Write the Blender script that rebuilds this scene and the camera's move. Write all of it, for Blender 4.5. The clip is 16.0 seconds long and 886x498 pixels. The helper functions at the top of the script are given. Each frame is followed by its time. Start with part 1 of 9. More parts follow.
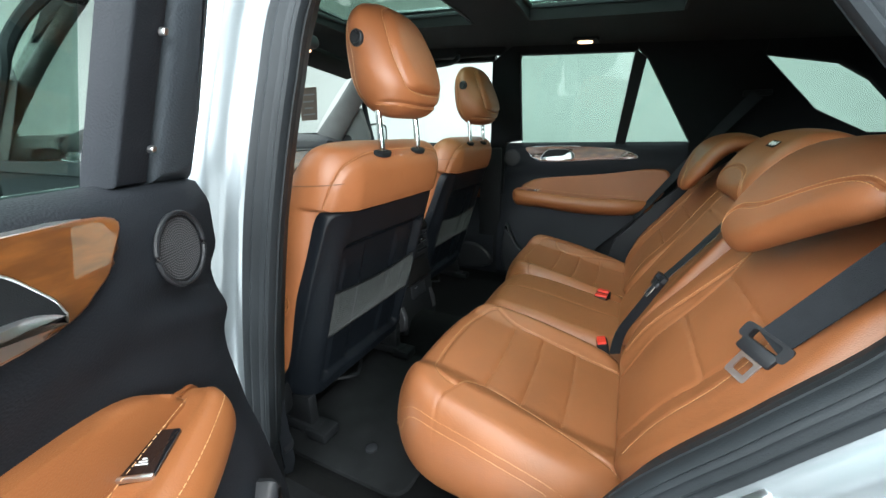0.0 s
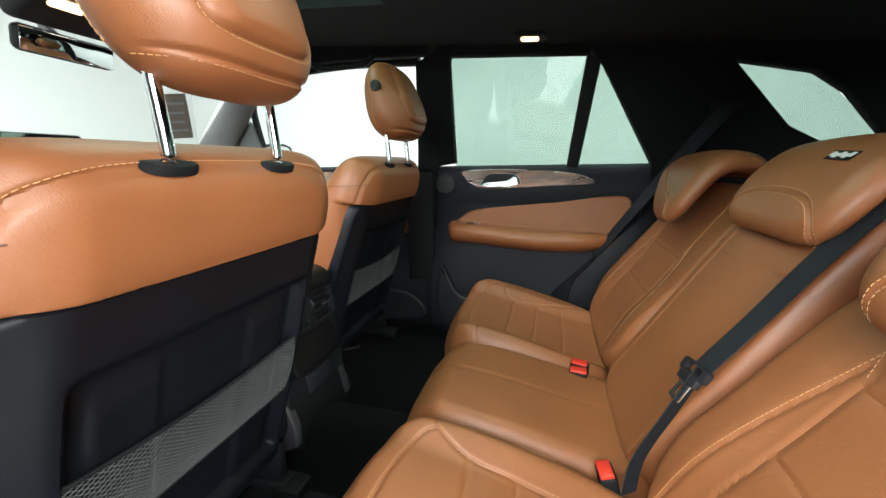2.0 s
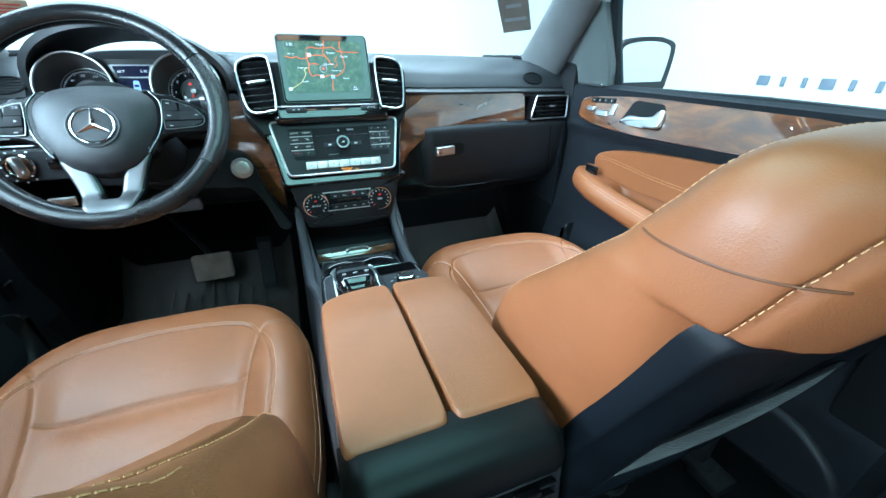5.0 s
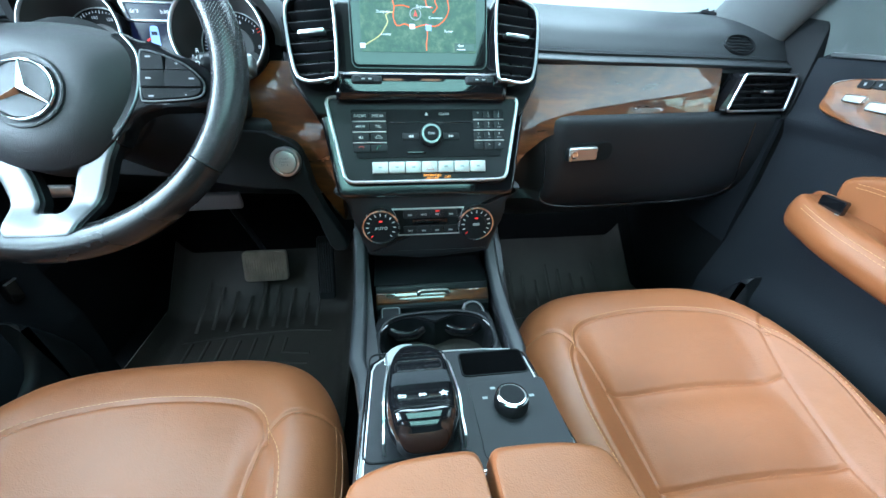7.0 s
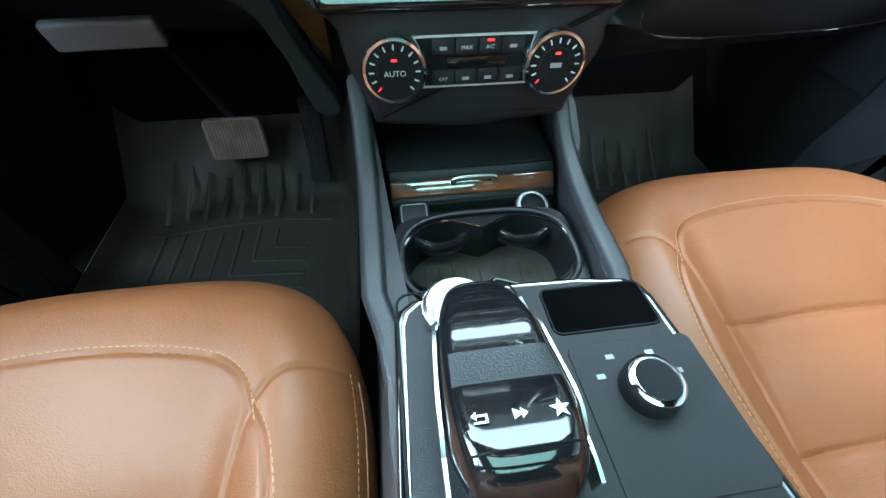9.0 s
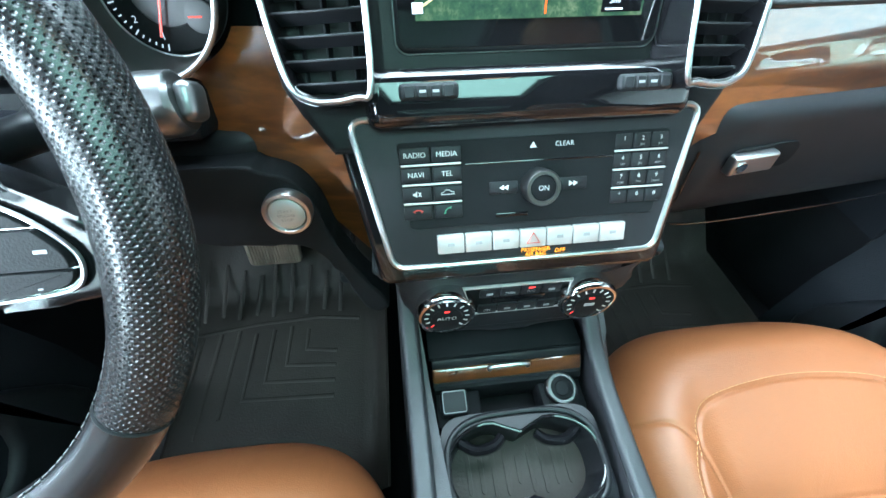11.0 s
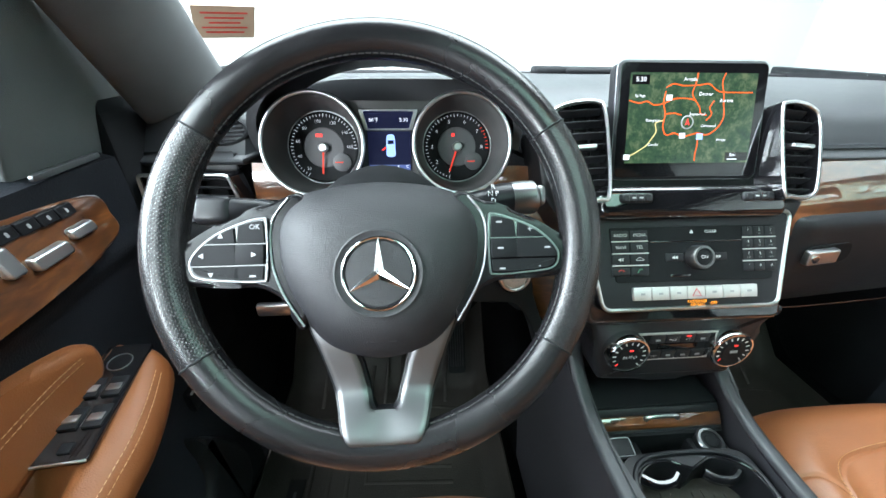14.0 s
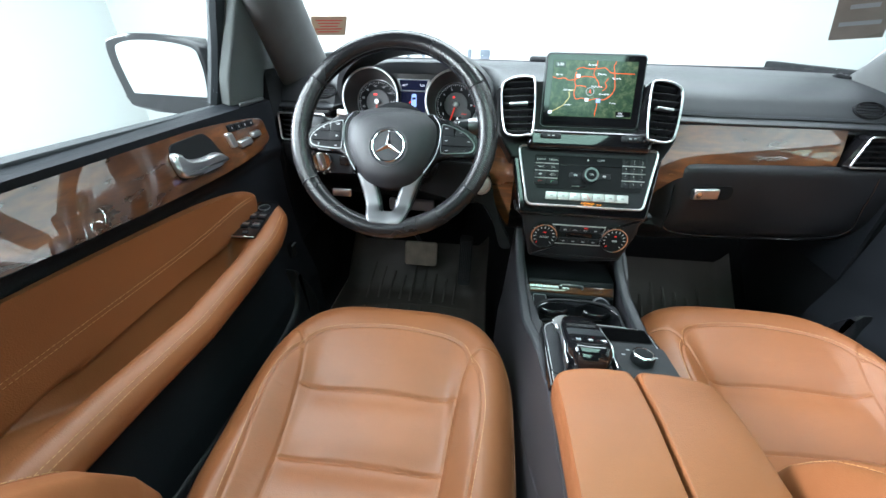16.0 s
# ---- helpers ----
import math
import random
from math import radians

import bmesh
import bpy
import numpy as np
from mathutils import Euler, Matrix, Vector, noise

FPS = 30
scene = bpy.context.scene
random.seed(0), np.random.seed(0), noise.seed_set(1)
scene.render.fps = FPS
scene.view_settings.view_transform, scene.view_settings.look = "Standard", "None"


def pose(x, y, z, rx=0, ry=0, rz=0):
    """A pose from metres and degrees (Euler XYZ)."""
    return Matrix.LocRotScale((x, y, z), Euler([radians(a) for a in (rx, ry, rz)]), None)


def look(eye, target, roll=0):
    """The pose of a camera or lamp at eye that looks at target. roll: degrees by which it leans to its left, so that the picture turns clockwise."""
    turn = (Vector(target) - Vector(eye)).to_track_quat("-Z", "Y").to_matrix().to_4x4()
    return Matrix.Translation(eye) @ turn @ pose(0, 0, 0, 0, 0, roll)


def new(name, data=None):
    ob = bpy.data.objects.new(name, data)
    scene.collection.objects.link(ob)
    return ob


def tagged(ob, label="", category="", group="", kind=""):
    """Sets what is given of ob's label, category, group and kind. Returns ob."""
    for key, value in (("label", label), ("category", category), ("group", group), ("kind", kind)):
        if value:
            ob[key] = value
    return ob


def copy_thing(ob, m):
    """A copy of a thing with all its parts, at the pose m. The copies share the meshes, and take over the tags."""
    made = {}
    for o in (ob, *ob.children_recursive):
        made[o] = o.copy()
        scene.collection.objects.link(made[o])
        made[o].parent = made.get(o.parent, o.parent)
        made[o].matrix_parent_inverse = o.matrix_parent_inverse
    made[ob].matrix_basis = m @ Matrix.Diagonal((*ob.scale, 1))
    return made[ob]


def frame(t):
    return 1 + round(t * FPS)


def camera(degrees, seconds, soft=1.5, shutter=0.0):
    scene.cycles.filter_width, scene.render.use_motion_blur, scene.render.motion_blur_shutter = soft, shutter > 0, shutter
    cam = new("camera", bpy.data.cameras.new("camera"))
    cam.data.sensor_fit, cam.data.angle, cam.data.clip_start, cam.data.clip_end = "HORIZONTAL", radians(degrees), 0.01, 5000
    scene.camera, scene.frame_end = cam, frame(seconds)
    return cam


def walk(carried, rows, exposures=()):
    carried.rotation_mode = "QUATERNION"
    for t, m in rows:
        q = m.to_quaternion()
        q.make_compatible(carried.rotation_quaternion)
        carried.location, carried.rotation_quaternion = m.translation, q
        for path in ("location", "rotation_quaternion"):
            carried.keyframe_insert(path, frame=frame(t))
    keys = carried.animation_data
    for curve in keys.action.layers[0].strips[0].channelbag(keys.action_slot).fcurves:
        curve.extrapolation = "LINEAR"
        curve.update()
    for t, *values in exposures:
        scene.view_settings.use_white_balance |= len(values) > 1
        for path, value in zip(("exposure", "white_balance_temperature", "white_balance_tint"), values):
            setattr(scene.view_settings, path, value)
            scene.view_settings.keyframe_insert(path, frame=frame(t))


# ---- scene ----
cam = camera(100.1, 16.0)
PATH = [
    (0, (-1.221, -0.488, 0.77), (0.495, 0.355, 0.183), -1.0),
    (0.5, (-1.258, -0.411, 0.788), (0.56, 0.236, 0.261), -1.1),
    (1, (-1.219, -0.393, 0.783), (0.654, 0.128, 0.312), -1.0),
    (1.5, (-1.021, -0.41, 0.775), (0.868, 0.08, 0.336), -0.9),
    (2, (-0.794, -0.36, 0.732), (1.081, 0.174, 0.287), -0.8),
    (2.5, (-0.612, -0.297, 0.736), (1.214, 0.307, 0.185), -0.8),
    (3, (-0.431, -0.248, 0.703), (1.304, 0.428, -0.027), -0.7),
    (3.5, (-0.222, -0.172, 0.699), (1.407, 0.578, -0.186), -0.8),
    (4, (-0.143, -0.092, 0.693), (1.302, 0.908, -0.262), -0.6),
    (4.5, (-0.111, -0.026, 0.745), (0.927, 1.396, -0.203), 0.1),
    (5, (-0.094, 0.059, 0.801), (0.546, 1.71, -0.129), 0.6),
    (5.2, (-0.104, 0.096, 0.831), (0.446, 1.777, -0.102), 1.2),
    (7.3, (-0.047, 0.453, 0.737), (0.179, 2.117, -0.351), 1.3),
    (7.5, (-0.056, 0.464, 0.724), (0.162, 2.07, -0.448), 1.3),
    (8, (-0.08, 0.515, 0.651), (0.127, 1.915, -0.762), 1.7),
    (8.2, (-0.068, 0.544, 0.635), (0.134, 1.871, -0.847), 1.6),
    (10.3, (-0.107, 0.750, 0.667), (0.082, 1.905, -0.955), 1.5),
    (10.5, (-0.106, 0.777, 0.713), (0.1, 1.888, -0.938), 1.6),
    (11, (-0.108, 0.772, 0.818), (0.062, 2.054, -0.707), 1.1),
    (11.5, (-0.112, 0.782, 0.867), (0.057, 2.225, -0.508), 0.8),
    (12, (-0.131, 0.763, 0.898), (0.051, 2.212, -0.468), 1.2),
    (12.5, (-0.165, 0.722, 0.885), (0.03, 2.213, -0.434), 1.3),
    (13, (-0.265, 0.689, 0.884), (-0.067, 2.272, -0.322), 1.0),
    (13.5, (-0.349, 0.647, 0.865), (-0.143, 2.33, -0.195), 1.3),
    (14, (-0.378, 0.606, 0.859), (-0.227, 2.342, -0.122), 0.9),
    (14.5, (-0.349, 0.496, 0.84), (-0.282, 2.252, -0.114), 1.1),
    (15, (-0.308, 0.381, 0.845), (-0.348, 2.134, -0.117), 1.2),
    (15.5, (-0.266, 0.275, 0.862), (-0.391, 2.011, -0.124), 1.2),
    (16, (-0.233, 0.189, 0.879), (-0.406, 1.901, -0.14), 1.2),
]
# brightness and white balance, as the clip's camera drifts
EXPOSE = [(0, 0.22, 6150, 6), (1.0, 0.3, 6200, 7), (1.5, 0.36, 6350, 8), (2, 0.36, 6500, 10), (3, 0.42, 6500, 10), (3.5, 0.47, 5600, 3), (4, 0.72, 5050, -2), (4.5, 0.88, 4850, -4), (5, 0.86, 4800, -4), (7.5, 0.95, 5050, 0), (8, 0.9, 5150, 1), (10.5, 1.55, 5000, -3), (11.0, 1.62, 5200, 0), (11.5, 1.52, 5450, 3), (12.5, 1.08, 5800, 7), (14.5, 1.0, 5900, 9), (16, 0.78, 5850, 10)]
walk(cam, [(t, look(eye, target, roll)) for t, eye, target, roll in PATH], EXPOSE)

# ---- build ----
# ---------- world, lights ----------
world = bpy.data.worlds.new("studio_dim")
scene.world = world
world.use_nodes = True
world.node_tree.nodes["Background"].inputs[0].default_value = (0.9, 0.95, 1.0, 1)
world.node_tree.nodes["Background"].inputs[1].default_value = 0.05


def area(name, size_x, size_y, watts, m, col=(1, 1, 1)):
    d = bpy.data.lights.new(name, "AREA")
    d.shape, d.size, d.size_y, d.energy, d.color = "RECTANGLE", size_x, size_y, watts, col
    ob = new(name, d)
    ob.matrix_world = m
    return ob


GROUND = -0.48
# Unseen area lamp, added as the studio's overall light.
area("ceiling_area_light", 5.0, 6.0, 720, pose(-0.6, 0.0, 2.95), (0.97, 1.0, 0.98))
# Fill lamp added to brighten the rear bench through the open door.
area("side_fill_light", 3.0, 1.9, 470, look((-4.2, 0.45, 2.3), (-0.3, -0.4, 0.4)), (0.98, 1.0, 1.0))
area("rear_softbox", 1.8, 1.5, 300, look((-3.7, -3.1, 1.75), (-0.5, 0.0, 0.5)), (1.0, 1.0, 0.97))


# ---------- materials ----------
def nodes_of(m):
    m.use_nodes = True
    nt = m.node_tree
    return nt, nt.nodes["Principled BSDF"]


def link(nt, a, ao, b, bi):
    nt.links.new(a.outputs[ao], b.inputs[bi])


def mat(name, col, rough=0.5, metal=0.0, grain=0.0, grain_scale=900.0, vary=0.0, vary_scale=7.0, coat=0.0,
        cells=False, spec=0.5, creases=0.0, rough_vary=0.0, sheen=0.0):
    """A surface: base colour with soft large and fine variation, fine relief by noise or leather cells."""
    m = bpy.data.materials.new(name)
    nt, b = nodes_of(m)
    b.inputs["Base Color"].default_value = (*col, 1)
    b.inputs["Roughness"].default_value = rough
    b.inputs["Metallic"].default_value = metal
    b.inputs["Coat Weight"].default_value = coat
    b.inputs["Coat Roughness"].default_value = 0.04
    b.inputs["Specular IOR Level"].default_value = spec
    b.inputs["Sheen Weight"].default_value = sheen
    tc = nt.nodes.new("ShaderNodeTexCoord")
    if vary or rough_vary:
        n1 = nt.nodes.new("ShaderNodeTexNoise")
        n1.inputs["Scale"].default_value, n1.inputs["Detail"].default_value = vary_scale, 6
        link(nt, tc, "Object", n1, "Vector")
        if vary:
            ramp = nt.nodes.new("ShaderNodeValToRGB")
            ramp.color_ramp.elements[0].position, ramp.color_ramp.elements[1].position = 0.3, 0.72
            ramp.color_ramp.elements[0].color = (*[max(0, c * (1 - vary)) for c in col], 1)
            ramp.color_ramp.elements[1].color = (*[min(1, c * (1 + vary)) for c in col], 1)
            link(nt, n1, "Fac", ramp, "Fac")
            link(nt, ramp, "Color", b, "Base Color")
        if rough_vary:
            mr = nt.nodes.new("ShaderNodeMapRange")
            mr.inputs["To Min"].default_value, mr.inputs["To Max"].default_value = rough - rough_vary, rough + rough_vary
            link(nt, n1, "Fac", mr, "Value")
            link(nt, mr, "Result", b, "Roughness")
    if grain:
        if cells:
            g = nt.nodes.new("ShaderNodeTexVoronoi")
            g.feature = "SMOOTH_F1"
            out = "Distance"
        else:
            g = nt.nodes.new("ShaderNodeTexNoise")
            g.inputs["Detail"].default_value = 4
            out = "Fac"
        g.inputs["Scale"].default_value = grain_scale
        link(nt, tc, "Object", g, "Vector")
        bump = nt.nodes.new("ShaderNodeBump")
        bump.inputs["Strength"].default_value = grain
        bump.inputs["Distance"].default_value = 0.001
        link(nt, g, out, bump, "Height")
        if creases:
            c = nt.nodes.new("ShaderNodeTexNoise")
            c.inputs["Scale"].default_value, c.inputs["Detail"].default_value = 16, 5
            c.inputs["Distortion"].default_value = 0.9
            link(nt, tc, "Object", c, "Vector")
            bump2 = nt.nodes.new("ShaderNodeBump")
            bump2.inputs["Strength"].default_value, bump2.inputs["Distance"].default_value = creases, 0.012
            link(nt, c, "Fac", bump2, "Height")
            link(nt, bump2, "Normal", bump, "Normal")
        link(nt, bump, "Normal", b, "Normal")
    return m


def wood_mat():
    m = bpy.data.materials.new("burl_wood")
    nt, b = nodes_of(m)
    tc = nt.nodes.new("ShaderNodeTexCoord")
    n = nt.nodes.new("ShaderNodeTexNoise")
    n.inputs["Scale"].default_value, n.inputs["Detail"].default_value, n.inputs["Distortion"].default_value = 9, 7, 1.5
    mp = nt.nodes.new("ShaderNodeMapping")
    mp.inputs["Scale"].default_value = (0.55, 0.55, 1.9)
    link(nt, tc, "Object", mp, "Vector")
    link(nt, mp, "Vector", n, "Vector")
    ramp = nt.nodes.new("ShaderNodeValToRGB")
    e = ramp.color_ramp.elements
    e[0].position, e[0].color = 0.26, (0.030, 0.011, 0.004, 1)
    e[1].position, e[1].color = 0.72, (0.230, 0.080, 0.018, 1)
    mid = e.new(0.5)
    mid.color = (0.095, 0.033, 0.009, 1)
    fine = nt.nodes.new("ShaderNodeTexNoise")
    fine.inputs["Scale"].default_value, fine.inputs["Detail"].default_value, fine.inputs["Distortion"].default_value = 46, 5, 0.8
    link(nt, mp, "Vector", fine, "Vector")
    blend = nt.nodes.new("ShaderNodeMath")
    blend.operation, blend.inputs[1].default_value, blend.inputs[2].default_value = "MULTIPLY_ADD", 0.34, -0.17
    link(nt, fine, "Fac", blend, 0)
    total = nt.nodes.new("ShaderNodeMath")
    link(nt, n, "Fac", total, 0)
    link(nt, blend, 0, total, 1)
    link(nt, total, 0, ramp, "Fac")
    link(nt, ramp, "Color", b, "Base Color")
    b.inputs["Roughness"].default_value = 0.3
    b.inputs["Coat Weight"].default_value, b.inputs["Coat Roughness"].default_value = 1.0, 0.02
    b.inputs["Coat IOR"].default_value = 2.4
    return m


def glass_mat(name, tint, gloss=0.9, rough=0.0):
    """A thin pane: see-through with its tint, and a mirror image that grows towards grazing views."""
    m = bpy.data.materials.new(name)
    m.use_nodes = True
    nt = m.node_tree
    nt.nodes.remove(nt.nodes["Principled BSDF"])
    out = nt.nodes["Material Output"]
    tr, gl = nt.nodes.new("ShaderNodeBsdfTransparent"), nt.nodes.new("ShaderNodeBsdfGlossy")
    tr.inputs["Color"].default_value = (*tint, 1)
    gl.inputs["Roughness"].default_value = rough
    gl.inputs["Color"].default_value = (gloss, gloss, gloss, 1)
    fr, mix = nt.nodes.new("ShaderNodeLayerWeight"), nt.nodes.new("ShaderNodeMixShader")
    fr.inputs["Blend"].default_value = 0.5
    power, scale = nt.nodes.new("ShaderNodeMath"), nt.nodes.new("ShaderNodeMath")
    power.operation, power.inputs[1].default_value = "POWER", 5.0
    scale.operation, scale.inputs[1].default_value, scale.inputs[2].default_value = "MULTIPLY_ADD", 0.9, 0.035
    link(nt, fr, "Facing", power, 0)
    link(nt, power, 0, scale, 0)
    link(nt, scale, 0, mix, 0)
    nt.links.new(tr.outputs[0], mix.inputs[1])
    nt.links.new(gl.outputs[0], mix.inputs[2])
    nt.links.new(mix.outputs[0], out.inputs[0])
    return m


def glow_mat(name, col, strength):
    m = bpy.data.materials.new(name)
    nt, b = nodes_of(m)
    b.inputs["Base Color"].default_value = (*[c * 0.2 for c in col], 1)
    b.inputs["Roughness"].default_value = 0.2
    b.inputs["Emission Color"].default_value = (*col, 1)
    b.inputs["Emission Strength"].default_value = strength
    return m


def map_mat():
    """A lit map picture: dark green land with hills and pale plains."""
    m = bpy.data.materials.new("map_screen")
    nt, b = nodes_of(m)
    tc = nt.nodes.new("ShaderNodeTexCoord")
    n = nt.nodes.new("ShaderNodeTexNoise")
    n.inputs["Scale"].default_value, n.inputs["Detail"].default_value, n.inputs["Roughness"].default_value = 62, 12, 0.80
    link(nt, tc, "Object", n, "Vector")
    ramp = nt.nodes.new("ShaderNodeValToRGB")
    e = ramp.color_ramp.elements
    e[0].position, e[0].color = 0.34, (0.008, 0.028, 0.018, 1)
    e[1].position, e[1].color = 0.70, (0.17, 0.20, 0.10, 1)
    mid = e.new(0.5)
    mid.color = (0.03, 0.07, 0.03, 1)
    link(nt, n, "Fac", ramp, "Fac")
    b.inputs["Base Color"].default_value = (0.01, 0.01, 0.01, 1)
    b.inputs["Roughness"].default_value = 0.15
    link(nt, ramp, "Color", b, "Emission Color")
    b.inputs["Emission Strength"].default_value = 0.8
    return m


def perforated_mat(name, col):
    """Leather with staggered rows of small punched holes, on the map laid round the rod."""
    m = bpy.data.materials.new(name)
    nt, b = nodes_of(m)
    uv = nt.nodes.new("ShaderNodeUVMap")
    uv.uv_map = "wrap"

    def holes(shift):
        ad = nt.nodes.new("ShaderNodeVectorMath")
        ad.operation = "ADD"
        ad.inputs[1].default_value = (shift, shift, 0)
        nt.links.new(uv.outputs[0], ad.inputs[0])
        fr = nt.nodes.new("ShaderNodeVectorMath")
        fr.operation = "FRACTION"
        nt.links.new(ad.outputs[0], fr.inputs[0])
        d = nt.nodes.new("ShaderNodeVectorMath")
        d.operation = "DISTANCE"
        d.inputs[1].default_value = (0.5, 0.5, 0)
        nt.links.new(fr.outputs[0], d.inputs[0])
        return d
    low = nt.nodes.new("ShaderNodeMath")
    low.operation = "MINIMUM"
    nt.links.new(holes(0.0).outputs["Value"], low.inputs[0])
    nt.links.new(holes(0.5).outputs["Value"], low.inputs[1])
    mr = nt.nodes.new("ShaderNodeMapRange")
    mr.interpolation_type = "SMOOTHSTEP"
    mr.inputs["From Min"].default_value, mr.inputs["From Max"].default_value = 0.08, 0.24
    link(nt, low, "Value", mr, "Value")
    bump = nt.nodes.new("ShaderNodeBump")
    bump.inputs["Strength"].default_value, bump.inputs["Distance"].default_value = 1.0, 0.0019
    link(nt, mr, "Result", bump, "Height")
    link(nt, bump, "Normal", b, "Normal")
    mixc = nt.nodes.new("ShaderNodeMix")
    mixc.data_type = "RGBA"
    link(nt, mr, "Result", mixc, 0)
    mixc.inputs[6].default_value = (*[c * 0.6 for c in col], 1)
    mixc.inputs[7].default_value = (*col, 1)
    nt.links.new(mixc.outputs[2], b.inputs["Base Color"])
    b.inputs["Roughness"].default_value = 0.27
    return m


TAN = mat("tan_leather", (0.226, 0.080, 0.0285), 0.44, spec=0.48, grain=0.20, grain_scale=700, vary=0.12, vary_scale=5, cells=True, creases=0.10, rough_vary=0.05)
TAN_DOOR = mat("tan_door_leather", (0.224, 0.078, 0.025), 0.46, spec=0.42, grain=0.25, grain_scale=700, vary=0.08, vary_scale=6, cells=True, rough_vary=0.05)
SEAM = mat("dark_leather_seam", (0.110, 0.038, 0.014), 0.55, grain=0.2, grain_scale=700)
THREAD = mat("pale_thread", (0.52, 0.29, 0.135), 0.7)
THREAD_DARK = mat("dark_thread", (0.07, 0.08, 0.1), 0.7)
DASHPAD = mat("charcoal_dash_leather", (0.030, 0.033, 0.036), 0.46, grain=0.32, grain_scale=820, vary=0.12, vary_scale=5, cells=True, rough_vary=0.05)
SASHG = mat("grained_sash_plastic", (0.030, 0.036, 0.043), 0.6, grain=0.4, grain_scale=420, vary=0.1, vary_scale=6, cells=True, rough_vary=0.05, spec=0.2)
DOORPAD = mat("dark_door_plastic", (0.0122, 0.0138, 0.0170), 0.56, grain=0.36, grain_scale=520, vary=0.12, vary_scale=5, cells=True, rough_vary=0.06, spec=0.09)
PLASTIC = mat("black_plastic", (0.012, 0.013, 0.0155), 0.48, grain=0.35, grain_scale=1100, vary=0.15, vary_scale=12, rough_vary=0.06, spec=0.32)
SHELLP = mat("seat_shell_plastic", (0.0046, 0.0060, 0.0082), 0.36, grain=0.3, grain_scale=1400, vary=0.15, vary_scale=9, rough_vary=0.06, spec=0.20)
SOFTBLACK = mat("matt_black_plastic", (0.0075, 0.0083, 0.0095), 0.62, grain=0.3, grain_scale=900, vary=0.2, vary_scale=14, spec=0.15)
GLOSS = mat("piano_black", (0.006, 0.006, 0.007), 0.07, coat=0.6, rough_vary=0.02, vary=0.2, vary_scale=30)
WHEELSKIN = mat("wheel_leather", (0.009, 0.009, 0.010), 0.27, grain=0.07, grain_scale=1200, cells=True, vary=0.2, vary_scale=12, rough_vary=0.08)
PERF = perforated_mat("perforated_wheel_leather", (0.011, 0.011, 0.012))
HUBSKIN = mat("airbag_cover_skin", (0.012, 0.0125, 0.0145), 0.40, grain=0.62, grain_scale=1150, spec=0.38, vary=0.12, vary_scale=9, rough_vary=0.06)
HUBINK = mat("dark_ink", (0.004, 0.004, 0.005), 0.5)
THREAD_WHEEL = mat("black_thread", (0.012, 0.012, 0.013), 0.6)
CHROME = mat("chrome", (0.80, 0.81, 0.82), 0.10, 1.0, rough_vary=0.03, vary=0.03, vary_scale=20)
SATIN = mat("satin_silver", (0.62, 0.63, 0.64), 0.30, 1.0, grain=0.06, grain_scale=1500, rough_vary=0.05)
SILVERKEY = mat("silver_key", (0.58, 0.58, 0.57), 0.38, 0.55, grain=0.05, grain_scale=1500, vary=0.05, vary_scale=30)
WOOD = wood_mat()
CARPET = mat("black_carpet", (0.0024, 0.0026, 0.0029), 0.95, grain=1.0, grain_scale=1300, vary=0.3, vary_scale=22, sheen=0.02, spec=0.06)
MATRUB = mat("rubber_mat", (0.027, 0.0235, 0.020), 0.62, grain=0.6, grain_scale=260, vary=0.3, vary_scale=9, rough_vary=0.1, spec=0.28)
LINER = mat("black_headliner_cloth", (0.0052, 0.0064, 0.0074), 0.95, grain=0.6, grain_scale=1500, vary=0.15, vary_scale=12, sheen=0.03, spec=0.15)
PAINT = mat("silver_car_paint", (0.225, 0.25, 0.268), 0.30, 0.55, coat=1.0, vary=0.03, vary_scale=3, rough_vary=0.04)
SEAL = mat("rubber_seal", (0.012, 0.0145, 0.017), 0.6, spec=0.2, grain=0.3, grain_scale=500, vary=0.2, vary_scale=8)
WEB = mat("belt_webbing", (0.016, 0.018, 0.021), 0.8, grain=0.9, grain_scale=700, vary=0.12, vary_scale=40, spec=0.12)
NETM = mat("net_cord", (0.050, 0.054, 0.054), 0.8, vary=0.15, vary_scale=60)
RED = mat("red_plastic", (0.55, 0.03, 0.015), 0.35, vary=0.05, vary_scale=20)
PILLAR = mat("grey_pillar_cloth", (0.105, 0.112, 0.112), 0.9, grain=0.9, grain_scale=900, vary=0.12, vary_scale=14, sheen=0.15)
SPOKE = mat("satin_grey_metal", (0.22, 0.225, 0.23), 0.34, 1.0, grain=0.06, grain_scale=1500, rough_vary=0.05)
FORK = mat("satin_spoke_metal", (0.15, 0.153, 0.157), 0.42, 1.0, grain=0.06, grain_scale=1500, rough_vary=0.05)
SPOKEBLACK = mat("gloss_spoke_plastic", (0.006, 0.006, 0.007), 0.22, grain=0.05, grain_scale=900, rough_vary=0.05, spec=0.28)
PHONERED = mat("red_key_ink", (0.42, 0.03, 0.02), 0.5)
PHONEGREEN = mat("green_key_ink", (0.07, 0.22, 0.13), 0.5)
TRIMGREY = mat("light_grey_plastic", (0.13, 0.135, 0.145), 0.5, grain=0.15, grain_scale=900, vary=0.08, vary_scale=9)
DIMINK = mat("dim_ink", (0.07, 0.07, 0.075), 0.5)
CAPBLACK = mat("satin_black_plastic", (0.0085, 0.009, 0.0105), 0.30, grain=0.15, grain_scale=900, rough_vary=0.05, spec=0.22)
WHITEINK = mat("white_ink", (0.62, 0.63, 0.63), 0.6)
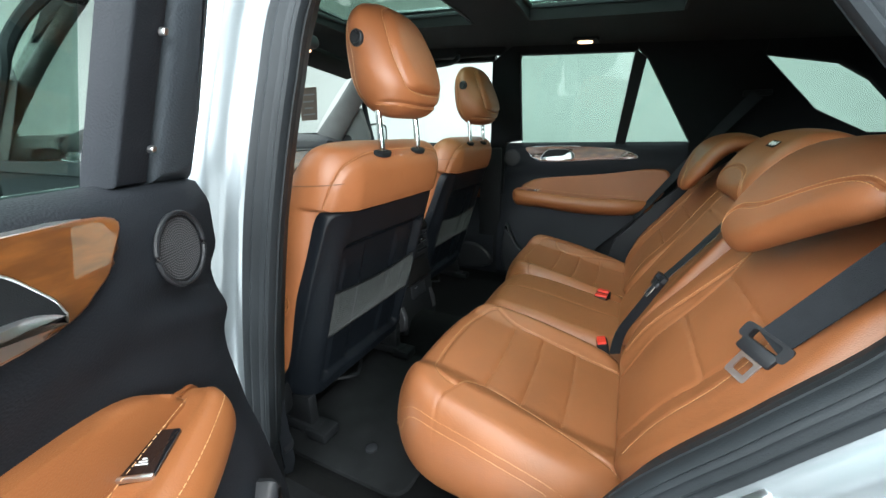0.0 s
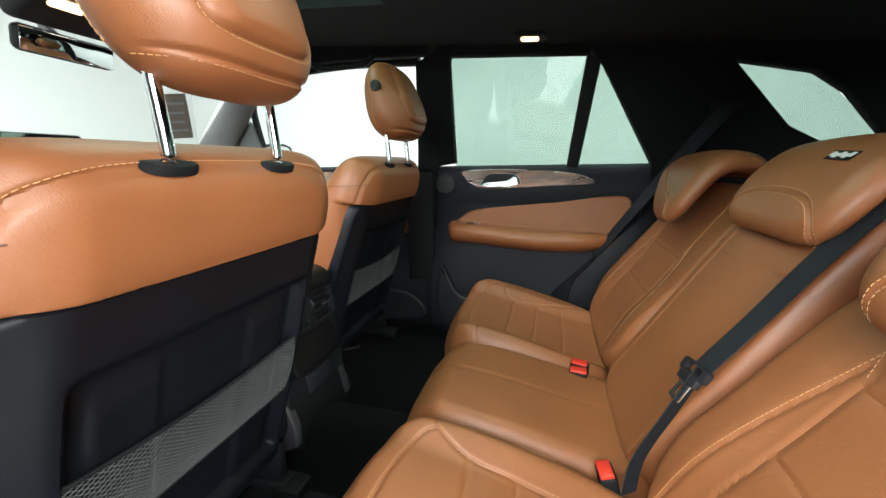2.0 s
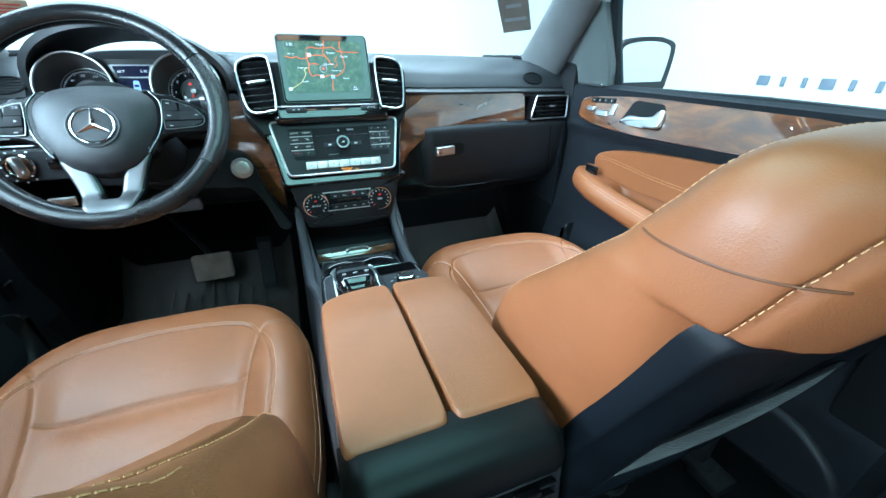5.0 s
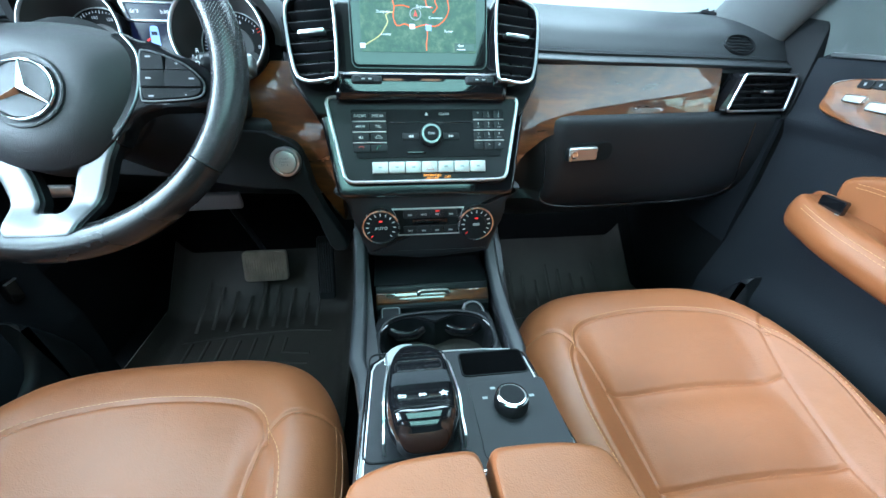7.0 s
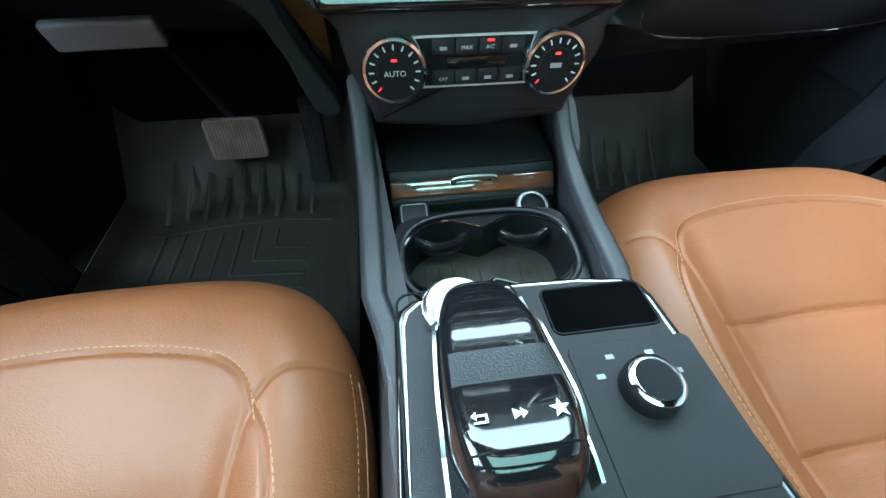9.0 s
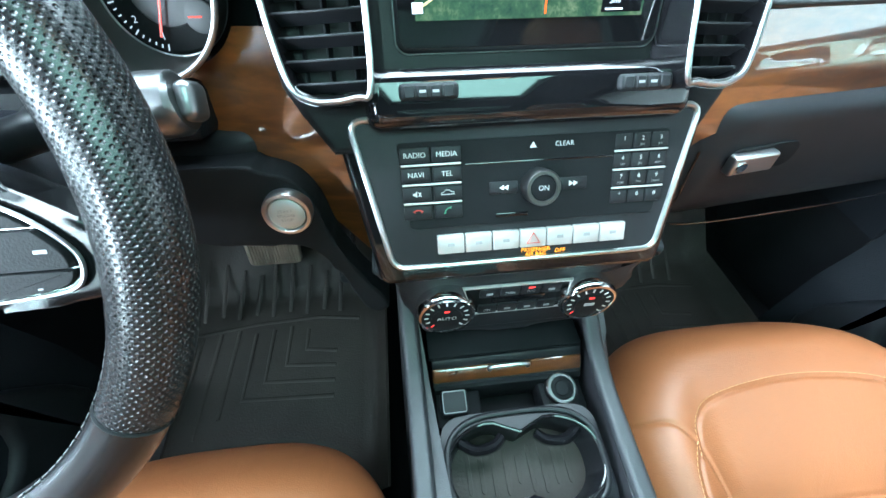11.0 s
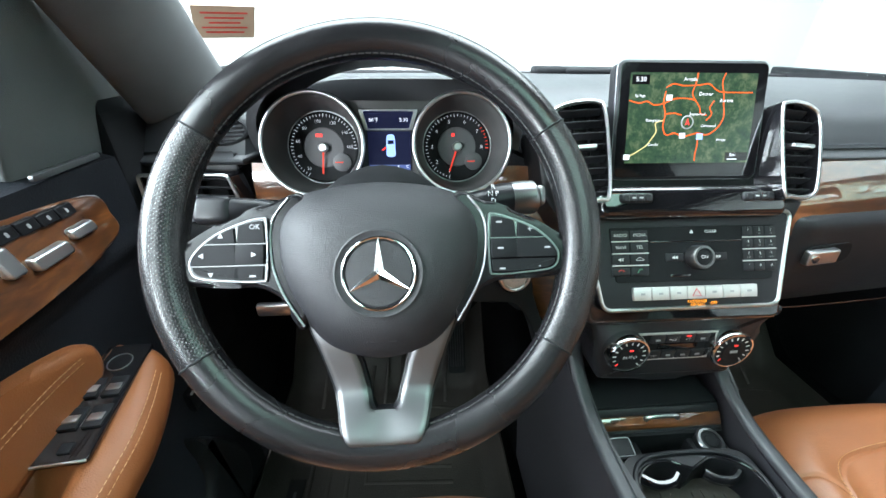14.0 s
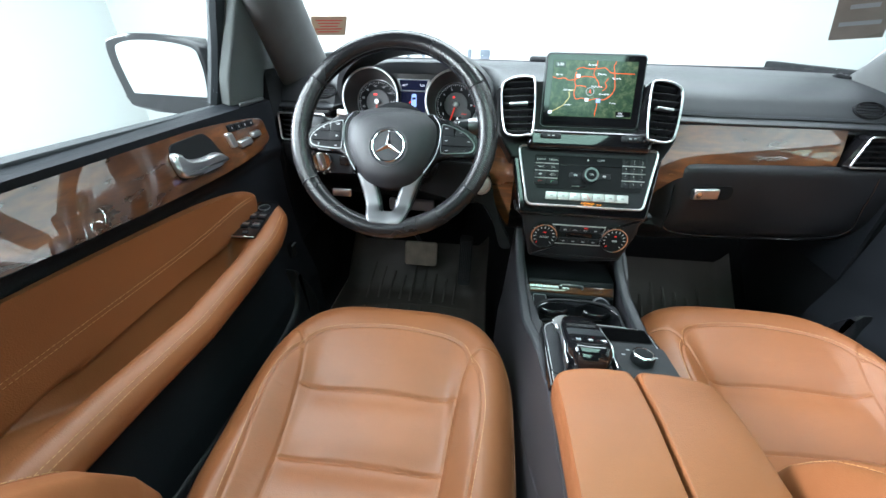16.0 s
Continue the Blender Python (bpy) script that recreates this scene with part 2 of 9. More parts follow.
GREYINK = mat("grey_ink", (0.30, 0.31, 0.32), 0.6)
BOWL = mat("grey_gauge_bowl", (0.055, 0.056, 0.055), 0.38, grain=0.1, grain_scale=1500, rough_vary=0.04)
DISCGREY = mat("brushed_gauge_grey", (0.040, 0.041, 0.044), 0.5, grain=0.1, grain_scale=1800)
# near-black that stands in for the shade inside the coin tray
DEEP = mat("tray_depth_black", (0.0022, 0.0022, 0.0024), 1.0, grain=0.5, grain_scale=900, spec=0.0)
REARMAT = mat("black_rear_mat", (0.0095, 0.0102, 0.0110), 0.85, grain=0.9, grain_scale=900, vary=0.25, vary_scale=18, spec=0.08)
CONSOLE = mat("grey_console_plastic", (0.030, 0.030, 0.034), 0.5, grain=0.3, grain_scale=900, vary=0.1, vary_scale=8, rough_vary=0.05)
RAILP = mat("grey_rail_leather", (0.019, 0.021, 0.024), 0.42, grain=0.3, grain_scale=900, vary=0.1, vary_scale=10, cells=True, rough_vary=0.05)
ENDCAP = mat("satin_black_cover", (0.0055, 0.0058, 0.0062), 0.36, grain=0.2, grain_scale=900, vary=0.15, vary_scale=9, rough_vary=0.06, spec=0.18)
PEDAL = mat("ribbed_pedal_rubber", (0.19, 0.155, 0.12), 0.7, grain=0.4, grain_scale=400, vary=0.2, vary_scale=30)
GREYWALL = mat("grey_studio_paint", (0.16, 0.17, 0.17), 0.8, vary=0.06, vary_scale=0.8, grain=0.1, grain_scale=80)
WALLP = mat("white_studio_paint", (0.47, 0.487, 0.475), 0.8, vary=0.03, vary_scale=0.8, grain=0.1, grain_scale=80)
FLOORP = mat("pale_studio_floor", (0.55, 0.56, 0.56), 0.4, vary=0.06, vary_scale=1.5, grain=0.1, grain_scale=60)
INKBLUE = mat("dark_sign_paint", (0.10, 0.12, 0.15), 0.5, vary=0.03, vary_scale=4)
PAPER = mat("sticker_paper", (0.45, 0.30, 0.20), 0.7, vary=0.08, vary_scale=30)
GREYSTICKER = mat("sun_tint_band", (0.22, 0.18, 0.15), 0.6, vary=0.1, vary_scale=20)
CLEAR = glass_mat("clear_glass", (0.93, 0.96, 0.95), 0.10)
TINTED = glass_mat("tinted_glass", (0.56, 0.66, 0.62))
ROOFGLASS = glass_mat("sunroof_glass", (0.52, 0.64, 0.58))
MIRROR = mat("mirror_silver", (0.62, 0.65, 0.66), 0.015, 1.0)
AMBER = glow_mat("amber_sign_light", (1.0, 0.33, 0.02), 1.3)
REDGLOW = glow_mat("red_sign_light", (1.0, 0.05, 0.04), 0.8)
LAMPGLOW = glow_mat("warm_lamp_lens", (1.0, 0.62, 0.35), 3.0)
ROAD = glow_mat("map_road", (1.0, 0.12, 0.012), 0.75)
ROADPALE = glow_mat("map_small_road", (0.9, 0.75, 0.3), 0.5)
MAPTEXT = glow_mat("map_text", (0.95, 0.97, 1.0), 0.75)
DISPLAY = glow_mat("cluster_display", (0.02, 0.024, 0.07), 0.22)
BARBLUE = glow_mat("display_band", (0.10, 0.14, 0.34), 0.5)
BLUEGLOW = glow_mat("display_blue", (0.35, 0.50, 1.0), 0.8)
GAUGEINK = glow_mat("gauge_white", (0.8, 0.82, 0.85), 0.35)
NEEDLE = glow_mat("needle_red", (0.9, 0.06, 0.03), 0.5)
MAP = map_mat()

# ---------- mesh helpers ----------
ID4 = Matrix.Identity(4)


def mesh_of(name, verts, faces, material, m=ID4, sharp=38):
    me = bpy.data.meshes.new(name)
    me.from_pydata([tuple(m @ Vector(v)) for v in verts], [], faces)
    bm = bmesh.new()
    bm.from_mesh(me)
    bmesh.ops.recalc_face_normals(bm, faces=bm.faces)
    bm.to_mesh(me)
    bm.free()
    me.materials.append(material)
    me.shade_smooth()
    me.set_sharp_from_angle(angle=radians(sharp))
    flat_caps(me, sharp)
    return me


def flat_caps(me, sharp):
    """Keeps many-cornered flat faces flat up to their rounded rims."""
    caps = {}
    for f in me.polygons:
        if len(f.vertices) > 8:
            for v in f.vertices:
                caps.setdefault(v, []).append(f.normal.copy())
    if not caps:
        return
    lim = math.cos(radians(sharp))
    norms = [tuple(c.vector) for c in me.corner_normals]
    for f in me.polygons:
        big = len(f.vertices) > 8
        for li, v in zip(f.loop_indices, f.vertices):
            if big:
                norms[li] = tuple(f.normal)
            else:
                for n in caps.get(v, ()):
                    if n.dot(f.normal) > lim:
                        norms[li] = tuple(n)
    me.normals_split_custom_set(norms)


def thing(name, label, category, group="", kind="", at=None):
    """An empty that gathers the parts of one thing."""
    ob = new(name)
    ob.empty_display_size = 0.05
    if at is not None:
        ob.matrix_basis = at
    return tagged(ob, label, category, group, kind)


def add(name, data, parent=None, label="", category="", group="", kind=""):
    """Links a mesh, under a thing or part where one is given."""
    ob = new(name, data)
    if parent is not None:
        ob.parent = parent
    return tagged(ob, label, category, group, kind)


def geo(*pieces):
    """Several (verts, faces) as one."""
    verts, faces = [], []
    for v, f in pieces:
        n = len(verts)
        verts += list(v)
        faces += [tuple(i + n for i in q) for q in f]
    return verts, faces


def moved(vf, m):
    return [tuple(m @ Vector(v)) for v in vf[0]], vf[1]


def from_bm(bm):
    bm.verts.index_update()
    out = [tuple(v.co) for v in bm.verts], [tuple(v.index for v in f.verts) for f in bm.faces]
    bm.free()
    return out


def rbox(w, d, h, r=0.004, seg=2, top=1.0, top_y=None):
    """A box with rounded edges about the origin; top: how much of its width the upper face keeps."""
    bm = bmesh.new()
    bmesh.ops.create_cube(bm, size=1)
    for v in bm.verts:
        k = top if v.co.z > 0 else 1
        ky = (top_y if top_y is not None else top) if v.co.z > 0 else 1
        v.co = (v.co.x * w * k, v.co.y * d * ky, v.co.z * h)
    if r > 0:
        bmesh.ops.bevel(bm, geom=bm.edges[:], offset=min(r, 0.49 * min(w, d, h)), segments=seg, affect="EDGES", profile=0.5)
    return from_bm(bm)


def prism(outline, depth, r=0.0, seg=2):
    """A flat plate from an outline in x, y, thick in z (0 to depth), its upper rim rounded by r."""
    bm = bmesh.new()
    vs = [bm.verts.new((x, y, 0)) for x, y in outline]
    f = bm.faces.new(vs)
    got = bmesh.ops.extrude_face_region(bm, geom=[f])
    up = [g for g in got["geom"] if isinstance(g, bmesh.types.BMVert)]
    for v in up:
        v.co.z = depth
    if r > 0:
        rim = [e for e in bm.edges if e.verts[0] in up and e.verts[1] in up]
        bmesh.ops.bevel(bm, geom=rim, offset=r, segments=seg, affect="EDGES", profile=0.5)
    return from_bm(bm)


def smooth_line(pts, n=8, closed=False):
    """Catmull-Rom through the points."""
    p = [Vector(q) for q in pts]
    k = len(p)
    out = []
    for i in range(k if closed else k - 1):
        if closed:
            a, b, c, d = p[(i - 1) % k], p[i], p[(i + 1) % k], p[(i + 2) % k]
        else:
            a, b, c, d = p[max(i - 1, 0)], p[i], p[i + 1], p[min(i + 2, k - 1)]
        for j in range(n):
            t = j / n
            out.append(0.5 * (2 * b + (c - a) * t + (2 * a - 5 * b + 4 * c - d) * t * t + (3 * b - a - 3 * c + d) * t ** 3))
    if not closed:
        out.append(p[-1])
    return out


def tube(pts, r, closed=False, seg=8, up=(0, 0, 1), flat=1.0):
    """A round (or flattened) rod along points; r may be a list."""
    p = [Vector(q) for q in pts]
    if len(p[0]) == 2:
        p = [Vector((q.x, q.y, 0)) for q in p]
    k = len(p)
    verts, faces = [], []
    for i in range(k):
        t = (p[(i + 1) % k] - p[i - 1]) if closed else (p[min(i + 1, k - 1)] - p[max(i - 1, 0)])
        t.normalize()
        side = t.cross(Vector(up))
        if side.length < 1e-4:
            side = t.cross(Vector((1, 0, 0)))
        side.normalize()
        o = side.cross(t).normalized()
        rr = r[i] if isinstance(r, (list, tuple)) else r
        for j in range(seg):
            a = 2 * math.pi * j / seg
            verts.append(tuple(p[i] + side * (rr * math.cos(a)) + o * (rr * flat * math.sin(a))))
    for i in range(k if closed else k - 1):
        for j in range(seg):
            a, b = i * seg + j, i * seg + (j + 1) % seg
            c, d = ((i + 1) % k) * seg + (j + 1) % seg, ((i + 1) % k) * seg + j
            faces.append((a, b, c, d))
    if not closed:
        faces += [tuple(range(seg)), tuple((k - 1) * seg + j for j in range(seg))]
    return verts, faces


def lathe(profile, seg=32, hollow=False):
    """Turns (radius, height) round z; ends are closed unless hollow."""
    verts, faces = [], []
    for r, z in profile:
        for j in range(seg):
            a = 2 * math.pi * j / seg
            verts.append((r * math.cos(a), r * math.sin(a), z))
    n = len(profile)
    for i in range(n - 1):
        for j in range(seg):
            k = (j + 1) % seg
            faces.append((i * seg + j, i * seg + k, (i + 1) * seg + k, (i + 1) * seg + j))
    if not hollow:
        faces += [tuple(range(seg)), tuple((n - 1) * seg + j for j in range(seg))]
    return verts, faces


def sheet(fn, nu, nv, thick=0.01, us=None, vs=None):
    """A slab over the surface fn(u, v), u and v from 0 to 1, thick behind it."""
    us = np.linspace(0, 1, nu) if us is None else np.array(us)
    vs = np.linspace(0, 1, nv) if vs is None else np.array(vs)
    nu, nv = len(us), len(vs)
    p = np.array([[fn(u, v) for v in vs] for u in us], float)
    n = np.cross(np.gradient(p, axis=0), np.gradient(p, axis=1))
    n /= np.linalg.norm(n, axis=2, keepdims=True) + 1e-9
    q = p - n * thick
    verts = [tuple(x) for x in p.reshape(-1, 3)] + [tuple(x) for x in q.reshape(-1, 3)]
    off = nu * nv
    faces = []
    for i in range(nu - 1):
        for j in range(nv - 1):
            a, b, c, d = i * nv + j, i * nv + j + 1, (i + 1) * nv + j + 1, (i + 1) * nv + j
            faces += [(a, b, c, d), (a + off, d + off, c + off, b + off)]
    for j in range(nv - 1):
        for i0 in (0, (nu - 1) * nv):
            faces.append((i0 + j, i0 + j + 1, i0 + j + 1 + off, i0 + j + off))
    for i in range(nu - 1):
        for j0 in (0, nv - 1):
            a, b = i * nv + j0, (i + 1) * nv + j0
            faces.append((a, b, b + off, a + off))
    return verts, faces


def dist_line(x, y, line):
    """Distance of many points from a polyline."""
    best = np.full(x.shape, 9.0)
    for (ax, ay), (bx, by) in zip(line[:-1], line[1:]):
        dx, dy = bx - ax, by - ay
        t = np.clip(((x - ax) * dx + (y - ay) * dy) / (dx * dx + dy * dy + 1e-12), 0, 1)
        best = np.minimum(best, np.hypot(x - ax - t * dx, y - ay - t * dy))
    return best


def line2(pts, n=6, closed=False):
    return [(p.x, p.y) for p in smooth_line([(x, y, 0) for x, y in pts], n, closed)]


class Pad:
    """An upholstered body over a rounded outline of half sizes a, b: top and bottom heights, round edges of radius r,
    seams pressed in along lines, laid into place by warp(x, y, h)."""

    def __init__(self, a, b, e=5.0, top=None, bot=None, r=0.03, p=2.2, seams=(), seams_back=(), warp=None, n=(60, 60), wide=0.0035, deep=0.004):
        self.a, self.b, self.e, self.r, self.p = a, b, e, r, p
        self.top = top or (lambda x, y: 0 * x + 0.03)
        self.bot = bot or (lambda x, y: 0 * x)
        self.seams, self.seams_back, self.n, self.wide, self.deep = seams, seams_back, n, wide, deep
        self.warp = warp or (lambda x, y, h: (x, y, h))

    def heights(self, x, y, pressed=True):
        s = (np.abs(x / self.a) ** self.e + np.abs(y / self.b) ** self.e) ** (1 / self.e)
        d = np.clip((1 - s) * min(self.a, self.b) / self.r, 0, 1)
        prof = (1 - (1 - d) ** self.p) ** (1 / self.p)
        t, b = self.top(x, y), self.bot(x, y)
        mid = (t + b) / 2
        ht, hb = mid + (t - mid) * prof, mid + (b - mid) * prof
        if pressed:
            groove = 0 * x
            for line in self.seams:
                groove = np.maximum(groove, np.exp(-(dist_line(x, y, line) / self.wide) ** 2))
            ht = ht - self.deep * groove
            for line in self.seams_back:
                hb = hb + self.deep * np.exp(-(dist_line(x, y, line) / self.wide) ** 2)
        return ht, hb

    def mesh(self):
        nx, ny = self.n
        k, l = np.linspace(-1, 1, nx), np.linspace(-1, 1, ny)
        u, v = np.meshgrid(0.45 * k + 0.55 * np.sin(k * np.pi / 2), 0.45 * l + 0.55 * np.sin(l * np.pi / 2), indexing="ij")
        m = np.maximum(np.maximum(np.abs(u), np.abs(v)), 1e-9)
        q = (np.abs(u / m) ** self.e + np.abs(v / m) ** self.e) ** (1 / self.e)
        x, y = self.a * u / q, self.b * v / q
        ht, hb = self.heights(x, y)
        out = []
        for h in (ht, hb):
            out.append(np.stack([np.broadcast_to(c, x.shape) for c in self.warp(x, y, h)], -1).reshape(-1, 3))
        off = nx * ny
        inner = np.ones((nx, ny), bool)
        inner[0, :] = inner[-1, :] = inner[:, 0] = inner[:, -1] = False
        low = np.arange(off).reshape(nx, ny)
        low = np.where(inner, low + off, low)
        faces = []
        for i in range(nx - 1):
            for j in range(ny - 1):
                a = i * ny + j
                faces.append((a, a + ny, a + ny + 1, a + 1))
                faces.append((int(low[i, j]), int(low[i, j + 1]), int(low[i + 1, j + 1]), int(low[i + 1, j])))
        verts = np.concatenate(out)
        used = np.unique(np.array(faces))
        remap = np.full(2 * off, -1)
        remap[used] = np.arange(len(used))
        return [tuple(v) for v in verts[used].tolist()], [tuple(int(remap[i]) for i in f) for f in faces]

    def at(self, x, y, lift=0.0, back=False):
        xx, yy = np.array([float(x)]), np.array([float(y)])
        t, b = self.heights(xx, yy, False)
        h = (b - lift) if back else (t + lift)
        return Vector([float(np.ravel(c)[0]) for c in self.warp(xx, yy, h)])

    def stitches(self, line, step=0.0068, length=0.0044, r=0.00048, lift=0.0003, back=False):
        """Thread laid along a line on the pad, stitch by stitch."""
        pts = [self.at(x, y, lift, back) for x, y in line]
        return stitch_row(pts, step, length, r)


def stitch_row(pts, step=0.0068, length=0.0044, r=0.00048):
    pieces, carry = [], 0.0
    for a, b in zip(pts[:-1], pts[1:]):
        seg = (b - a).length
        if seg < 1e-6:
            continue
        d = (b - a) / seg
        s = carry
        while s < seg:
            pieces.append(tube([a + d * s, a + d * (s + length)], r, seg=4))
            s += step
        carry = s - seg
    return geo(*pieces)


def offset_line(line, d):
    out = []
    for i, (x, y) in enumerate(line):
        ax, ay = line[max(i - 1, 0)]
        bx, by = line[min(i + 1, len(line) - 1)]
        n = math.hypot(bx - ax, by - ay) or 1
        out.append((x - (by - ay) / n * d, y + (bx - ax) / n * d))
    return out


def text_mesh(s, size, m, material, depth=0.0, align="CENTER"):
    c = bpy.data.curves.new("letters", "FONT")
    c.body, c.size, c.align_x, c.align_y, c.extrude = s, size, align, "CENTER", depth
    c.resolution_u = 2
    ob = bpy.data.objects.new("letters", c)
    scene.collection.objects.link(ob)
    dg = bpy.context.evaluated_depsgraph_get()
    me = bpy.data.meshes.new_from_object(ob.evaluated_get(dg))
    bpy.data.objects.remove(ob)
    bpy.data.curves.remove(c)
    me.transform(m)
    me.materials.clear()
    me.materials.append(material)
    return me


def frame_of(o, u, v):
    """A pose at o whose x runs along u, y along v, and z out of that plane."""
    u = Vector(u).normalized()
    w = u.cross(Vector(v)).normalized()
    v = w.cross(u)
    m = Matrix.Identity(4)
    for i in range(3):
        m[i][0], m[i][1], m[i][2], m[i][3] = u[i], v[i], w[i], o[i]
    return m


def rrect(w, h, r, n=5, cx=0.0, cy=0.0):
    """A rounded rectangle, as an outline."""
    out = []
    for sx, sy, a0 in ((1, 1, 0), (-1, 1, 90), (-1, -1, 180), (1, -1, 270)):
        for i in range(n + 1):
            a = radians(a0 + 90 * i / n)
            out.append((cx + sx * (w / 2 - r) + r * math.cos(a), cy + sy * (h / 2 - r) + r * math.sin(a)))
    return out


def rounded(corners, r, n=5):
    """A polygon with its corners rounded off over a length r."""
    out = []
    k = len(corners)
    for i in range(k):
        p, a, b = Vector(corners[i]), Vector(corners[i - 1]), Vector(corners[(i + 1) % k])
        p0, p1 = p + (a - p).normalized() * r, p + (b - p).normalized() * r
        for j in range(n + 1):
            t = j / n
            q = p0 * (1 - t) ** 2 + p * 2 * t * (1 - t) + p1 * t * t
            out.append((q.x, q.y))
    return out


def lerp(xs, ys, x):
    return float(np.interp(x, xs, ys))

# ---------- the studio round the car ----------
def box_between(lo, hi):
    c = [(a + b) / 2 for a, b in zip(lo, hi)]
    return moved(rbox(*[b - a for a, b in zip(lo, hi)], r=0), pose(*c))


RX0, RX1, RY0, RY1, RH = -5.0, 4.2, -5.0, 5.2, 3.1
add("ground", mesh_of("ground", *box_between((RX0 - 0.1, RY0 - 0.1, GROUND - 0.1), (RX1 + 0.1, RY1 + 0.1, GROUND)), FLOORP), None,
    "pale grey smooth studio floor under the car", "floor", kind="structure")
for nm, lo, hi in (("wall_east", (RX1, RY0, GROUND), (RX1 + 0.1, RY1, RH)), ("wall_west", (RX0 - 0.1, RY0, GROUND), (RX0, RY1, RH)),
                   ("wall_north", (RX0, RY1, GROUND), (RX1, RY1 + 0.1, RH)), ("wall_south", (RX0, RY0 - 0.1, GROUND), (RX1, RY0, RH))):
    add(nm, mesh_of(nm, *box_between(lo, hi), GREYWALL if nm == "wall_south" else WALLP), None, "plain grey painted studio wall" if nm == "wall_south" else "plain white painted studio wall", "wall", kind="structure")
add("ceiling", mesh_of("ceiling", *box_between((RX0 - 0.1, RY0 - 0.1, RH), (RX1 + 0.1, RY1 + 0.1, RH + 0.1)), WALLP), None,
    "plain white studio ceiling", "ceiling", kind="structure")

# ---------- car body ----------
FLOOR = -0.04


def side_x(z):
    """How far out the glass stands at a height: the sides lean in above the belt line."""
    return 0.795 - 0.34 * max(z - 0.72, 0)


def roof_z(x, y):
    return 1.178 + 0.07 * (y + 0.1) - 0.10 * x * x - (0.22 * (y - 0.55) ** 2 if y > 0.55 else 0)


def on_side(outline, sign, depth=0.03, r=0.006, out=0.0):
    """A plate on the car's side wall from an outline in y, z; its face turned inwards."""
    v, f = prism(outline, depth, r)
    return [(sign * (side_x(z) + out - d), y, z) for y, z, d in v], f


# carpet: one sheet with the tunnel, rising to the footwell's front
def carpet(u, v):
    x, y = -0.78 + 1.56 * u, -1.8 + 3.75 * v
    z = FLOOR
    tunnel = 0.10 if y < 0.3 else 0.20
    z += tunnel * math.exp(-(x / 0.10) ** 4)
    if y > 1.38:
        z += (y - 1.38) * 1.0
    if y < -0.45:
        z += min((-0.60 - y) * 1.0, 0.16) if y < -0.60 else 0
    z += 0.05 * max(0, (abs(x) - 0.70) / 0.08)
    return x, y, z


add("floor", mesh_of("floor", *sheet(carpet, 60, 90, 0.03), CARPET), None, "black cut-pile carpet over the car's floor", "floor", kind="structure")

# headliner with two roof openings
SR = 0.30


def liner(x0, x1, y0, y1, nx=8, ny=14):
    return sheet(lambda u, v: (x0 + (x1 - x0) * u, y0 + (y1 - y0) * v, roof_z(x0 + (x1 - x0) * u, y0 + (y1 - y0) * v)), nx, ny, -0.02)


XR = 0.70
pieces = [liner(-XR, -SR, -1.75, 1.02, 8, 30), liner(SR, XR, -1.75, 1.02, 8, 30), liner(-SR, SR, -1.75, -0.60), liner(-SR, SR, -0.10, 0.11, 8, 5), liner(-SR, SR, 0.74, 1.02, 8, 6)]
add("ceiling_liner", mesh_of("ceiling_liner", *geo(*pieces), LINER), None, "black cloth headliner of the car roof", "headliner", kind="structure")
outer = sheet(lambda u, v: (-0.72 + 1.44 * u, -1.78 + 2.82 * v, roof_z(-0.72 + 1.44 * u, -1.78 + 2.82 * v) + 0.07), 8, 30, -0.01)
for i, (y0, y1) in enumerate(((-0.60, -0.10), (0.11, 0.74))):
    w = thing(f"window_{5 + i}", "panoramic roof window of dark tinted glass in a black frame", "sunroof", kind="structure")
    rim = [(-SR, y0), (SR, y0), (SR, y1), (-SR, y1)]
    lip = []
    for (ax, ay), (bx, by) in zip(rim, rim[1:] + rim[:1]):
        def wall(u, v, ax=ax, ay=ay, bx=bx, by=by):
            x, y = ax + (bx - ax) * u, ay + (by - ay) * u
            return x * (1 + 0.03 * (1 - v)), y, roof_z(x, y) + 0.045 * v - 0.004
        lip.append(sheet(wall, 12, 3, 0.008))
    add("roof_frame", mesh_of("roof_frame", *geo(*lip), SOFTBLACK), w)
    path = smooth_line([(x * 0.97, y + (0.012 if y == y0 else -0.012), roof_z(x, y) + 0.036) for x, y in rim], 1, True)
    add("roof_seal", mesh_of("roof_seal", *tube(path, 0.008, True, 8), SEAL), w)
    g = add("pane", mesh_of("pane", *sheet(lambda u, v: (-SR + 2 * SR * u, y0 + (y1 - y0) * v, roof_z(-SR + 2 * SR * u, y0 + (y1 - y0) * v) + 0.046), 8, 10, -0.004), ROOFGLASS), w)
# outer roof skin, in strips round the openings
def skin(x0, x1, y0, y1, nx=6, ny=14):
    return sheet(lambda u, v: (x0 + (x1 - x0) * u, y0 + (y1 - y0) * v, roof_z(x0 + (x1 - x0) * u, y0 + (y1 - y0) * v) + 0.055), nx, ny, -0.008)


ks = [skin(-0.72, -SR, -1.78, 1.04), skin(SR, 0.72, -1.78, 1.04), skin(-SR, SR, -1.78, -0.60), skin(-SR, SR, -0.10, 0.11, 6, 4), skin(-SR, SR, 0.74, 1.04, 6, 5)]
add("roof", mesh_of("roof", *geo(*ks), PAINT), None, "silver painted outer skin of the car roof", "car roof", kind="structure")

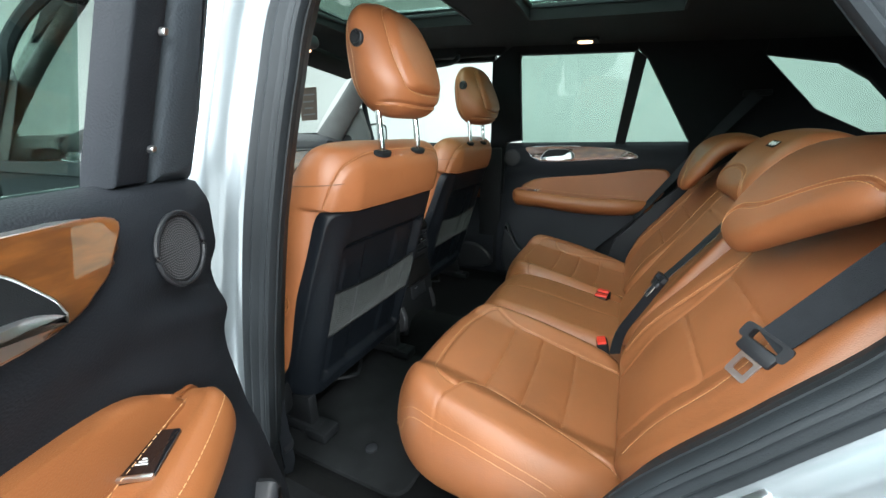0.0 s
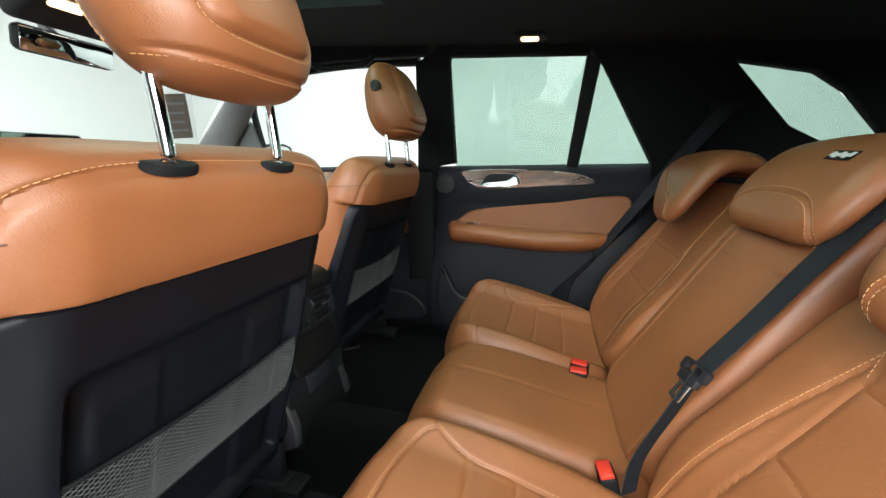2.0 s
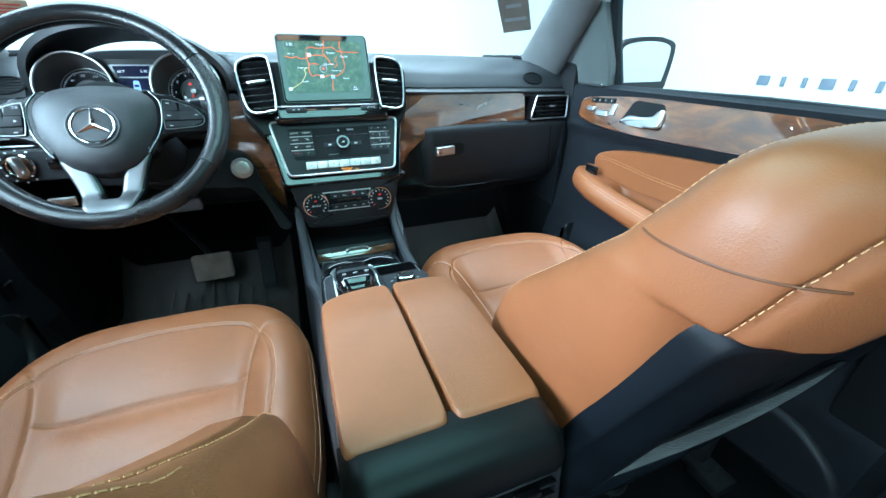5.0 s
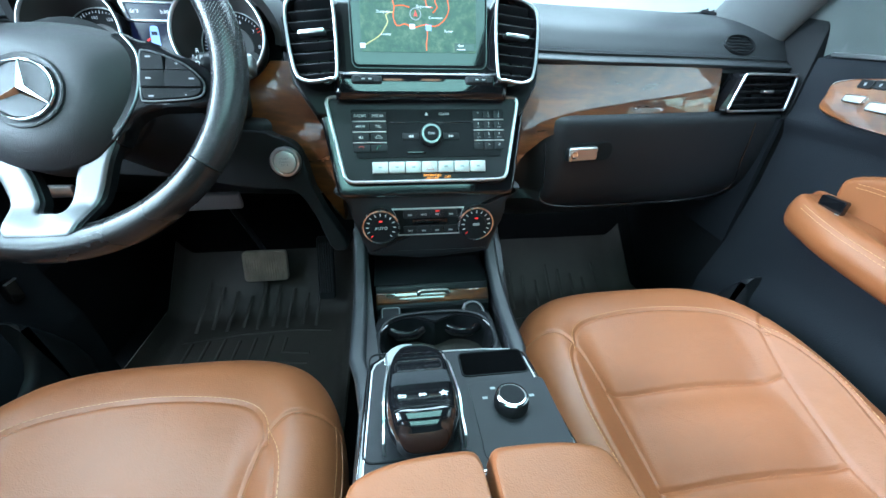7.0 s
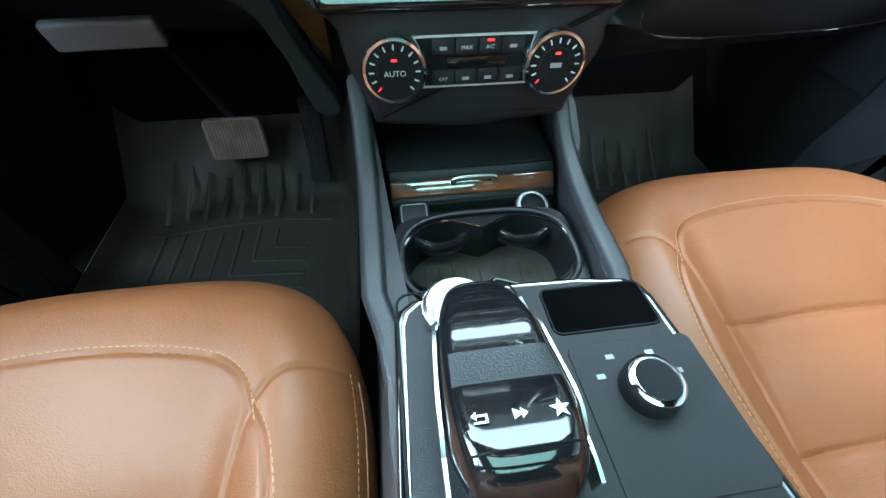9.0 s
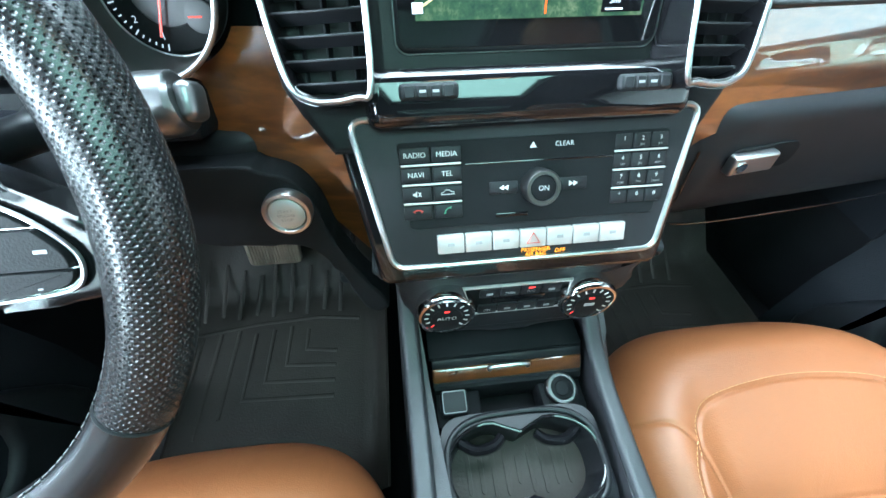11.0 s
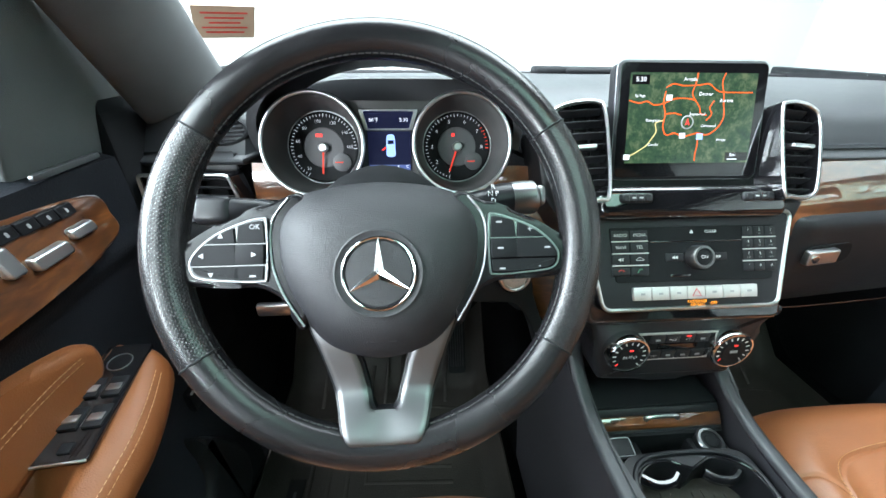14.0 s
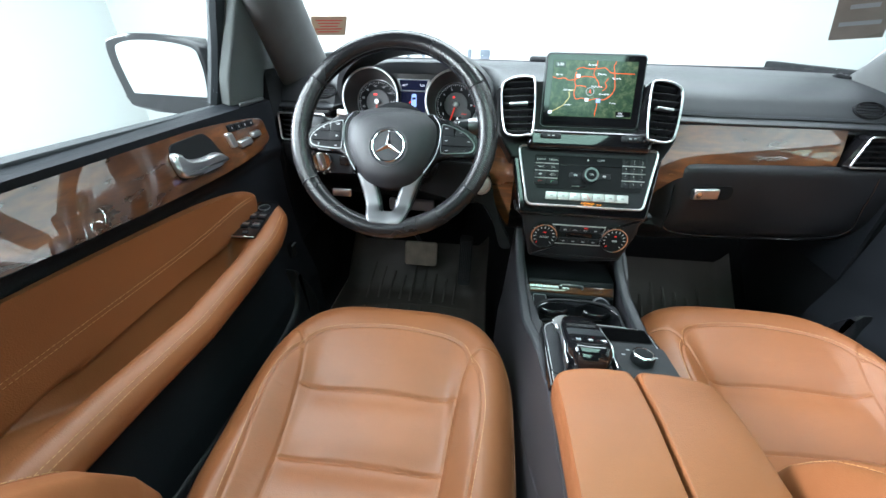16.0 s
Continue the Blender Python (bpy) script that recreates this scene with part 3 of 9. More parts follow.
# right side: pillars and window surrounds
trim = thing("trim", "black cloth and plastic pillar covers along the car's side", "pillar trim", kind="structure")
for sign in (1,):
    P = [("b_pillar_cover", [(0.115, 0.45), (0.21, 0.45), (0.19, 0.72), (0.145, 1.10), (0.03, 1.16), (-0.01, 1.16), (0.013, 1.10), (0.022, 0.735), (0.10, 0.725)], LINER),
         ("c_pillar_cover", [(-0.40, 1.16), (-0.47, 1.10), (-0.515, 1.055), (-0.718, 0.724), (-0.70, 0.50), (-1.25, 0.50), (-1.27, 0.755), (-1.10, 0.84), (-0.90, 1.035), (-0.90, 1.16)], LINER),
         ("d_pillar_cover", [(-0.90, 1.16), (-0.90, 1.035), (-1.12, 0.99), (-1.22, 0.93), (-1.38, 0.78), (-1.37, 0.755), (-1.27, 0.755), (-1.25, 0.50), (-1.78, 0.50), (-1.78, 1.16)], LINER),
         ("window_divider", [(-0.421, 0.71), (-0.464, 1.10), (-0.510, 1.06), (-0.466, 0.71)], SOFTBLACK),
         ("roof_rail", [(0.02, 1.115), (-0.47, 1.085), (-0.52, 1.20), (0.02, 1.20)], LINER),
         ("roof_rail", [(1.02, 1.03), (0.80, 1.12), (0.5, 1.135), (0.10, 1.125), (0.03, 1.2), (0.5, 1.24), (0.95, 1.16)], LINER)]
    for nm, o, mt in P:
        add(nm, mesh_of(nm, *on_side(o, sign, 0.035 if "divider" not in nm else 0.02, 0.008), mt), trim)
trim2 = thing("trim", "black pillar covers of the driver's side above the doors", "pillar trim", kind="structure")
for nm, o, mt in P:
    if nm in ("d_pillar_cover",):
        add(nm, mesh_of(nm, *on_side(o, -1, 0.035, 0.008), mt), trim2)
    if nm == "roof_rail":
        add(nm, mesh_of(nm, *on_side(o, -1, 0.035, 0.008), mt), trim2)
add("b_pillar_cover", mesh_of("b_pillar_cover", *on_side([(0.24, -0.05), (0.27, -0.05), (0.19, 0.60), (0.15, 0.72), (0.11, 1.16), (0.05, 1.16), (0.06, 1.0), (0.12, 0.72), (0.17, 0.55)], -1, 0.022, 0.006), LINER), trim2)
add("c_pillar_cover", mesh_of("c_pillar_cover", *on_side([(-0.47, 1.16), (-0.58, 1.03), (-0.76, 0.80), (-0.80, 0.62), (-0.80, 0.50), (-1.25, 0.50), (-1.27, 0.755), (-1.10, 0.84), (-0.90, 1.035), (-0.90, 1.16)], -1, 0.03, 0.008), LINER), trim2)

# glass
def pane_on_side(name, outline, sign, material, label, out=0.012):
    v, f = prism(outline, 0.004)
    v = [(sign * (side_x(z) + out - d), y, z) for y, z, d in v]
    ob = add(name, mesh_of("pane", v, f, material), None, label, "car window", kind="structure")
    ob.visible_shadow = False
    return ob


pane_on_side("window_1", [(0.03, 0.70), (0.02, 1.135), (-0.53, 1.10), (-0.74, 0.70)], 1, TINTED, "tinted rear side window with a thin maker's mark")
pane_on_side("window_2", [(-0.88, 1.05), (-1.14, 1.0), (-1.40, 0.78), (-1.38, 0.74), (-1.24, 0.74), (-1.08, 0.84)], 1, TINTED, "tinted rear quarter window")
pane_on_side("window_3", [(-0.88, 1.05), (-1.14, 1.0), (-1.40, 0.78), (-1.38, 0.74), (-1.24, 0.74), (-1.08, 0.84)], -1, TINTED, "tinted rear quarter window")
FW = [(0.13, 0.70), (0.10, 1.13), (0.50, 1.14), (0.80, 1.115), (0.98, 1.04), (1.10, 0.94), (1.24, 0.78), (1.24, 0.70)]
pane_on_side("window_7", FW, 1, CLEAR, "clear front side window of the passenger door")
pane_on_side("window_8", FW, -1, CLEAR, "clear front side window of the driver's door")

# windscreen with its pillars
WB = (0.80, 1.47, 0.80)
WT = (0.66, 0.95, 1.115)


def screen_at(u, v):
    s = 2 * u - 1
    x = s * (WB[0] + (WT[0] - WB[0]) * v)
    y = WB[1] + (WT[1] - WB[1]) * v + 0.28 * (1 - s * s) * (1 - 0.5 * v)
    z = WB[2] + (roof_z(0, 1.0) + 0.02 - 0.06 * s * s - WB[2]) * v + 0.02 * math.sin(math.pi * v)
    return x, y, z


g = add("window_9", mesh_of("pane", *sheet(screen_at, 24, 14, -0.005), CLEAR), None, "clear curved windscreen", "windscreen", kind="structure")
g.visible_shadow = False
for sign in (1, -1):
    def a_pillar(u, v, sign=sign):
        c = Vector((sign * 0.765, 1.40, 0.68)).lerp(Vector((sign * 0.635, 0.86, 1.13)), v)
        c.y -= 0.05 * math.sin(math.pi * v)
        c.z += 0.045 * math.sin(math.pi * v)
        a = radians(200 * u - 100)
        n = Vector((-sign * 0.75, -0.45, -0.3)).normalized()
        e = n.cross(Vector((0.2 * sign, 0.75, -0.6)).normalized()).normalized()
        w = 0.055 + 0.03 * (1 - v) ** 2
        return tuple(c + e * (w * math.sin(a)) + n * (0.030 * math.cos(a)))
    add("trim", mesh_of("a_pillar", *sheet(a_pillar, 14, 24, 0.012), PILLAR), None, "dark grey woven cover of the windscreen pillar", "pillar trim", kind="structure")

# back end, closed with plain dark panels
add("wall_rear", mesh_of("wall_rear", *geo(box_between((-0.78, -1.80, -0.05), (0.78, -1.76, 0.72)), box_between((-0.66, -1.80, 1.0), (0.66, -1.76, 1.10))), LINER), None,
    "plain dark lining of the tailgate", "tailgate lining", kind="structure")
add("window_10", mesh_of("pane", *box_between((-0.72, -1.785, 0.72), (0.72, -1.78, 1.0)), TINTED), None, "tinted tailgate window", "car window", kind="structure").visible_shadow = False
add("side_lining", mesh_of("side_lining", *geo(box_between((0.785, -1.78, -0.05), (0.82, -0.62, 0.60)), box_between((-0.80, -1.78, -0.05), (-0.76, -0.78, 0.60))), LINER), None,
    "plain dark lining of the load bay", "side lining", kind="structure")
add("parcel_cover", mesh_of("parcel_cover", *box_between((-0.74, -1.75, 0.54), (0.74, -0.93, 0.555)), LINER), None, "black load cover behind the rear seats", "load cover", kind="structure")

# ---------- door opening on the driver's side ----------
OPEN = line2([(0.16, -0.03), (0.125, 0.15), (0.083, 0.38), (0.040, 0.58), (0.012, 0.72), (-0.003, 0.85), (-0.014, 0.96), (-0.06, 1.055), (-0.28, 1.085), (-0.46, 1.035),
              (-0.58, 0.94), (-0.655, 0.84), (-0.712, 0.745), (-0.730, 0.657), (-0.718, 0.592), (-0.632, 0.477), (-0.522, 0.330), (-0.452, 0.17), (-0.408, 0.05), (-0.37, -0.03)], 12, True)


def ring(offs, closed=True):
    """Strip round the opening; offs: rows of how far outside its line and how far out from the car."""
    k = len(OPEN)
    verts, faces = [], []
    for d, out in offs:
        for (y, z), (y1, z1) in zip(OPEN, offset_closed(OPEN, d)):
            k_ = lerp([-0.45, -0.15], [0.60, 0.94], y) if z < 0.8 else 0.94
            y, z = y + (y1 - y) * k_, z + (z1 - z) * k_
            lean = 0.17 * (z - 0.72 + math.hypot(z - 0.72, 0.14))
            verts.append((-(0.807 - lean + out), y, z))
    for r in range(len(offs) - 1):
        for i in range(k):
            j = (i + 1) % k
            faces.append((r * k + i, r * k + j, (r + 1) * k + j, (r + 1) * k + i))
    return verts, faces


def offset_closed(line, d):
    k = len(line)
    out = []
    for i in range(k):
        ax, ay = line[i - 1]
        bx, by = line[(i + 1) % k]
        n = math.hypot(bx - ax, by - ay) or 1
        out.append((line[i][0] + (by - ay) / n * d, line[i][1] - (bx - ax) / n * d))
    return out


SGN = 1 if sum(a[0] * b[1] - b[0] * a[1] for a, b in zip(OPEN, OPEN[1:] + OPEN[:1])) > 0 else -1
body = thing("car_body", "silver painted door frame of the car with black rubber seals", "car body", kind="structure")
add("door_jamb", mesh_of("door_jamb", *ring([(SGN * k, o) for k, o in ((0.045, 0.026), (0.050, 0.036), (0.056, 0.042), (0.066, 0.046), (0.074, 0.060), (0.080, 0.078), (0.090, 0.086), (0.120, 0.092), (0.20, 0.098), (0.23, 0.06), (0.20, 0.02), (0.045, 0.0))]), PAINT, sharp=50), body, "silver metal door frame")
lips = [(0.0, 0.0), (-0.002, 0.008), (0.0, 0.015), (0.005, 0.019), (0.009, 0.017), (0.012, 0.020), (0.017, 0.022), (0.020, 0.019), (0.024, 0.023), (0.030, 0.028), (0.035, 0.027), (0.038, 0.024), (0.042, 0.029), (0.047, 0.033), (0.051, 0.031), (0.051, 0.022), (0.03, 0.0), (0.0, 0.0)]
add("door_seal", mesh_of("door_seal", *ring([(SGN * k, o) for k, o in lips]), SEAL, sharp=30), body, "grey-black ridged rubber door seal")
add("inner_trim", mesh_of("inner_trim", *ring([(SGN * k, o) for k, o in ((0.004, 0.0), (0.0, -0.004), (0.012, -0.020), (0.014, -0.025), (0.019, -0.026), (0.050, -0.062), (0.072, -0.086), (0.078, -0.090), (0.10, -0.088))]), SEAL), body, "black plastic edge of the door opening")
# sill and lower body
add("sill", mesh_of("sill", *geo(moved(rbox(0.11, 0.80, 0.05, 0.012), pose(-0.80, -0.12, -0.055)), moved(rbox(0.16, 3.0, 0.22, 0.04), pose(-0.90, 0.3, -0.18))), SOFTBLACK), body, "black door sill")
add("fender", mesh_of("fender", *moved(rbox(0.10, 1.2, 0.62, 0.04), pose(-0.90, -1.30, 0.25)), PAINT), body, "silver rear wing")
striker = add("door_latch", mesh_of("door_latch", *geo(moved(rbox(0.03, 0.05, 0.008, 0.002), pose(0, 0, 0)), tube(smooth_line([(-0.03, -0.012, 0.0), (-0.045, -0.012, 0.004), (-0.052, 0, 0.006), (-0.045, 0.012, 0.004), (-0.03, 0.012, 0)], 4), 0.004)), SATIN), body, "steel door striker")
striker.matrix_basis = pose(-0.850, -0.640, 0.424, 20, -80, 25)

# kick panels, firewall and lower pillars that close the footwells
for lab, lo, hi in (("black footwell side panel of the passenger side", (0.785, 1.15, -0.06), (0.82, 1.85, 0.80)), ("black footwell side panel of the driver's side", (-0.82, 1.15, -0.06), (-0.785, 1.85, 0.80)),
                    ("black lining of the firewall behind the pedals", (-0.80, 1.78, -0.06), (0.80, 1.84, 0.78)), ("black lower pillar cover between the passenger doors", (0.750, 0.122, -0.06), (0.80, 0.245, 0.70)),
                    ("black lower pillar cover between the driver's doors", (-0.80, 0.15, -0.06), (-0.778, 0.18, 0.62)), ("black lining under the rear side window", (0.790, -0.95, -0.06), (0.82, -0.30, 0.62))):
    add("trim", mesh_of("trim", *moved(rbox(*[q - p for p, q in zip(lo, hi)], r=0.006), pose(*[(p + q) / 2 for p, q in zip(lo, hi)])), SOFTBLACK), None, lab, "footwell trim", kind="structure")
arch = sheet(lambda u, v: (0.712 + 0.045 * v, lerp([0, 0.4, 0.75, 1], [-0.42, -0.47, -0.62, -0.80], v), lerp([0, 0.4, 0.75, 1], [0.0, 0.26, 0.44, 0.62], v)) if u < 0.5 else (0.712 + 0.045 * v, lerp([0, 0.4, 0.75, 1], [-0.80, -0.84, -0.9, -0.95], v), lerp([0, 0.4, 0.75, 1], [0.0, 0.26, 0.44, 0.62], v)), 6, 30, 0.02)
add("arch_cover", mesh_of("arch_cover", *arch, SHELLP), None, "black plastic wheel arch cover beside the rear seat", "arch cover", kind="structure")

# ---------- front seats ----------
def sstep(x, a, b):
    t = np.clip((x - a) / (b - a), 0, 1)
    return t * t * (3 - 2 * t)


def mirror_line(line):
    return [(-x, y) for x, y in line]


def front_seat(at):
    seat = thing("front_seat", "tan leather front car seat with a black plastic back shell", "car seat", "front seats", at=at)
    # cushion
    yc, b = 0.612, 0.332

    def warp(x, y, h):
        Y = y + yc
        taper = 1 - 0.05 * sstep(Y, 0.70, 0.95)
        return x * taper, Y, h - 0.05 * sstep(-Y, -0.45, -0.25)

    def top(x, y):
        Y = y + yc
        bol = 0.042 * sstep(np.abs(x), 0.13, 0.21) * (1 - sstep(Y, 0.60, 0.86))
        roll = 0.030 * np.exp(-((Y - 0.83) / 0.11) ** 2)
        puff = -0.010 * np.exp(-((Y - 0.655) / 0.03) ** 2) - 0.010 * np.exp(-((Y - 0.525) / 0.03) ** 2)
        return 0.243 + bol + roll + puff * (1 - sstep(np.abs(x), 0.10, 0.17)) + 0.03 * sstep(Y, 0.5, 0.75) - 0.045 * sstep(Y, 0.85, 1.0)
    inner = line2([(-0.130, 0.30 - yc), (-0.142, 0.50 - yc), (-0.158, 0.655 - yc), (-0.176, 0.735 - yc)])
    outer = line2([(-0.168, 0.30 - yc), (-0.182, 0.45 - yc), (-0.203, 0.60 - yc), (-0.202, 0.66 - yc), (-0.193, 0.705 - yc), (-0.176, 0.735 - yc)])
    arc = line2([(-0.178, 0.722 - yc), (-0.163, 0.764 - yc), (-0.118, 0.790 - yc), (0, 0.803 - yc), (0.118, 0.790 - yc), (0.163, 0.764 - yc), (0.178, 0.722 - yc)])
    side = line2([(-0.176, 0.735 - yc), (-0.205, 0.765 - yc), (-0.262, 0.770 - yc)])
    h1, h2 = line2([(-0.157, 0.655 - yc), (0, 0.662 - yc), (0.157, 0.655 - yc)]), line2([(-0.144, 0.525 - yc), (0, 0.53 - yc), (0.144, 0.525 - yc)])
    pad = Pad(0.272, b, 3.3, top, lambda x, y: 0 * x + 0.08, 0.080, 2.1, [inner, mirror_line(inner), arc, h1, h2, outer, mirror_line(outer), side, mirror_line(side)], (), warp, (310, 350), 0.0030, 0.0034)
    cushion = add("seat", mesh_of("seat", *pad.mesh(), TAN), seat, "tan leather seat cushion with stitched bolsters")
    def rim_x(Y, k):
        return k * 0.272 * (1 - abs((Y - yc) / b) ** 3.3) ** (1 / 3.3)
    welt = line2([(rim_x(Y, -0.965), Y - yc) for Y in np.linspace(0.33, 0.768, 12)], 4)
    piping = line2([(rim_x(Y, -0.985), Y - yc) for Y in np.linspace(0.33, 0.768, 12)], 4)
    for q in (piping, mirror_line(piping)):
        add("piping", mesh_of("piping", *tube([pad.at(x, y, 0.0002) for x, y in q], 0.0015, False, 6), TAN), cushion)
    for q, d in ((outer, 0.006), (mirror_line(outer), -0.006), (arc, 0.005), (welt, 0.0), (mirror_line(welt), 0.0)):
        add("stitching", mesh_of("stitching", *pad.stitches(offset_line(q, d) if d else q), THREAD), cushion)
    # backrest
    U, N, B0 = Vector((0, -0.300, 0.954)), Vector((0, 0.954, 0.300)), Vector((0, 0.232, 0.25))
    sc = 0.20

    def bwarp(x, y, h):
        s = y + sc
        w = 1 - 0.04 * sstep(s, 0.22, 0.52)
        bend = 0
        return x * w, B0.y + U.y * s + N.y * h + bend, B0.z + U.z * s + N.z * h

    def btop(x, y):
        s = y + sc
        mid_h = np.interp(s, [-0.14, 0.0, 0.12, 0.26, 0.40, 0.54], [0.085, 0.092, 0.100, 0.088, 0.068, 0.045])
        edge_h = np.interp(s, [-0.14, 0.0, 0.07, 0.12, 0.18, 0.23, 0.28, 0.34, 0.40, 0.46, 0.54], [0.10, 0.165, 0.192, 0.198, 0.190, 0.170, 0.140, 0.106, 0.074, 0.054, 0.040])
        k = sstep(np.abs(x), 0.115, 0.205)
        return mid_h + (edge_h - mid_h) * k

    def bbot(x, y):
        s = y + sc
        return 0 * x - 0.046 - 0.034 * sstep(s, 0.392, 0.408) + 0.012 * sstep(s, 0.44, 0.54) + 0.026 * sstep(np.abs(x), 0.17, 0.27) - 0.006 * np.cos(np.clip(x * 6, -1.5, 1.5)) * sstep(s, 0.39, 0.43)
    edge = line2([(-0.250, 0.408 - sc), (-0.246, 0.44 - sc), (-0.238, 0.466 - sc), (-0.205, 0.505 - sc), (-0.12, 0.522 - sc), (0.12, 0.522 - sc), (0.205, 0.505 - sc), (0.238, 0.466 - sc), (0.246, 0.44 - sc), (0.250, 0.408 - sc)], 8)
    binner = line2([(-0.13, -0.08 - sc), (-0.145, 0.15 - sc), (-0.155, 0.33 - sc), (-0.13, 0.47 - sc)])
    bout = line2([(-0.225, -0.05 - sc), (-0.235, 0.15 - sc), (-0.235, 0.34 - sc), (-0.20, 0.46 - sc), (-0.12, 0.50 - sc)])
    bh = [line2([(-0.145, q - sc), (0, q + 0.004 - sc), (0.145, q - sc)]) for q in (0.05, 0.19, 0.34)]
    front_edge = line2([(-0.248, 0.388 - sc), (-0.246, 0.43 - sc), (-0.236, 0.475 - sc), (-0.20, 0.51 - sc), (-0.12, 0.524 - sc)])
    back = Pad(0.272, 0.336, 8.0, btop, bbot, 0.040, 2.2, [binner, mirror_line(binner), bout, mirror_line(bout), *bh], [edge], bwarp, (150, 170), 0.0042, 0.006)
    rest = add("backrest", mesh_of("backrest", *back.mesh(), TAN), seat, "tan leather backrest with contrast stitching")
    for row in [back.stitches(offset_line(edge, 0.005), back=True), back.stitches(offset_line(bout, 0.006)), back.stitches(offset_line(mirror_line(bout), -0.006)), back.stitches(front_edge), back.stitches(mirror_line(front_edge))]:
        add("stitching", mesh_of("stitching", *row, THREAD), rest)
    for k in (1, -1):
        crease = []
        for h in np.linspace(0.050, -0.064, 22):
            y = 0.428 + 0.040 * (0.050 - h) / 0.114 - sc
            lo_x, hi_x = 0.15, 0.2719
            for _ in range(24):
                x = (lo_x + hi_x) / 2
                t_, b_ = back.heights(np.array([x]), np.array([y]), False)
                if b_[0] < h < t_[0]:
                    lo_x = x
                else:
                    hi_x = x
            crease.append(Vector([float(np.ravel(c)[0]) for c in bwarp(np.array([k * (lo_x + 0.0003)]), np.array([y]), np.array([h]))]))
        add("side_seam", mesh_of("side_seam", *tube(crease, 0.0011, False, 6), SEAM), rest)
    # shell over the back
    sh = 0.125

    def swarp(x, y, h):
        s = y + sh + 0.006 * sstep(y, 0.1, 0.27)
        w = 1 - 0.045 * sstep(s, 0.15, 0.40)
        base = -0.030 + 0.022 * sstep(np.abs(x), 0.18, 0.26) + (0.022 - 0.055 * np.clip(s, 0, 0.4)) * sstep(np.abs(x), 0.2, 0.25)
        return x * w, B0.y + U.y * s - N.y * (h - base), B0.z + U.z * s - N.z * (h - base)

    def stop(x, y):
        ins = sstep(0.195 - np.abs(x), 0, 0.02) * sstep(0.195 - y, 0, 0.03) * sstep(y + 0.235, 0, 0.02)
        rib = 0.007 * (sstep(np.abs(x), 0.070, 0.082) - sstep(np.abs(x), 0.150, 0.165)) * sstep(0.16 - y, 0, 0.05)
        return 0.042 - 0.024 * ins + rib * ins
    shell = Pad(0.254, 0.275, 16.0, stop, lambda x, y: 0 * x - 0.03, 0.008, 2.0, (), (), swarp, (110, 110))
    sp = add("back_shell", mesh_of("back_shell", *shell.mesh(), SHELLP), seat, "black moulded plastic seat back with a net pocket")
    # net pocket
    strands = []
    X0, X1 = -0.225, 0.225

    def lo(x):
        return -0.076

    def hi(x):
        return lo(x) + 0.142 - 0.022 * math.cos(x * 6.5)

    def net_at(x, t):
        y = lo(x) + (hi(x) - lo(x)) * t
        return shell.warp(np.array([x]), np.array([y]), np.array([0.036 + 0.012 * math.sin(math.pi * t) * math.cos(x * 6)]))
    n, rows = 44, 20
    for i in range(-rows, n):
        for d in (1, -1):
            pts = []
            for j in range(rows + 1):
                k = i + (j if d > 0 else rows - j)
                if 0 <= k <= n:
                    x = X0 + (X1 - X0) * k / n
                    pts.append(Vector([float(c[0]) for c in net_at(x, j / rows)]))
            if len(pts) > 1:
                strands.append(tube(pts, 0.00066, seg=4))
    add("net", mesh_of("net", *geo(*strands), NETM), sp, "grey elastic net pocket")
    rim = [Vector([float(c[0]) for c in net_at(X0 + (X1 - X0) * k / 40, t)]) for t, ks in ((1, range(41)), (0, range(40, -1, -1))) for k in ks]
    add("net_edge", mesh_of("net_edge", *tube(rim, 0.003, True, 6), SOFTBLACK), sp)
    # headrest: a rounded body with a raised pad at the back
    def hwarp(x, y, h):
        w = 1 - 0.10 * sstep(-y, 0.02, 0.12)
        return x * w, 0.028 + 0.012 * sstep(y, -0.1, 0.12) + h, 0.926 + y

    def htop(x, y):
        return 0.068 - 0.9 * x * x - 1.4 * y * y

    def hbot(x, y):
        raised = sstep(0.098 - np.abs(x) - 0.25 * np.abs(y - 0.02), 0, 0.030) * sstep(y + 0.068, 0, 0.022)
        return -0.088 + 0.058 * sstep(y, -0.07, 0.16) + 1.3 * np.abs(x) ** 2.0 - 0.009 * raised
    u = line2([(-0.040, 0.105), (-0.070, 0.085), (-0.088, 0.02), (-0.084, -0.035), (-0.068, -0.060), (0, -0.066), (0.068, -0.060), (0.084, -0.035), (0.088, 0.02), (0.070, 0.085), (0.040, 0.105)], 8)
    low = line2([(-0.118, -0.085), (0, -0.092), (0.118, -0.085)])
    face = line2([(-0.108, -0.075), (-0.122, 0.0), (-0.112, 0.065), (-0.06, 0.105), (0, 0.112), (0.06, 0.105), (0.112, 0.065), (0.122, 0.0), (0.108, -0.075)], 8)
    hp = Pad(0.130, 0.117, 3.6, htop, hbot, 0.052, 2.1, [face], [u, low], hwarp, (140, 140), 0.0030, 0.0058)
    hr = add("headrest", mesh_of("headrest", *hp.mesh(), TAN), seat, "tan leather headrest on chrome posts")
    for row in (hp.stitches(offset_line(low, -0.006), back=True), hp.stitches(offset_line(u, -0.005), back=True), hp.stitches(offset_line(face, -0.005)), hp.stitches(offset_line(face, 0.005))):
        add("stitching", mesh_of("stitching", *row, THREAD), hr)
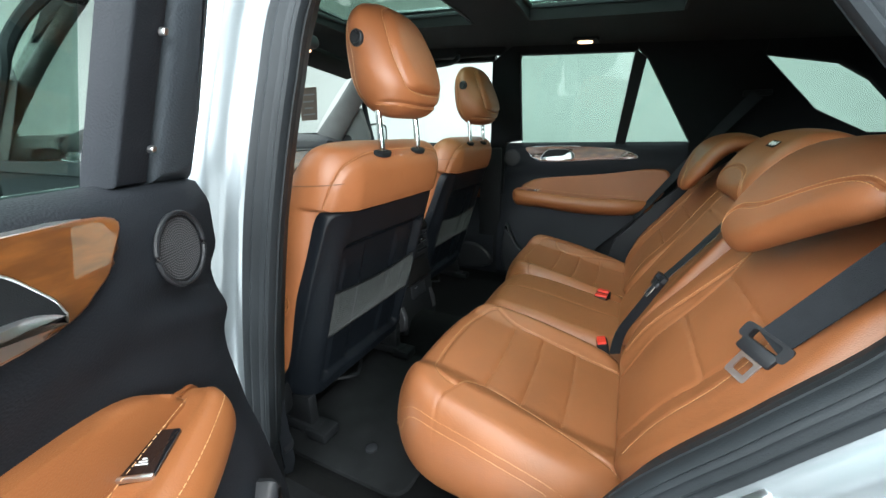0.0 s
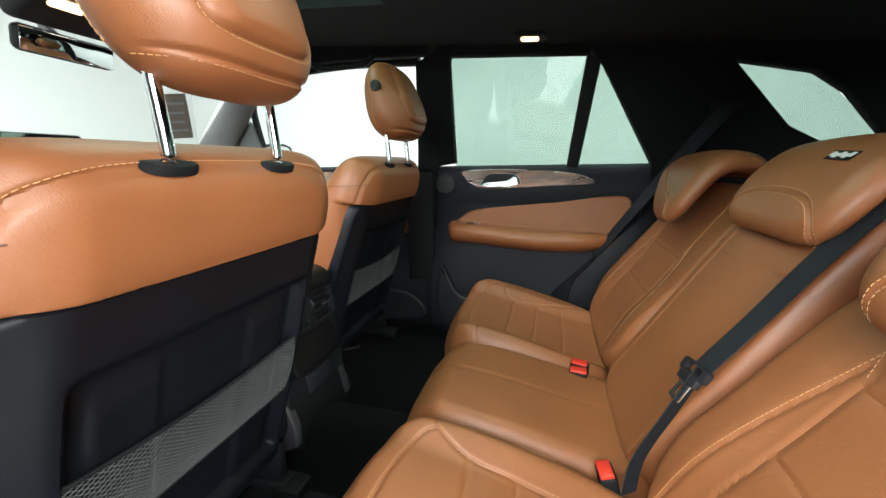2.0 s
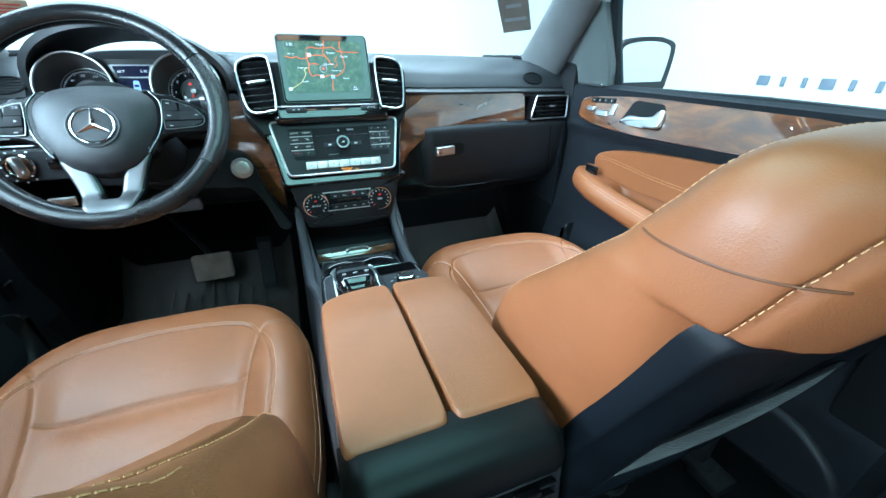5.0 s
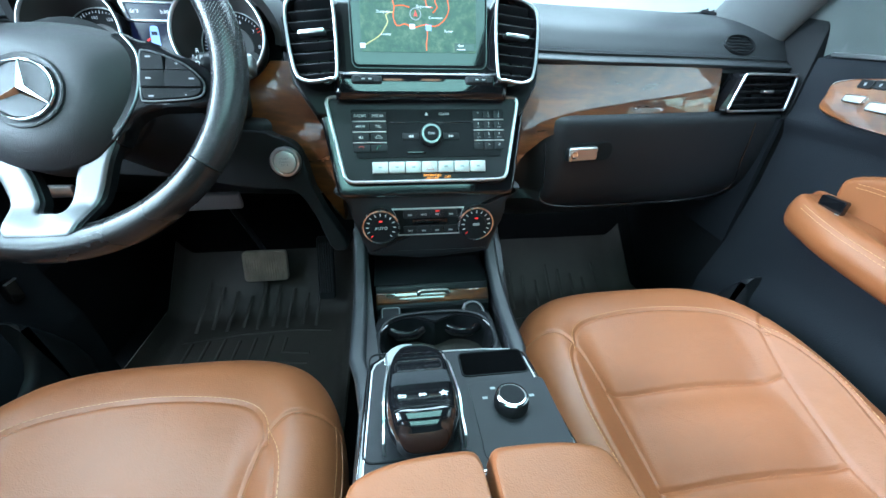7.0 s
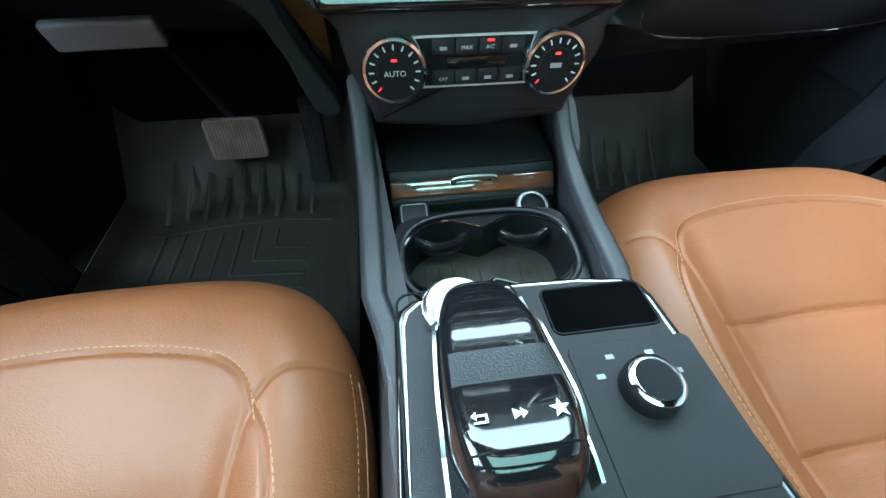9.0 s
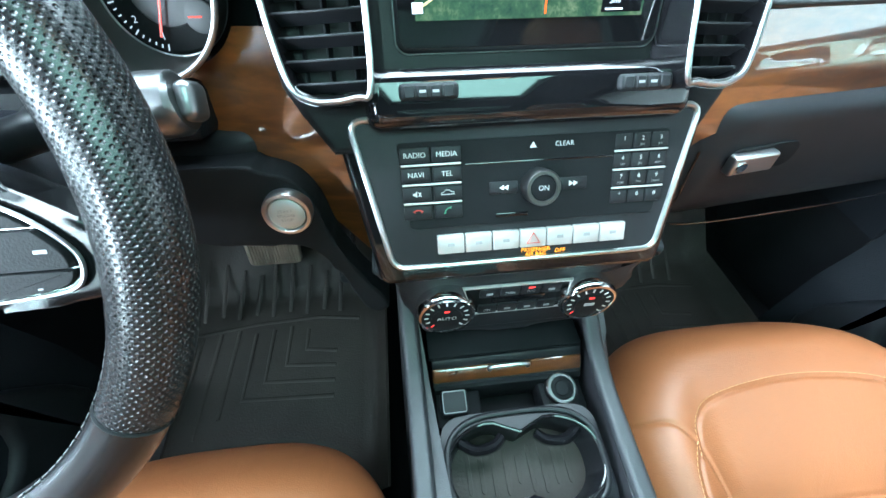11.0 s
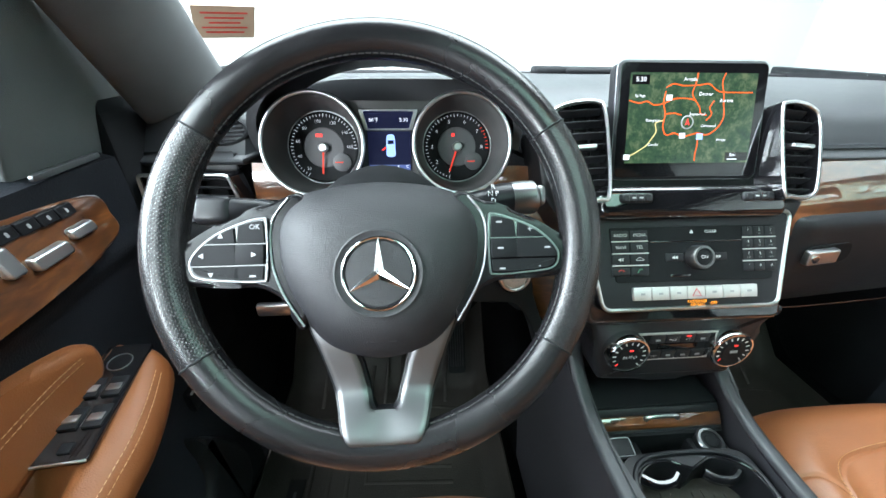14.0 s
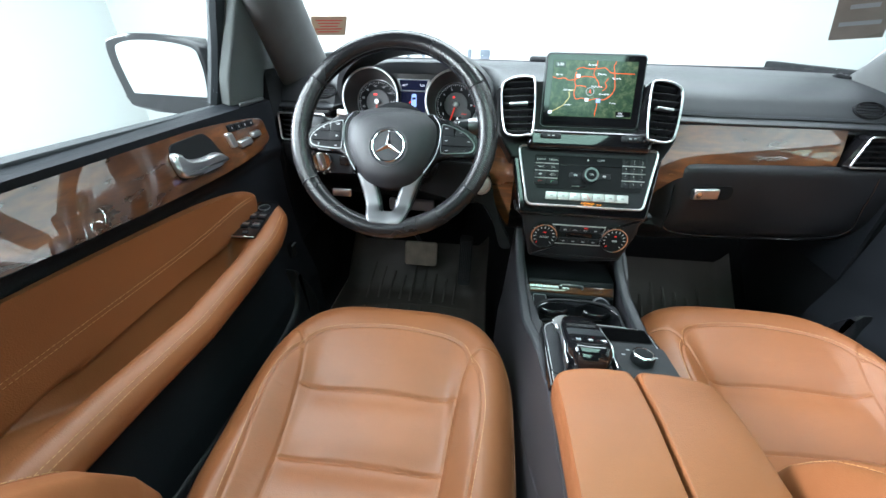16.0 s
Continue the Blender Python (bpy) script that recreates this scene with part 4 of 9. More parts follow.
    kn = lathe([(0.0165, 0), (0.0165, 0.006), (0.0145, 0.008), (0.012, 0.008), (0.0115, 0.0065), (0.0105, 0.0065), (0.010, 0.010), (0.002, 0.0105)], 28)
    add("release_button", mesh_of("release_button", *kn, PLASTIC, frame_of((-0.1265, 0.036, 0.962), (0.10, 1, 0), (0, 0, 1)) @ pose(0, 0, 0, 0, 180, 0)), hr, "round black headrest button")
    for x in (-0.082, 0.082):
        foot = min((back.at(x, y, 0, True) for y in np.linspace(0.325, 0.3359, 300)), key=lambda q: abs(q.y - 0.024))
        add("post", mesh_of("post", *tube(smooth_line([(x, 0.026, 0.705), (x, 0.024, 0.745), (x, 0.027, 0.80), (x, 0.032, 0.86)], 6), 0.0073, seg=14), CHROME), seat, "chrome headrest post")
        add("post_socket", mesh_of("post_socket", *lathe([(0.026, -0.008), (0.026, 0.0004), (0.024, 0.0022), (0.009, 0.0030), (0.009, 0.001)], 28), SOFTBLACK, pose(x, foot.y, foot.z, 20, 0, 0) @ Matrix.Diagonal((1.2, 0.62, 1, 1))), seat, "black oval post socket")
    cover = lathe([(0.052, 0), (0.052, 0.016), (0.046, 0.026), (0.030, 0.030), (0.004, 0.030)], 36)
    for x, turn in ((-0.262, -90), (0.262, 90)):
        add("recliner_cover", mesh_of("recliner_cover", *cover, SOFTBLACK, pose(x, 0.315, 0.175, 0, turn, 0)), seat, "round black recliner cover")
    # base and runners
    for x in (-0.215, 0.215):
        add("runner", mesh_of("runner", *geo(moved(rbox(0.045, 0.62, 0.03, 0.005), pose(x, 0.50, 0.0)), moved(rbox(0.03, 0.10, 0.10, 0.006), pose(x, 0.26, 0.05)), moved(rbox(0.03, 0.10, 0.10, 0.006), pose(x, 0.74, 0.05)),
                                              moved(rbox(0.06, 0.07, 0.03, 0.006), pose(x, 0.19, -0.005))), SOFTBLACK), seat, "black steel seat runner")
    add("seat_base", mesh_of("seat_base", *geo(moved(rbox(0.50, 0.52, 0.06, 0.02), pose(0, 0.56, 0.09)), moved(rbox(0.055, 0.24, 0.10, 0.025), pose(-0.268, 0.36, 0.115)), moved(rbox(0.055, 0.24, 0.10, 0.025), pose(0.268, 0.36, 0.115))), SOFTBLACK), seat)
    add("wiring", mesh_of("wiring", *tube(smooth_line([(0.1, 0.3, 0.06), (0.02, 0.24, 0.03), (-0.05, 0.22, 0.05), (-0.12, 0.30, 0.06)], 8), 0.006), SOFTBLACK), seat)
    return seat


SEAT_D = front_seat(pose(-0.405, 0, 0))
copy_thing(SEAT_D, pose(0.415, 0.112, 0))

# ---------- rear bench ----------
def rear_cushion(x0, sign):
    seat = thing("rear_bench_seat", "tan leather outer rear seat with stitched bolsters and a fixed headrest", "car seat", "rear seats")
    yc, b, a = -0.315, 0.275, 0.268

    def warp(x, y, h):
        Y = y + yc
        return x0 + sign * x, Y - 0.02 * (x / a) ** 2 * sstep(Y, -0.25, -0.05), h

    def top(x, y):
        Y = y + yc
        bol = 0.028 * sstep(np.abs(x - 0.030), 0.13, 0.20)
        roll = 0.014 * np.exp(-((Y + 0.12) / 0.06) ** 2)
        puff = sum(-0.0025 * np.exp(-((Y - q) / 0.028) ** 2) for q in (-0.252, -0.335, -0.425)) * (1 - sstep(np.abs(x - 0.03), 0.09, 0.15))
        return 0.158 + bol + roll + puff + 0.082 * sstep(Y, -0.58, -0.14) - 0.032 * sstep(Y, -0.10, -0.02)
    L = lambda pts: line2([(x, y - yc) for x, y in pts])
    inner = L([(0.165, -0.56), (0.172, -0.42), (0.175, -0.33), (0.180, -0.247), (0.206, -0.182)])
    outer = L([(-0.185, -0.54), (-0.150, -0.42), (-0.122, -0.33), (-0.112, -0.262), (-0.132, -0.225), (-0.176, -0.212)])
    arch = L([(-0.176, -0.212), (-0.166, -0.172), (-0.130, -0.142), (-0.05, -0.130), (0.08, -0.130), (0.160, -0.142), (0.192, -0.160), (0.206, -0.182)])
    outs = L([(-0.176, -0.212), (-0.225, -0.195), (-0.266, -0.195)])
    ins = L([(0.206, -0.182), (0.235, -0.168), (0.266, -0.178)])
    hs = [L([(-0.112 - 0.10 * max(-0.25 - q, 0), q), (0.03, q - 0.002), (0.176, q + 0.004)]) for q in (-0.252, -0.335, -0.425)]
    seams = [inner, outer, arch, outs, ins, *hs]
    pad = Pad(a, b, 4.0, top, lambda x, y: 0 * x + 0.02, 0.058, 2.1, seams, (), warp, (150, 150), 0.0032, 0.0035)
    c = add("seat", mesh_of("seat", *pad.mesh(), TAN), seat, "tan leather rear seat cushion")
    edge = L([(-0.258, -0.52), (-0.258, -0.30), (-0.250, -0.16), (-0.215, -0.075), (-0.12, -0.056), (0, -0.054), (0.12, -0.056), (0.215, -0.075), (0.250, -0.16), (0.258, -0.30), (0.258, -0.52)])
    for q, d in ((arch, 0.004), (inner, -0.004), (outer, 0.004), (edge, 0.003), (edge, -0.003)):
        add("stitching", mesh_of("stitching", *pad.stitches(offset_line(q, d)), THREAD), c)
    # backrest
    U, N, B0 = Vector((0, -0.511, 0.859)), Vector((0, 0.859, 0.511)), Vector((0, -0.535, 0.17))
    sc = 0.29

    def bw(x, y, h):
        s = y + sc
        w = 1 - 0.06 * sstep(s, 0.3, 0.6)
        out = x * sign * math.copysign(1, x0)
        w = w + 0.10 * np.exp(-((s - 0.25) / 0.16) ** 2) * sstep(out, 0.0, 0.26)
        return x0 + sign * x * w, B0.y + U.y * s + N.y * h, B0.z + U.z * s + N.z * h

    def bt(x, y):
        s = y + sc
        bol = 0.012 * sstep(np.abs(x), 0.12, 0.19) * (1 - sstep(s, 0.2, 0.5))
        return 0.010 + bol - 0.02 * sstep(s, 0.42, 0.6) + 0.012 * np.exp(-((s - 0.14) / 0.09) ** 2)
    M = lambda pts: line2([(x, y - sc) for x, y in pts])
    bi = M([(-0.105, 0.0), (-0.12, 0.12), (-0.125, 0.25), (-0.125, 0.36)])
    bo = M([(-0.175, 0.05), (-0.165, 0.25), (-0.135, 0.40)])
    ear = M([(-0.125, 0.37), (-0.14, 0.43), (-0.13, 0.50), (-0.105, 0.545)])
    bh = [M([(-0.123, q), (0, q), (0.123, q)]) for q in (0.23, 0.355)]
    bp = Pad(0.262, 0.315, 4.5, bt, lambda x, y: 0 * x - 0.13, 0.036, 2.2, [bi, mirror_line(bi), bo, mirror_line(bo), ear, mirror_line(ear), *bh], (), bw, (150, 160), 0.0035, 0.0030)
    bk = add("backrest", mesh_of("backrest", *bp.mesh(), TAN), seat, "tan leather rear backrest")
    for q, d in ((bo, 0.005), (mirror_line(bo), -0.005), (ear, 0.005), (mirror_line(ear), -0.005)):
        add("stitching", mesh_of("stitching", *bp.stitches(offset_line(q, d)), THREAD), bk)
    hook_headrest(seat, x0 + math.copysign(0.044, x0), 1, 0.178, B0, U, N, 0.405, tall=0.030, outward=math.copysign(1, x0))
    return seat


def hook_headrest(seat, x0, sign, a, B0, U, N, s0=0.425, out=0.0, outward=0, tall=0.0, label="tan leather rear headrest with double stitching"):
    """A padded hook: its front hangs before the backrest, its top runs back over it."""
    curve = smooth_line([(s0, 0.078, 0), (s0 + 0.06, 0.086, 0), (s0 + tall + 0.125, 0.082, 0), (s0 + tall + 0.178, 0.058, 0), (s0 + tall + 0.200, 0.010, 0), (s0 + tall + 0.192, -0.05, 0)], 10)
    cum = [0.0]
    for p, q in zip(curve[:-1], curve[1:]):
        cum.append(cum[-1] + (q - p).length)
    half = cum[-1] / 2
    cs, ch = [p.x for p in curve], [p.y - out for p in curve]

    def warp(x, y, t):
        rise = 0.34 * sstep(x * outward, -0.06, 0.17) if outward else 0 * x
        k = np.clip(2 * half - (half - y) * (1 - rise), 0, 2 * half)
        s, h = np.interp(k, cum, cs), np.interp(k, cum, ch)
        ds = np.interp(np.clip(k + 0.012, 0, 2 * half), cum, cs) - np.interp(np.clip(k - 0.012, 0, 2 * half), cum, cs)
        dh = np.interp(np.clip(k + 0.012, 0, 2 * half), cum, ch) - np.interp(np.clip(k - 0.012, 0, 2 * half), cum, ch)
        n = np.hypot(ds, dh) + 1e-9
        s, h = s - dh / n * t, h + ds / n * t
        s = s + 0.014 * (1 - (x / a) ** 2) - 0.006
        return x0 + sign * x, B0.y + U.y * s + N.y * h, B0.z + U.z * s + N.z * h
    e = a - 0.03
    twin = line2([(-e, -half + 0.012), (-e + 0.006, -half + 0.045), (-e + 0.045, -half + 0.068), (0, -half + 0.074), (e - 0.045, -half + 0.068), (e - 0.006, -half + 0.045), (e, -half + 0.012)], 8)
    if outward:
        turn = [(-a + 0.046, -half + 0.012), (-a + 0.052, -half + 0.045), (-a + 0.085, -half + 0.070), (0, -half + 0.080), (a * 0.5, -half + 0.082), (a - 0.012, -half + 0.080)]
        way = 1 if outward > 0 else -1
        twin = line2([(x * way, y) for x, y in turn][::way], 8)
    hp = Pad(a, half, 4.0, lambda x, y: 0.026 + 0 * x, lambda x, y: 0 * x - 0.024, 0.034, 2.0, [twin], (), warp, (110, 110), 0.003, 0.0045)
    hr = add("headrest", mesh_of("headrest", *hp.mesh(), TAN), seat, label)
    for q, d in ((twin, 0.006), (twin, -0.006)):
        add("stitching", mesh_of("stitching", *hp.stitches(offset_line(q, d)), THREAD), hr)
    return hp, hr


RX = 0.434
rear_cushion(-RX, 1)
rear_cushion(RX, -1)

# middle place
mid = thing("rear_middle_seat", "tan leather middle rear seat between the two outer seats", "car seat", "rear seats")
yc = -0.335
pad = Pad(0.185, 0.275, 5.0, lambda x, y: 0.242 - 0.04 * sstep(y, 0.167, 0.277) + 0.008 * np.cos(x * 8) - 0.062 * (1 - sstep(y, -0.25, 0.177)), lambda x, y: 0 * x + 0.02, 0.05, 2.1,
          [line2([(0, -0.27), (0, 0.27)])], (), lambda x, y, h: (x + 0.004, y + yc, h), (90, 100), 0.003, 0.0025)
add("seat", mesh_of("seat", *pad.mesh(), TAN), mid)
U, N, B0, sc = Vector((0, -0.511, 0.859)), Vector((0, 0.859, 0.511)), Vector((0, -0.535, 0.17)), 0.30
bp = Pad(0.177, 0.315, 7.0, lambda x, y: 0.027 - 0.008 * sstep(y, 0.1, 0.3) + 0.004 * np.cos(x * 9), lambda x, y: 0 * x - 0.12, 0.022, 2.1,
         [line2([(-0.172, 0.12), (0.172, 0.12)]), line2([(-0.135, -0.3), (-0.125, 0.3)]), line2([(0.135, -0.3), (0.125, 0.3)])], (),
         lambda x, y, h: (x, B0.y + U.y * (y + sc) + N.y * h, B0.z + U.z * (y + sc) + N.z * h), (110, 130), 0.0028, 0.0026)
add("backrest", mesh_of("backrest", *bp.mesh(), TAN), mid)
hp, hr = hook_headrest(mid, 0.004, 1, 0.160, B0, U, N, 0.468, 0.036, label="tan leather middle headrest with a small woven label")
# woven label on the middle headrest, its marks as bars
lb = frame_of(hp.at(-0.062, -0.010, 0.001), hp.at(-0.062, -0.010) - hp.at(-0.03, -0.010), hp.at(-0.062, 0.002) - hp.at(-0.062, -0.010))
tag = add("label", mesh_of("label", *moved(rbox(0.058, 0.020, 0.0012, 0.0004), ID4), SOFTBLACK, lb), hr, "small black woven label")
add("bars", mesh_of("bars", *geo(*[moved(rbox(0.009, 0.010, 0.0006, 0), pose(-0.021 + 0.0105 * i, 0.0015 * (-1) ** i, 0.0009)) for i in range(5)]), WHITEINK, lb), tag)

# ---------- doors ----------
def tilt_i(z):
    """How far outwards the door leans above its belt line."""
    return 0.34 * max(z - 0.72, 0) - 0.03


def door_map(m, y0):
    """Takes an outline's y, z and a height d above the panel to the door's place."""
    def go(vf, base=0.0, lean=False, tip=None, slope=0.0):
        out = []
        for y, z, d in vf[0]:
            if tip is not None:
                d *= min(1.0, max(0.12, 0.12 + (tip - y) / 0.20))
            i = base + d + (tilt_i(z) if lean else 0) - slope * (z - 0.66)
            out.append(tuple(m @ Vector((y0 - y, i, z))))
        return out, vf[1]
    return go


def rows_on(go, line, base, d0, tip=None):
    pts = [Vector(p) for p in go(([(y, z, d0) for y, z in line], []), base, False, tip)[0]]
    return stitch_row(pts)


ARM = [(-0.012, 0.024, 0), (0.004, 0.020, 0.1), (0.012, 0.004, 0.6), (0.020, 0.0, 1), (0.040, 0.0, 1), (0.052, 0.0, 0.55), (0.062, 0.001, 0.06), (0.078, 0.0, 0), (0.094, -0.008, 0), (0.104, -0.022, 0),
       (0.106, -0.036, 0), (0.100, -0.052, 0), (0.080, -0.068, 0), (0.040, -0.084, 0), (-0.012, -0.092, 0)]


def arm_shape(m, y0, ya, yb, top, cup_at, wide=1.0, back=False):
    """A leather shelf along a door from ya to its rounded front end yb, with a pull cup between two places."""
    prof = [(p.x, p.y, p.z) for p in smooth_line(ARM, 5)]

    def at(y, q):
        i, dz, c = q
        cup = 0.058 * min(1, max(0, (y - cup_at[0]) / 0.12)) * min(1, max(0, (cup_at[1] - y) / 0.05))
        f = max(0.0, (y - (yb - 0.154)) / 0.15)
        w = wide * (1 - 0.40 * f ** 1.6)
        end = 1.0 if y < yb - 0.034 else math.sqrt(max(0.0, 1 - ((y - yb + 0.034) / 0.034) ** 2))
        if back and y < ya + 0.20:
            end *= math.sqrt(max(0.0, 1 - ((ya + 0.20 - y) / 0.20) ** 2))
        ii = i * w * (0.12 + 0.88 * end) if i > 0 else i
        if i < 0.01 and dz > 0:
            dz *= 1 - min(1.0, f)
        zz = -0.034 + (dz + 0.034) * (0.25 + 0.75 * end)
        return tuple(m @ Vector((y0 - y, ii, top(y) + zz - cup * c)))
    ys = [ya + (yb - 0.034 - ya) * (1 - math.cos(math.pi * k / 140)) for k in range(70)] if back else [ya + (yb - 0.034 - ya) * k / 70 for k in range(70)]
    ys += [yb - 0.034 + 0.034 * math.sin(radians(90 * k / 9)) for k in range(10)]
    g = sheet(lambda u, v: at(ys[round(u * (len(ys) - 1))], prof[round(v * (len(prof) - 1))]), len(ys), len(prof), -0.004 * math.copysign(1, m.to_3x3().determinant()))
    return at, mesh_of("armrest", *g, TAN_DOOR, sharp=70)


def rear_door(name, label, m, window=False):
    y0, yf = 0.13, 0.152 if window else 0.132
    go = door_map(m, y0)
    door = thing(name, label, "car door", "rear doors", kind="structure")

    def rear(z):
        return lerp([-0.06, 0.10, 0.21, 0.36, 0.46, 0.60, 0.72], [-0.36, -0.36, -0.39, -0.54, -0.60, -0.70, -0.74], z)

    def panel(u, v):
        z = -0.06 + 0.785 * v
        y = yf + (rear(z) - yf) * u
        i = lerp([-0.06, 0.02, 0.20, 0.33, 0.38, 0.47, 0.60, 0.63, 0.69, 0.715, 0.725], [0.02, 0.055, 0.050, 0.025, 0.012, 0.0, 0.0, 0.014, 0.016, 0.004, -0.028], z)
        i -= 0.008 * math.exp(-((y - yf) / 0.03) ** 2)
        i += 0.012 * math.exp(-((z - (0.60 - 0.35 * max(y + 0.02, 0))) / 0.025) ** 2)
        return tuple(m @ Vector((y0 - y, i, z)))
    add("door_panel", mesh_of("door_panel", *sheet(panel, 60, 80, -0.03 * math.copysign(1, m.to_3x3().determinant())), DOORPAD, sharp=60), door, "dark grained plastic door panel")
    wood = line2([(-0.006, 0.701), (-0.024, 0.670), (-0.050, 0.650), (-0.119, 0.634), (-0.376, 0.646), (-0.50, 0.652), (-0.524, 0.660), (-0.488, 0.682), (-0.405, 0.698), (-0.24, 0.706), (-0.10, 0.706)], 5, True)
    w = add("wood_inlay", mesh_of("wood_inlay", *go(prism(wood, 0.010, 0.004, 3), 0.013, slope=0.20), WOOD), door, "lacquered burl wood inlay")
    add("inlay_edge", mesh_of("inlay_edge", *tube([Vector(p) for p in go(([(y, z, 0.015) for y, z in wood], []), 0.0, slope=0.20)[0]], 0.0028, True, 6), SATIN), w, "thin satin silver edge")
    pocket = line2([(-0.087, 0.651), (-0.096, 0.668), (-0.112, 0.686), (-0.135, 0.692), (-0.215, 0.690), (-0.243, 0.672), (-0.246, 0.652), (-0.215, 0.640), (-0.10, 0.641)], 5, True)
    h = add("handle_recess", mesh_of("handle_recess", *go(prism(pocket, 0.0015), 0.0228, slope=0.20), SOFTBLACK), door)
    lever = line2([(-0.092, 0.647), (-0.110, 0.655), (-0.15, 0.658), (-0.195, 0.664), (-0.220, 0.679), (-0.234, 0.674), (-0.241, 0.653), (-0.225, 0.643), (-0.15, 0.641), (-0.10, 0.642)], 5, True)
    add("recess_edge", mesh_of("recess_edge", *tube([Vector(p) for p in go(([(y, z, 0.0240) for y, z in pocket], []), 0.0, slope=0.20)[0]], 0.0011, True, 6), SATIN), h, "thin chrome edge")
    add("door_handle", mesh_of("door_handle", *go(prism(lever, 0.010, 0.006, 4), 0.0240, slope=0.20), SATIN), h, "satin silver door handle")
    ins = line2([(0.018, 0.476), (-0.005, 0.512), (-0.06, 0.540), (-0.18, 0.556), (-0.40, 0.578), (-0.64, 0.605), (-0.66, 0.52), (-0.59, 0.44), (-0.315, 0.44), (-0.064, 0.45)], 6, True)
    pd = add("door_insert", mesh_of("door_insert", *go(prism(ins, 0.020, 0.012, 4), 0.0), TAN_DOOR), door, "tan leather door insert")
    def arm_top(y):
        return lerp([-0.62, -0.50, -0.33, -0.20, -0.10, 0.06], [0.470, 0.464, 0.462, 0.470, 0.482, 0.488], y)

    arm_at, arm_mesh = arm_shape(m, y0, -0.62, 0.058, arm_top, (-0.42, -0.10), 0.80, True)
    ar = add("armrest", arm_mesh, door, "tan leather door armrest with a pull cup")
    line = [Vector(arm_at(-0.52 + 0.55 * q / 70, (0.093, -0.0065, 0))) + Vector((0, 0, 0.0010)) for q in range(71)]
    add("stitching", mesh_of("stitching", *stitch_row(line), THREAD), ar)
    top = line2([(0.0, 0.502), (-0.05, 0.498), (-0.20, 0.484), (-0.33, 0.476), (-0.54, 0.476)], 8)
    add("stitching", mesh_of("stitching", *rows_on(go, top, 0.0, 0.030), THREAD), pd)
    # window switch let into the flat top of the armrest
    o = Vector(m @ Vector((y0 + 0.056, 0.027, 0.4825)))
    pm = frame_of(o, Vector(m @ Vector((y0 + 0.006, 0.019, 0.4845))) - o, Vector(m @ Vector((y0 + 0.056, -0.013, 0.4855))) - o)
    if pm.col[2].z < 0:
        pm = pm @ pose(0, 0, 0, 180, 0, 0)
    sw = add("window_switch", mesh_of("window_switch", *prism(rrect(0.056, 0.033, 0.004, 3), 0.006, 0.002), GLOSS, pm), ar, "black window switch with a silver edge")
    add("switch_edge", mesh_of("switch_edge", *moved(rbox(0.004, 0.031, 0.006, 0.0015), pose(-0.027, 0, 0.0045)), SATIN, pm), sw)
    add("window_mark", mesh_of("window_mark", *geo(*[moved(rbox(0.0014, 0.010 - 0.003 * k, 0.0006, 0), pose(-0.014 + 0.003 * k, 0, 0.0062)) for k in range(3)]), WHITEINK, pm), sw)
    sm = [Vector(p) for p in go(([(0.066 + 0.040 * math.cos(a), 0.650 + 0.040 * math.sin(a), 0.012) for a in np.linspace(0, 2 * math.pi, 40)[:-1]], []), 0.006)[0]]
    sp = add("speaker", mesh_of("speaker", *geo(tube(sm, 0.0028, True, 8), go(prism([(0.066 + 0.037 * math.cos(a), 0.650 + 0.037 * math.sin(a)) for a in np.linspace(0, 2 * math.pi, 40)[:-1]], 0.004), 0.012)), PLASTIC), door, "round dark speaker grille")
    dots = []
    for k in range(1, 13):
        for j in range(6 * k):
            a = 2 * math.pi * j / (6 * k)
            y, z = 0.066 + 0.0028 * k * math.cos(a), 0.650 + 0.0028 * k * math.sin(a)
            dots.append(go(prism([(y + 0.0009 * math.cos(b), z + 0.0009 * math.sin(b)) for b in np.linspace(0, 2 * math.pi, 5)[:-1]], 0.0006), 0.016))
    add("grille_dots", mesh_of("grille_dots", *geo(*dots), DIMINK), sp, kind="stuff")
    add("door_pocket", mesh_of("door_pocket", *go(prism(line2([(0.08, 0.30), (0.0, 0.18), (-0.10, 0.16), (-0.33, 0.16), (-0.34, 0.02), (0.06, 0.02)], 6, True), 0.03, 0.014, 4), 0.040), PLASTIC), door, "black door pocket")
    if window:
        # upper frame with the blind's guide rail
        fr = [("sash", [(0.160, 0.715), (0.160, 0.80), (0.135, 1.06), (0.10, 1.10), (0.085, 1.08), (0.077, 0.715)], 0.040, 0.026, SASHG),
              ("guide_rail", [(0.074, 0.722), (0.082, 1.09), (0.044, 1.09), (0.030, 0.722)], 0.034, 0.004, DOORPAD),
              ("rear_sash", [(-0.50, 1.07), (-0.70, 0.74), (-0.74, 0.74), (-0.55, 1.08)], 0.04, 0.01, SEAL),
              ("top_sash", [(0.03, 1.075), (-0.50, 1.055), (-0.53, 1.09), (0.03, 1.115)], 0.04, 0.01, SEAL)]
        for nm, o, d, r, mt in fr:
            add(nm, mesh_of(nm, *go(prism(o, d, r, 4), -0.012, True), mt), door)
        for z in (0.757, 0.865):
            add("rail_screw", mesh_of("rail_screw", *go(prism([(0.068 + 0.0038 * math.cos(a), z + 0.0038 * math.sin(a)) for a in np.linspace(0, 2 * math.pi, 12)[:-1]], 0.006, 0.002), 0.024, True), SATIN), door)
        gl = go(prism([(0.02, 0.70), (0.0, 1.085), (-0.52, 1.07), (-0.72, 0.70)], 0.004), -0.012, True)
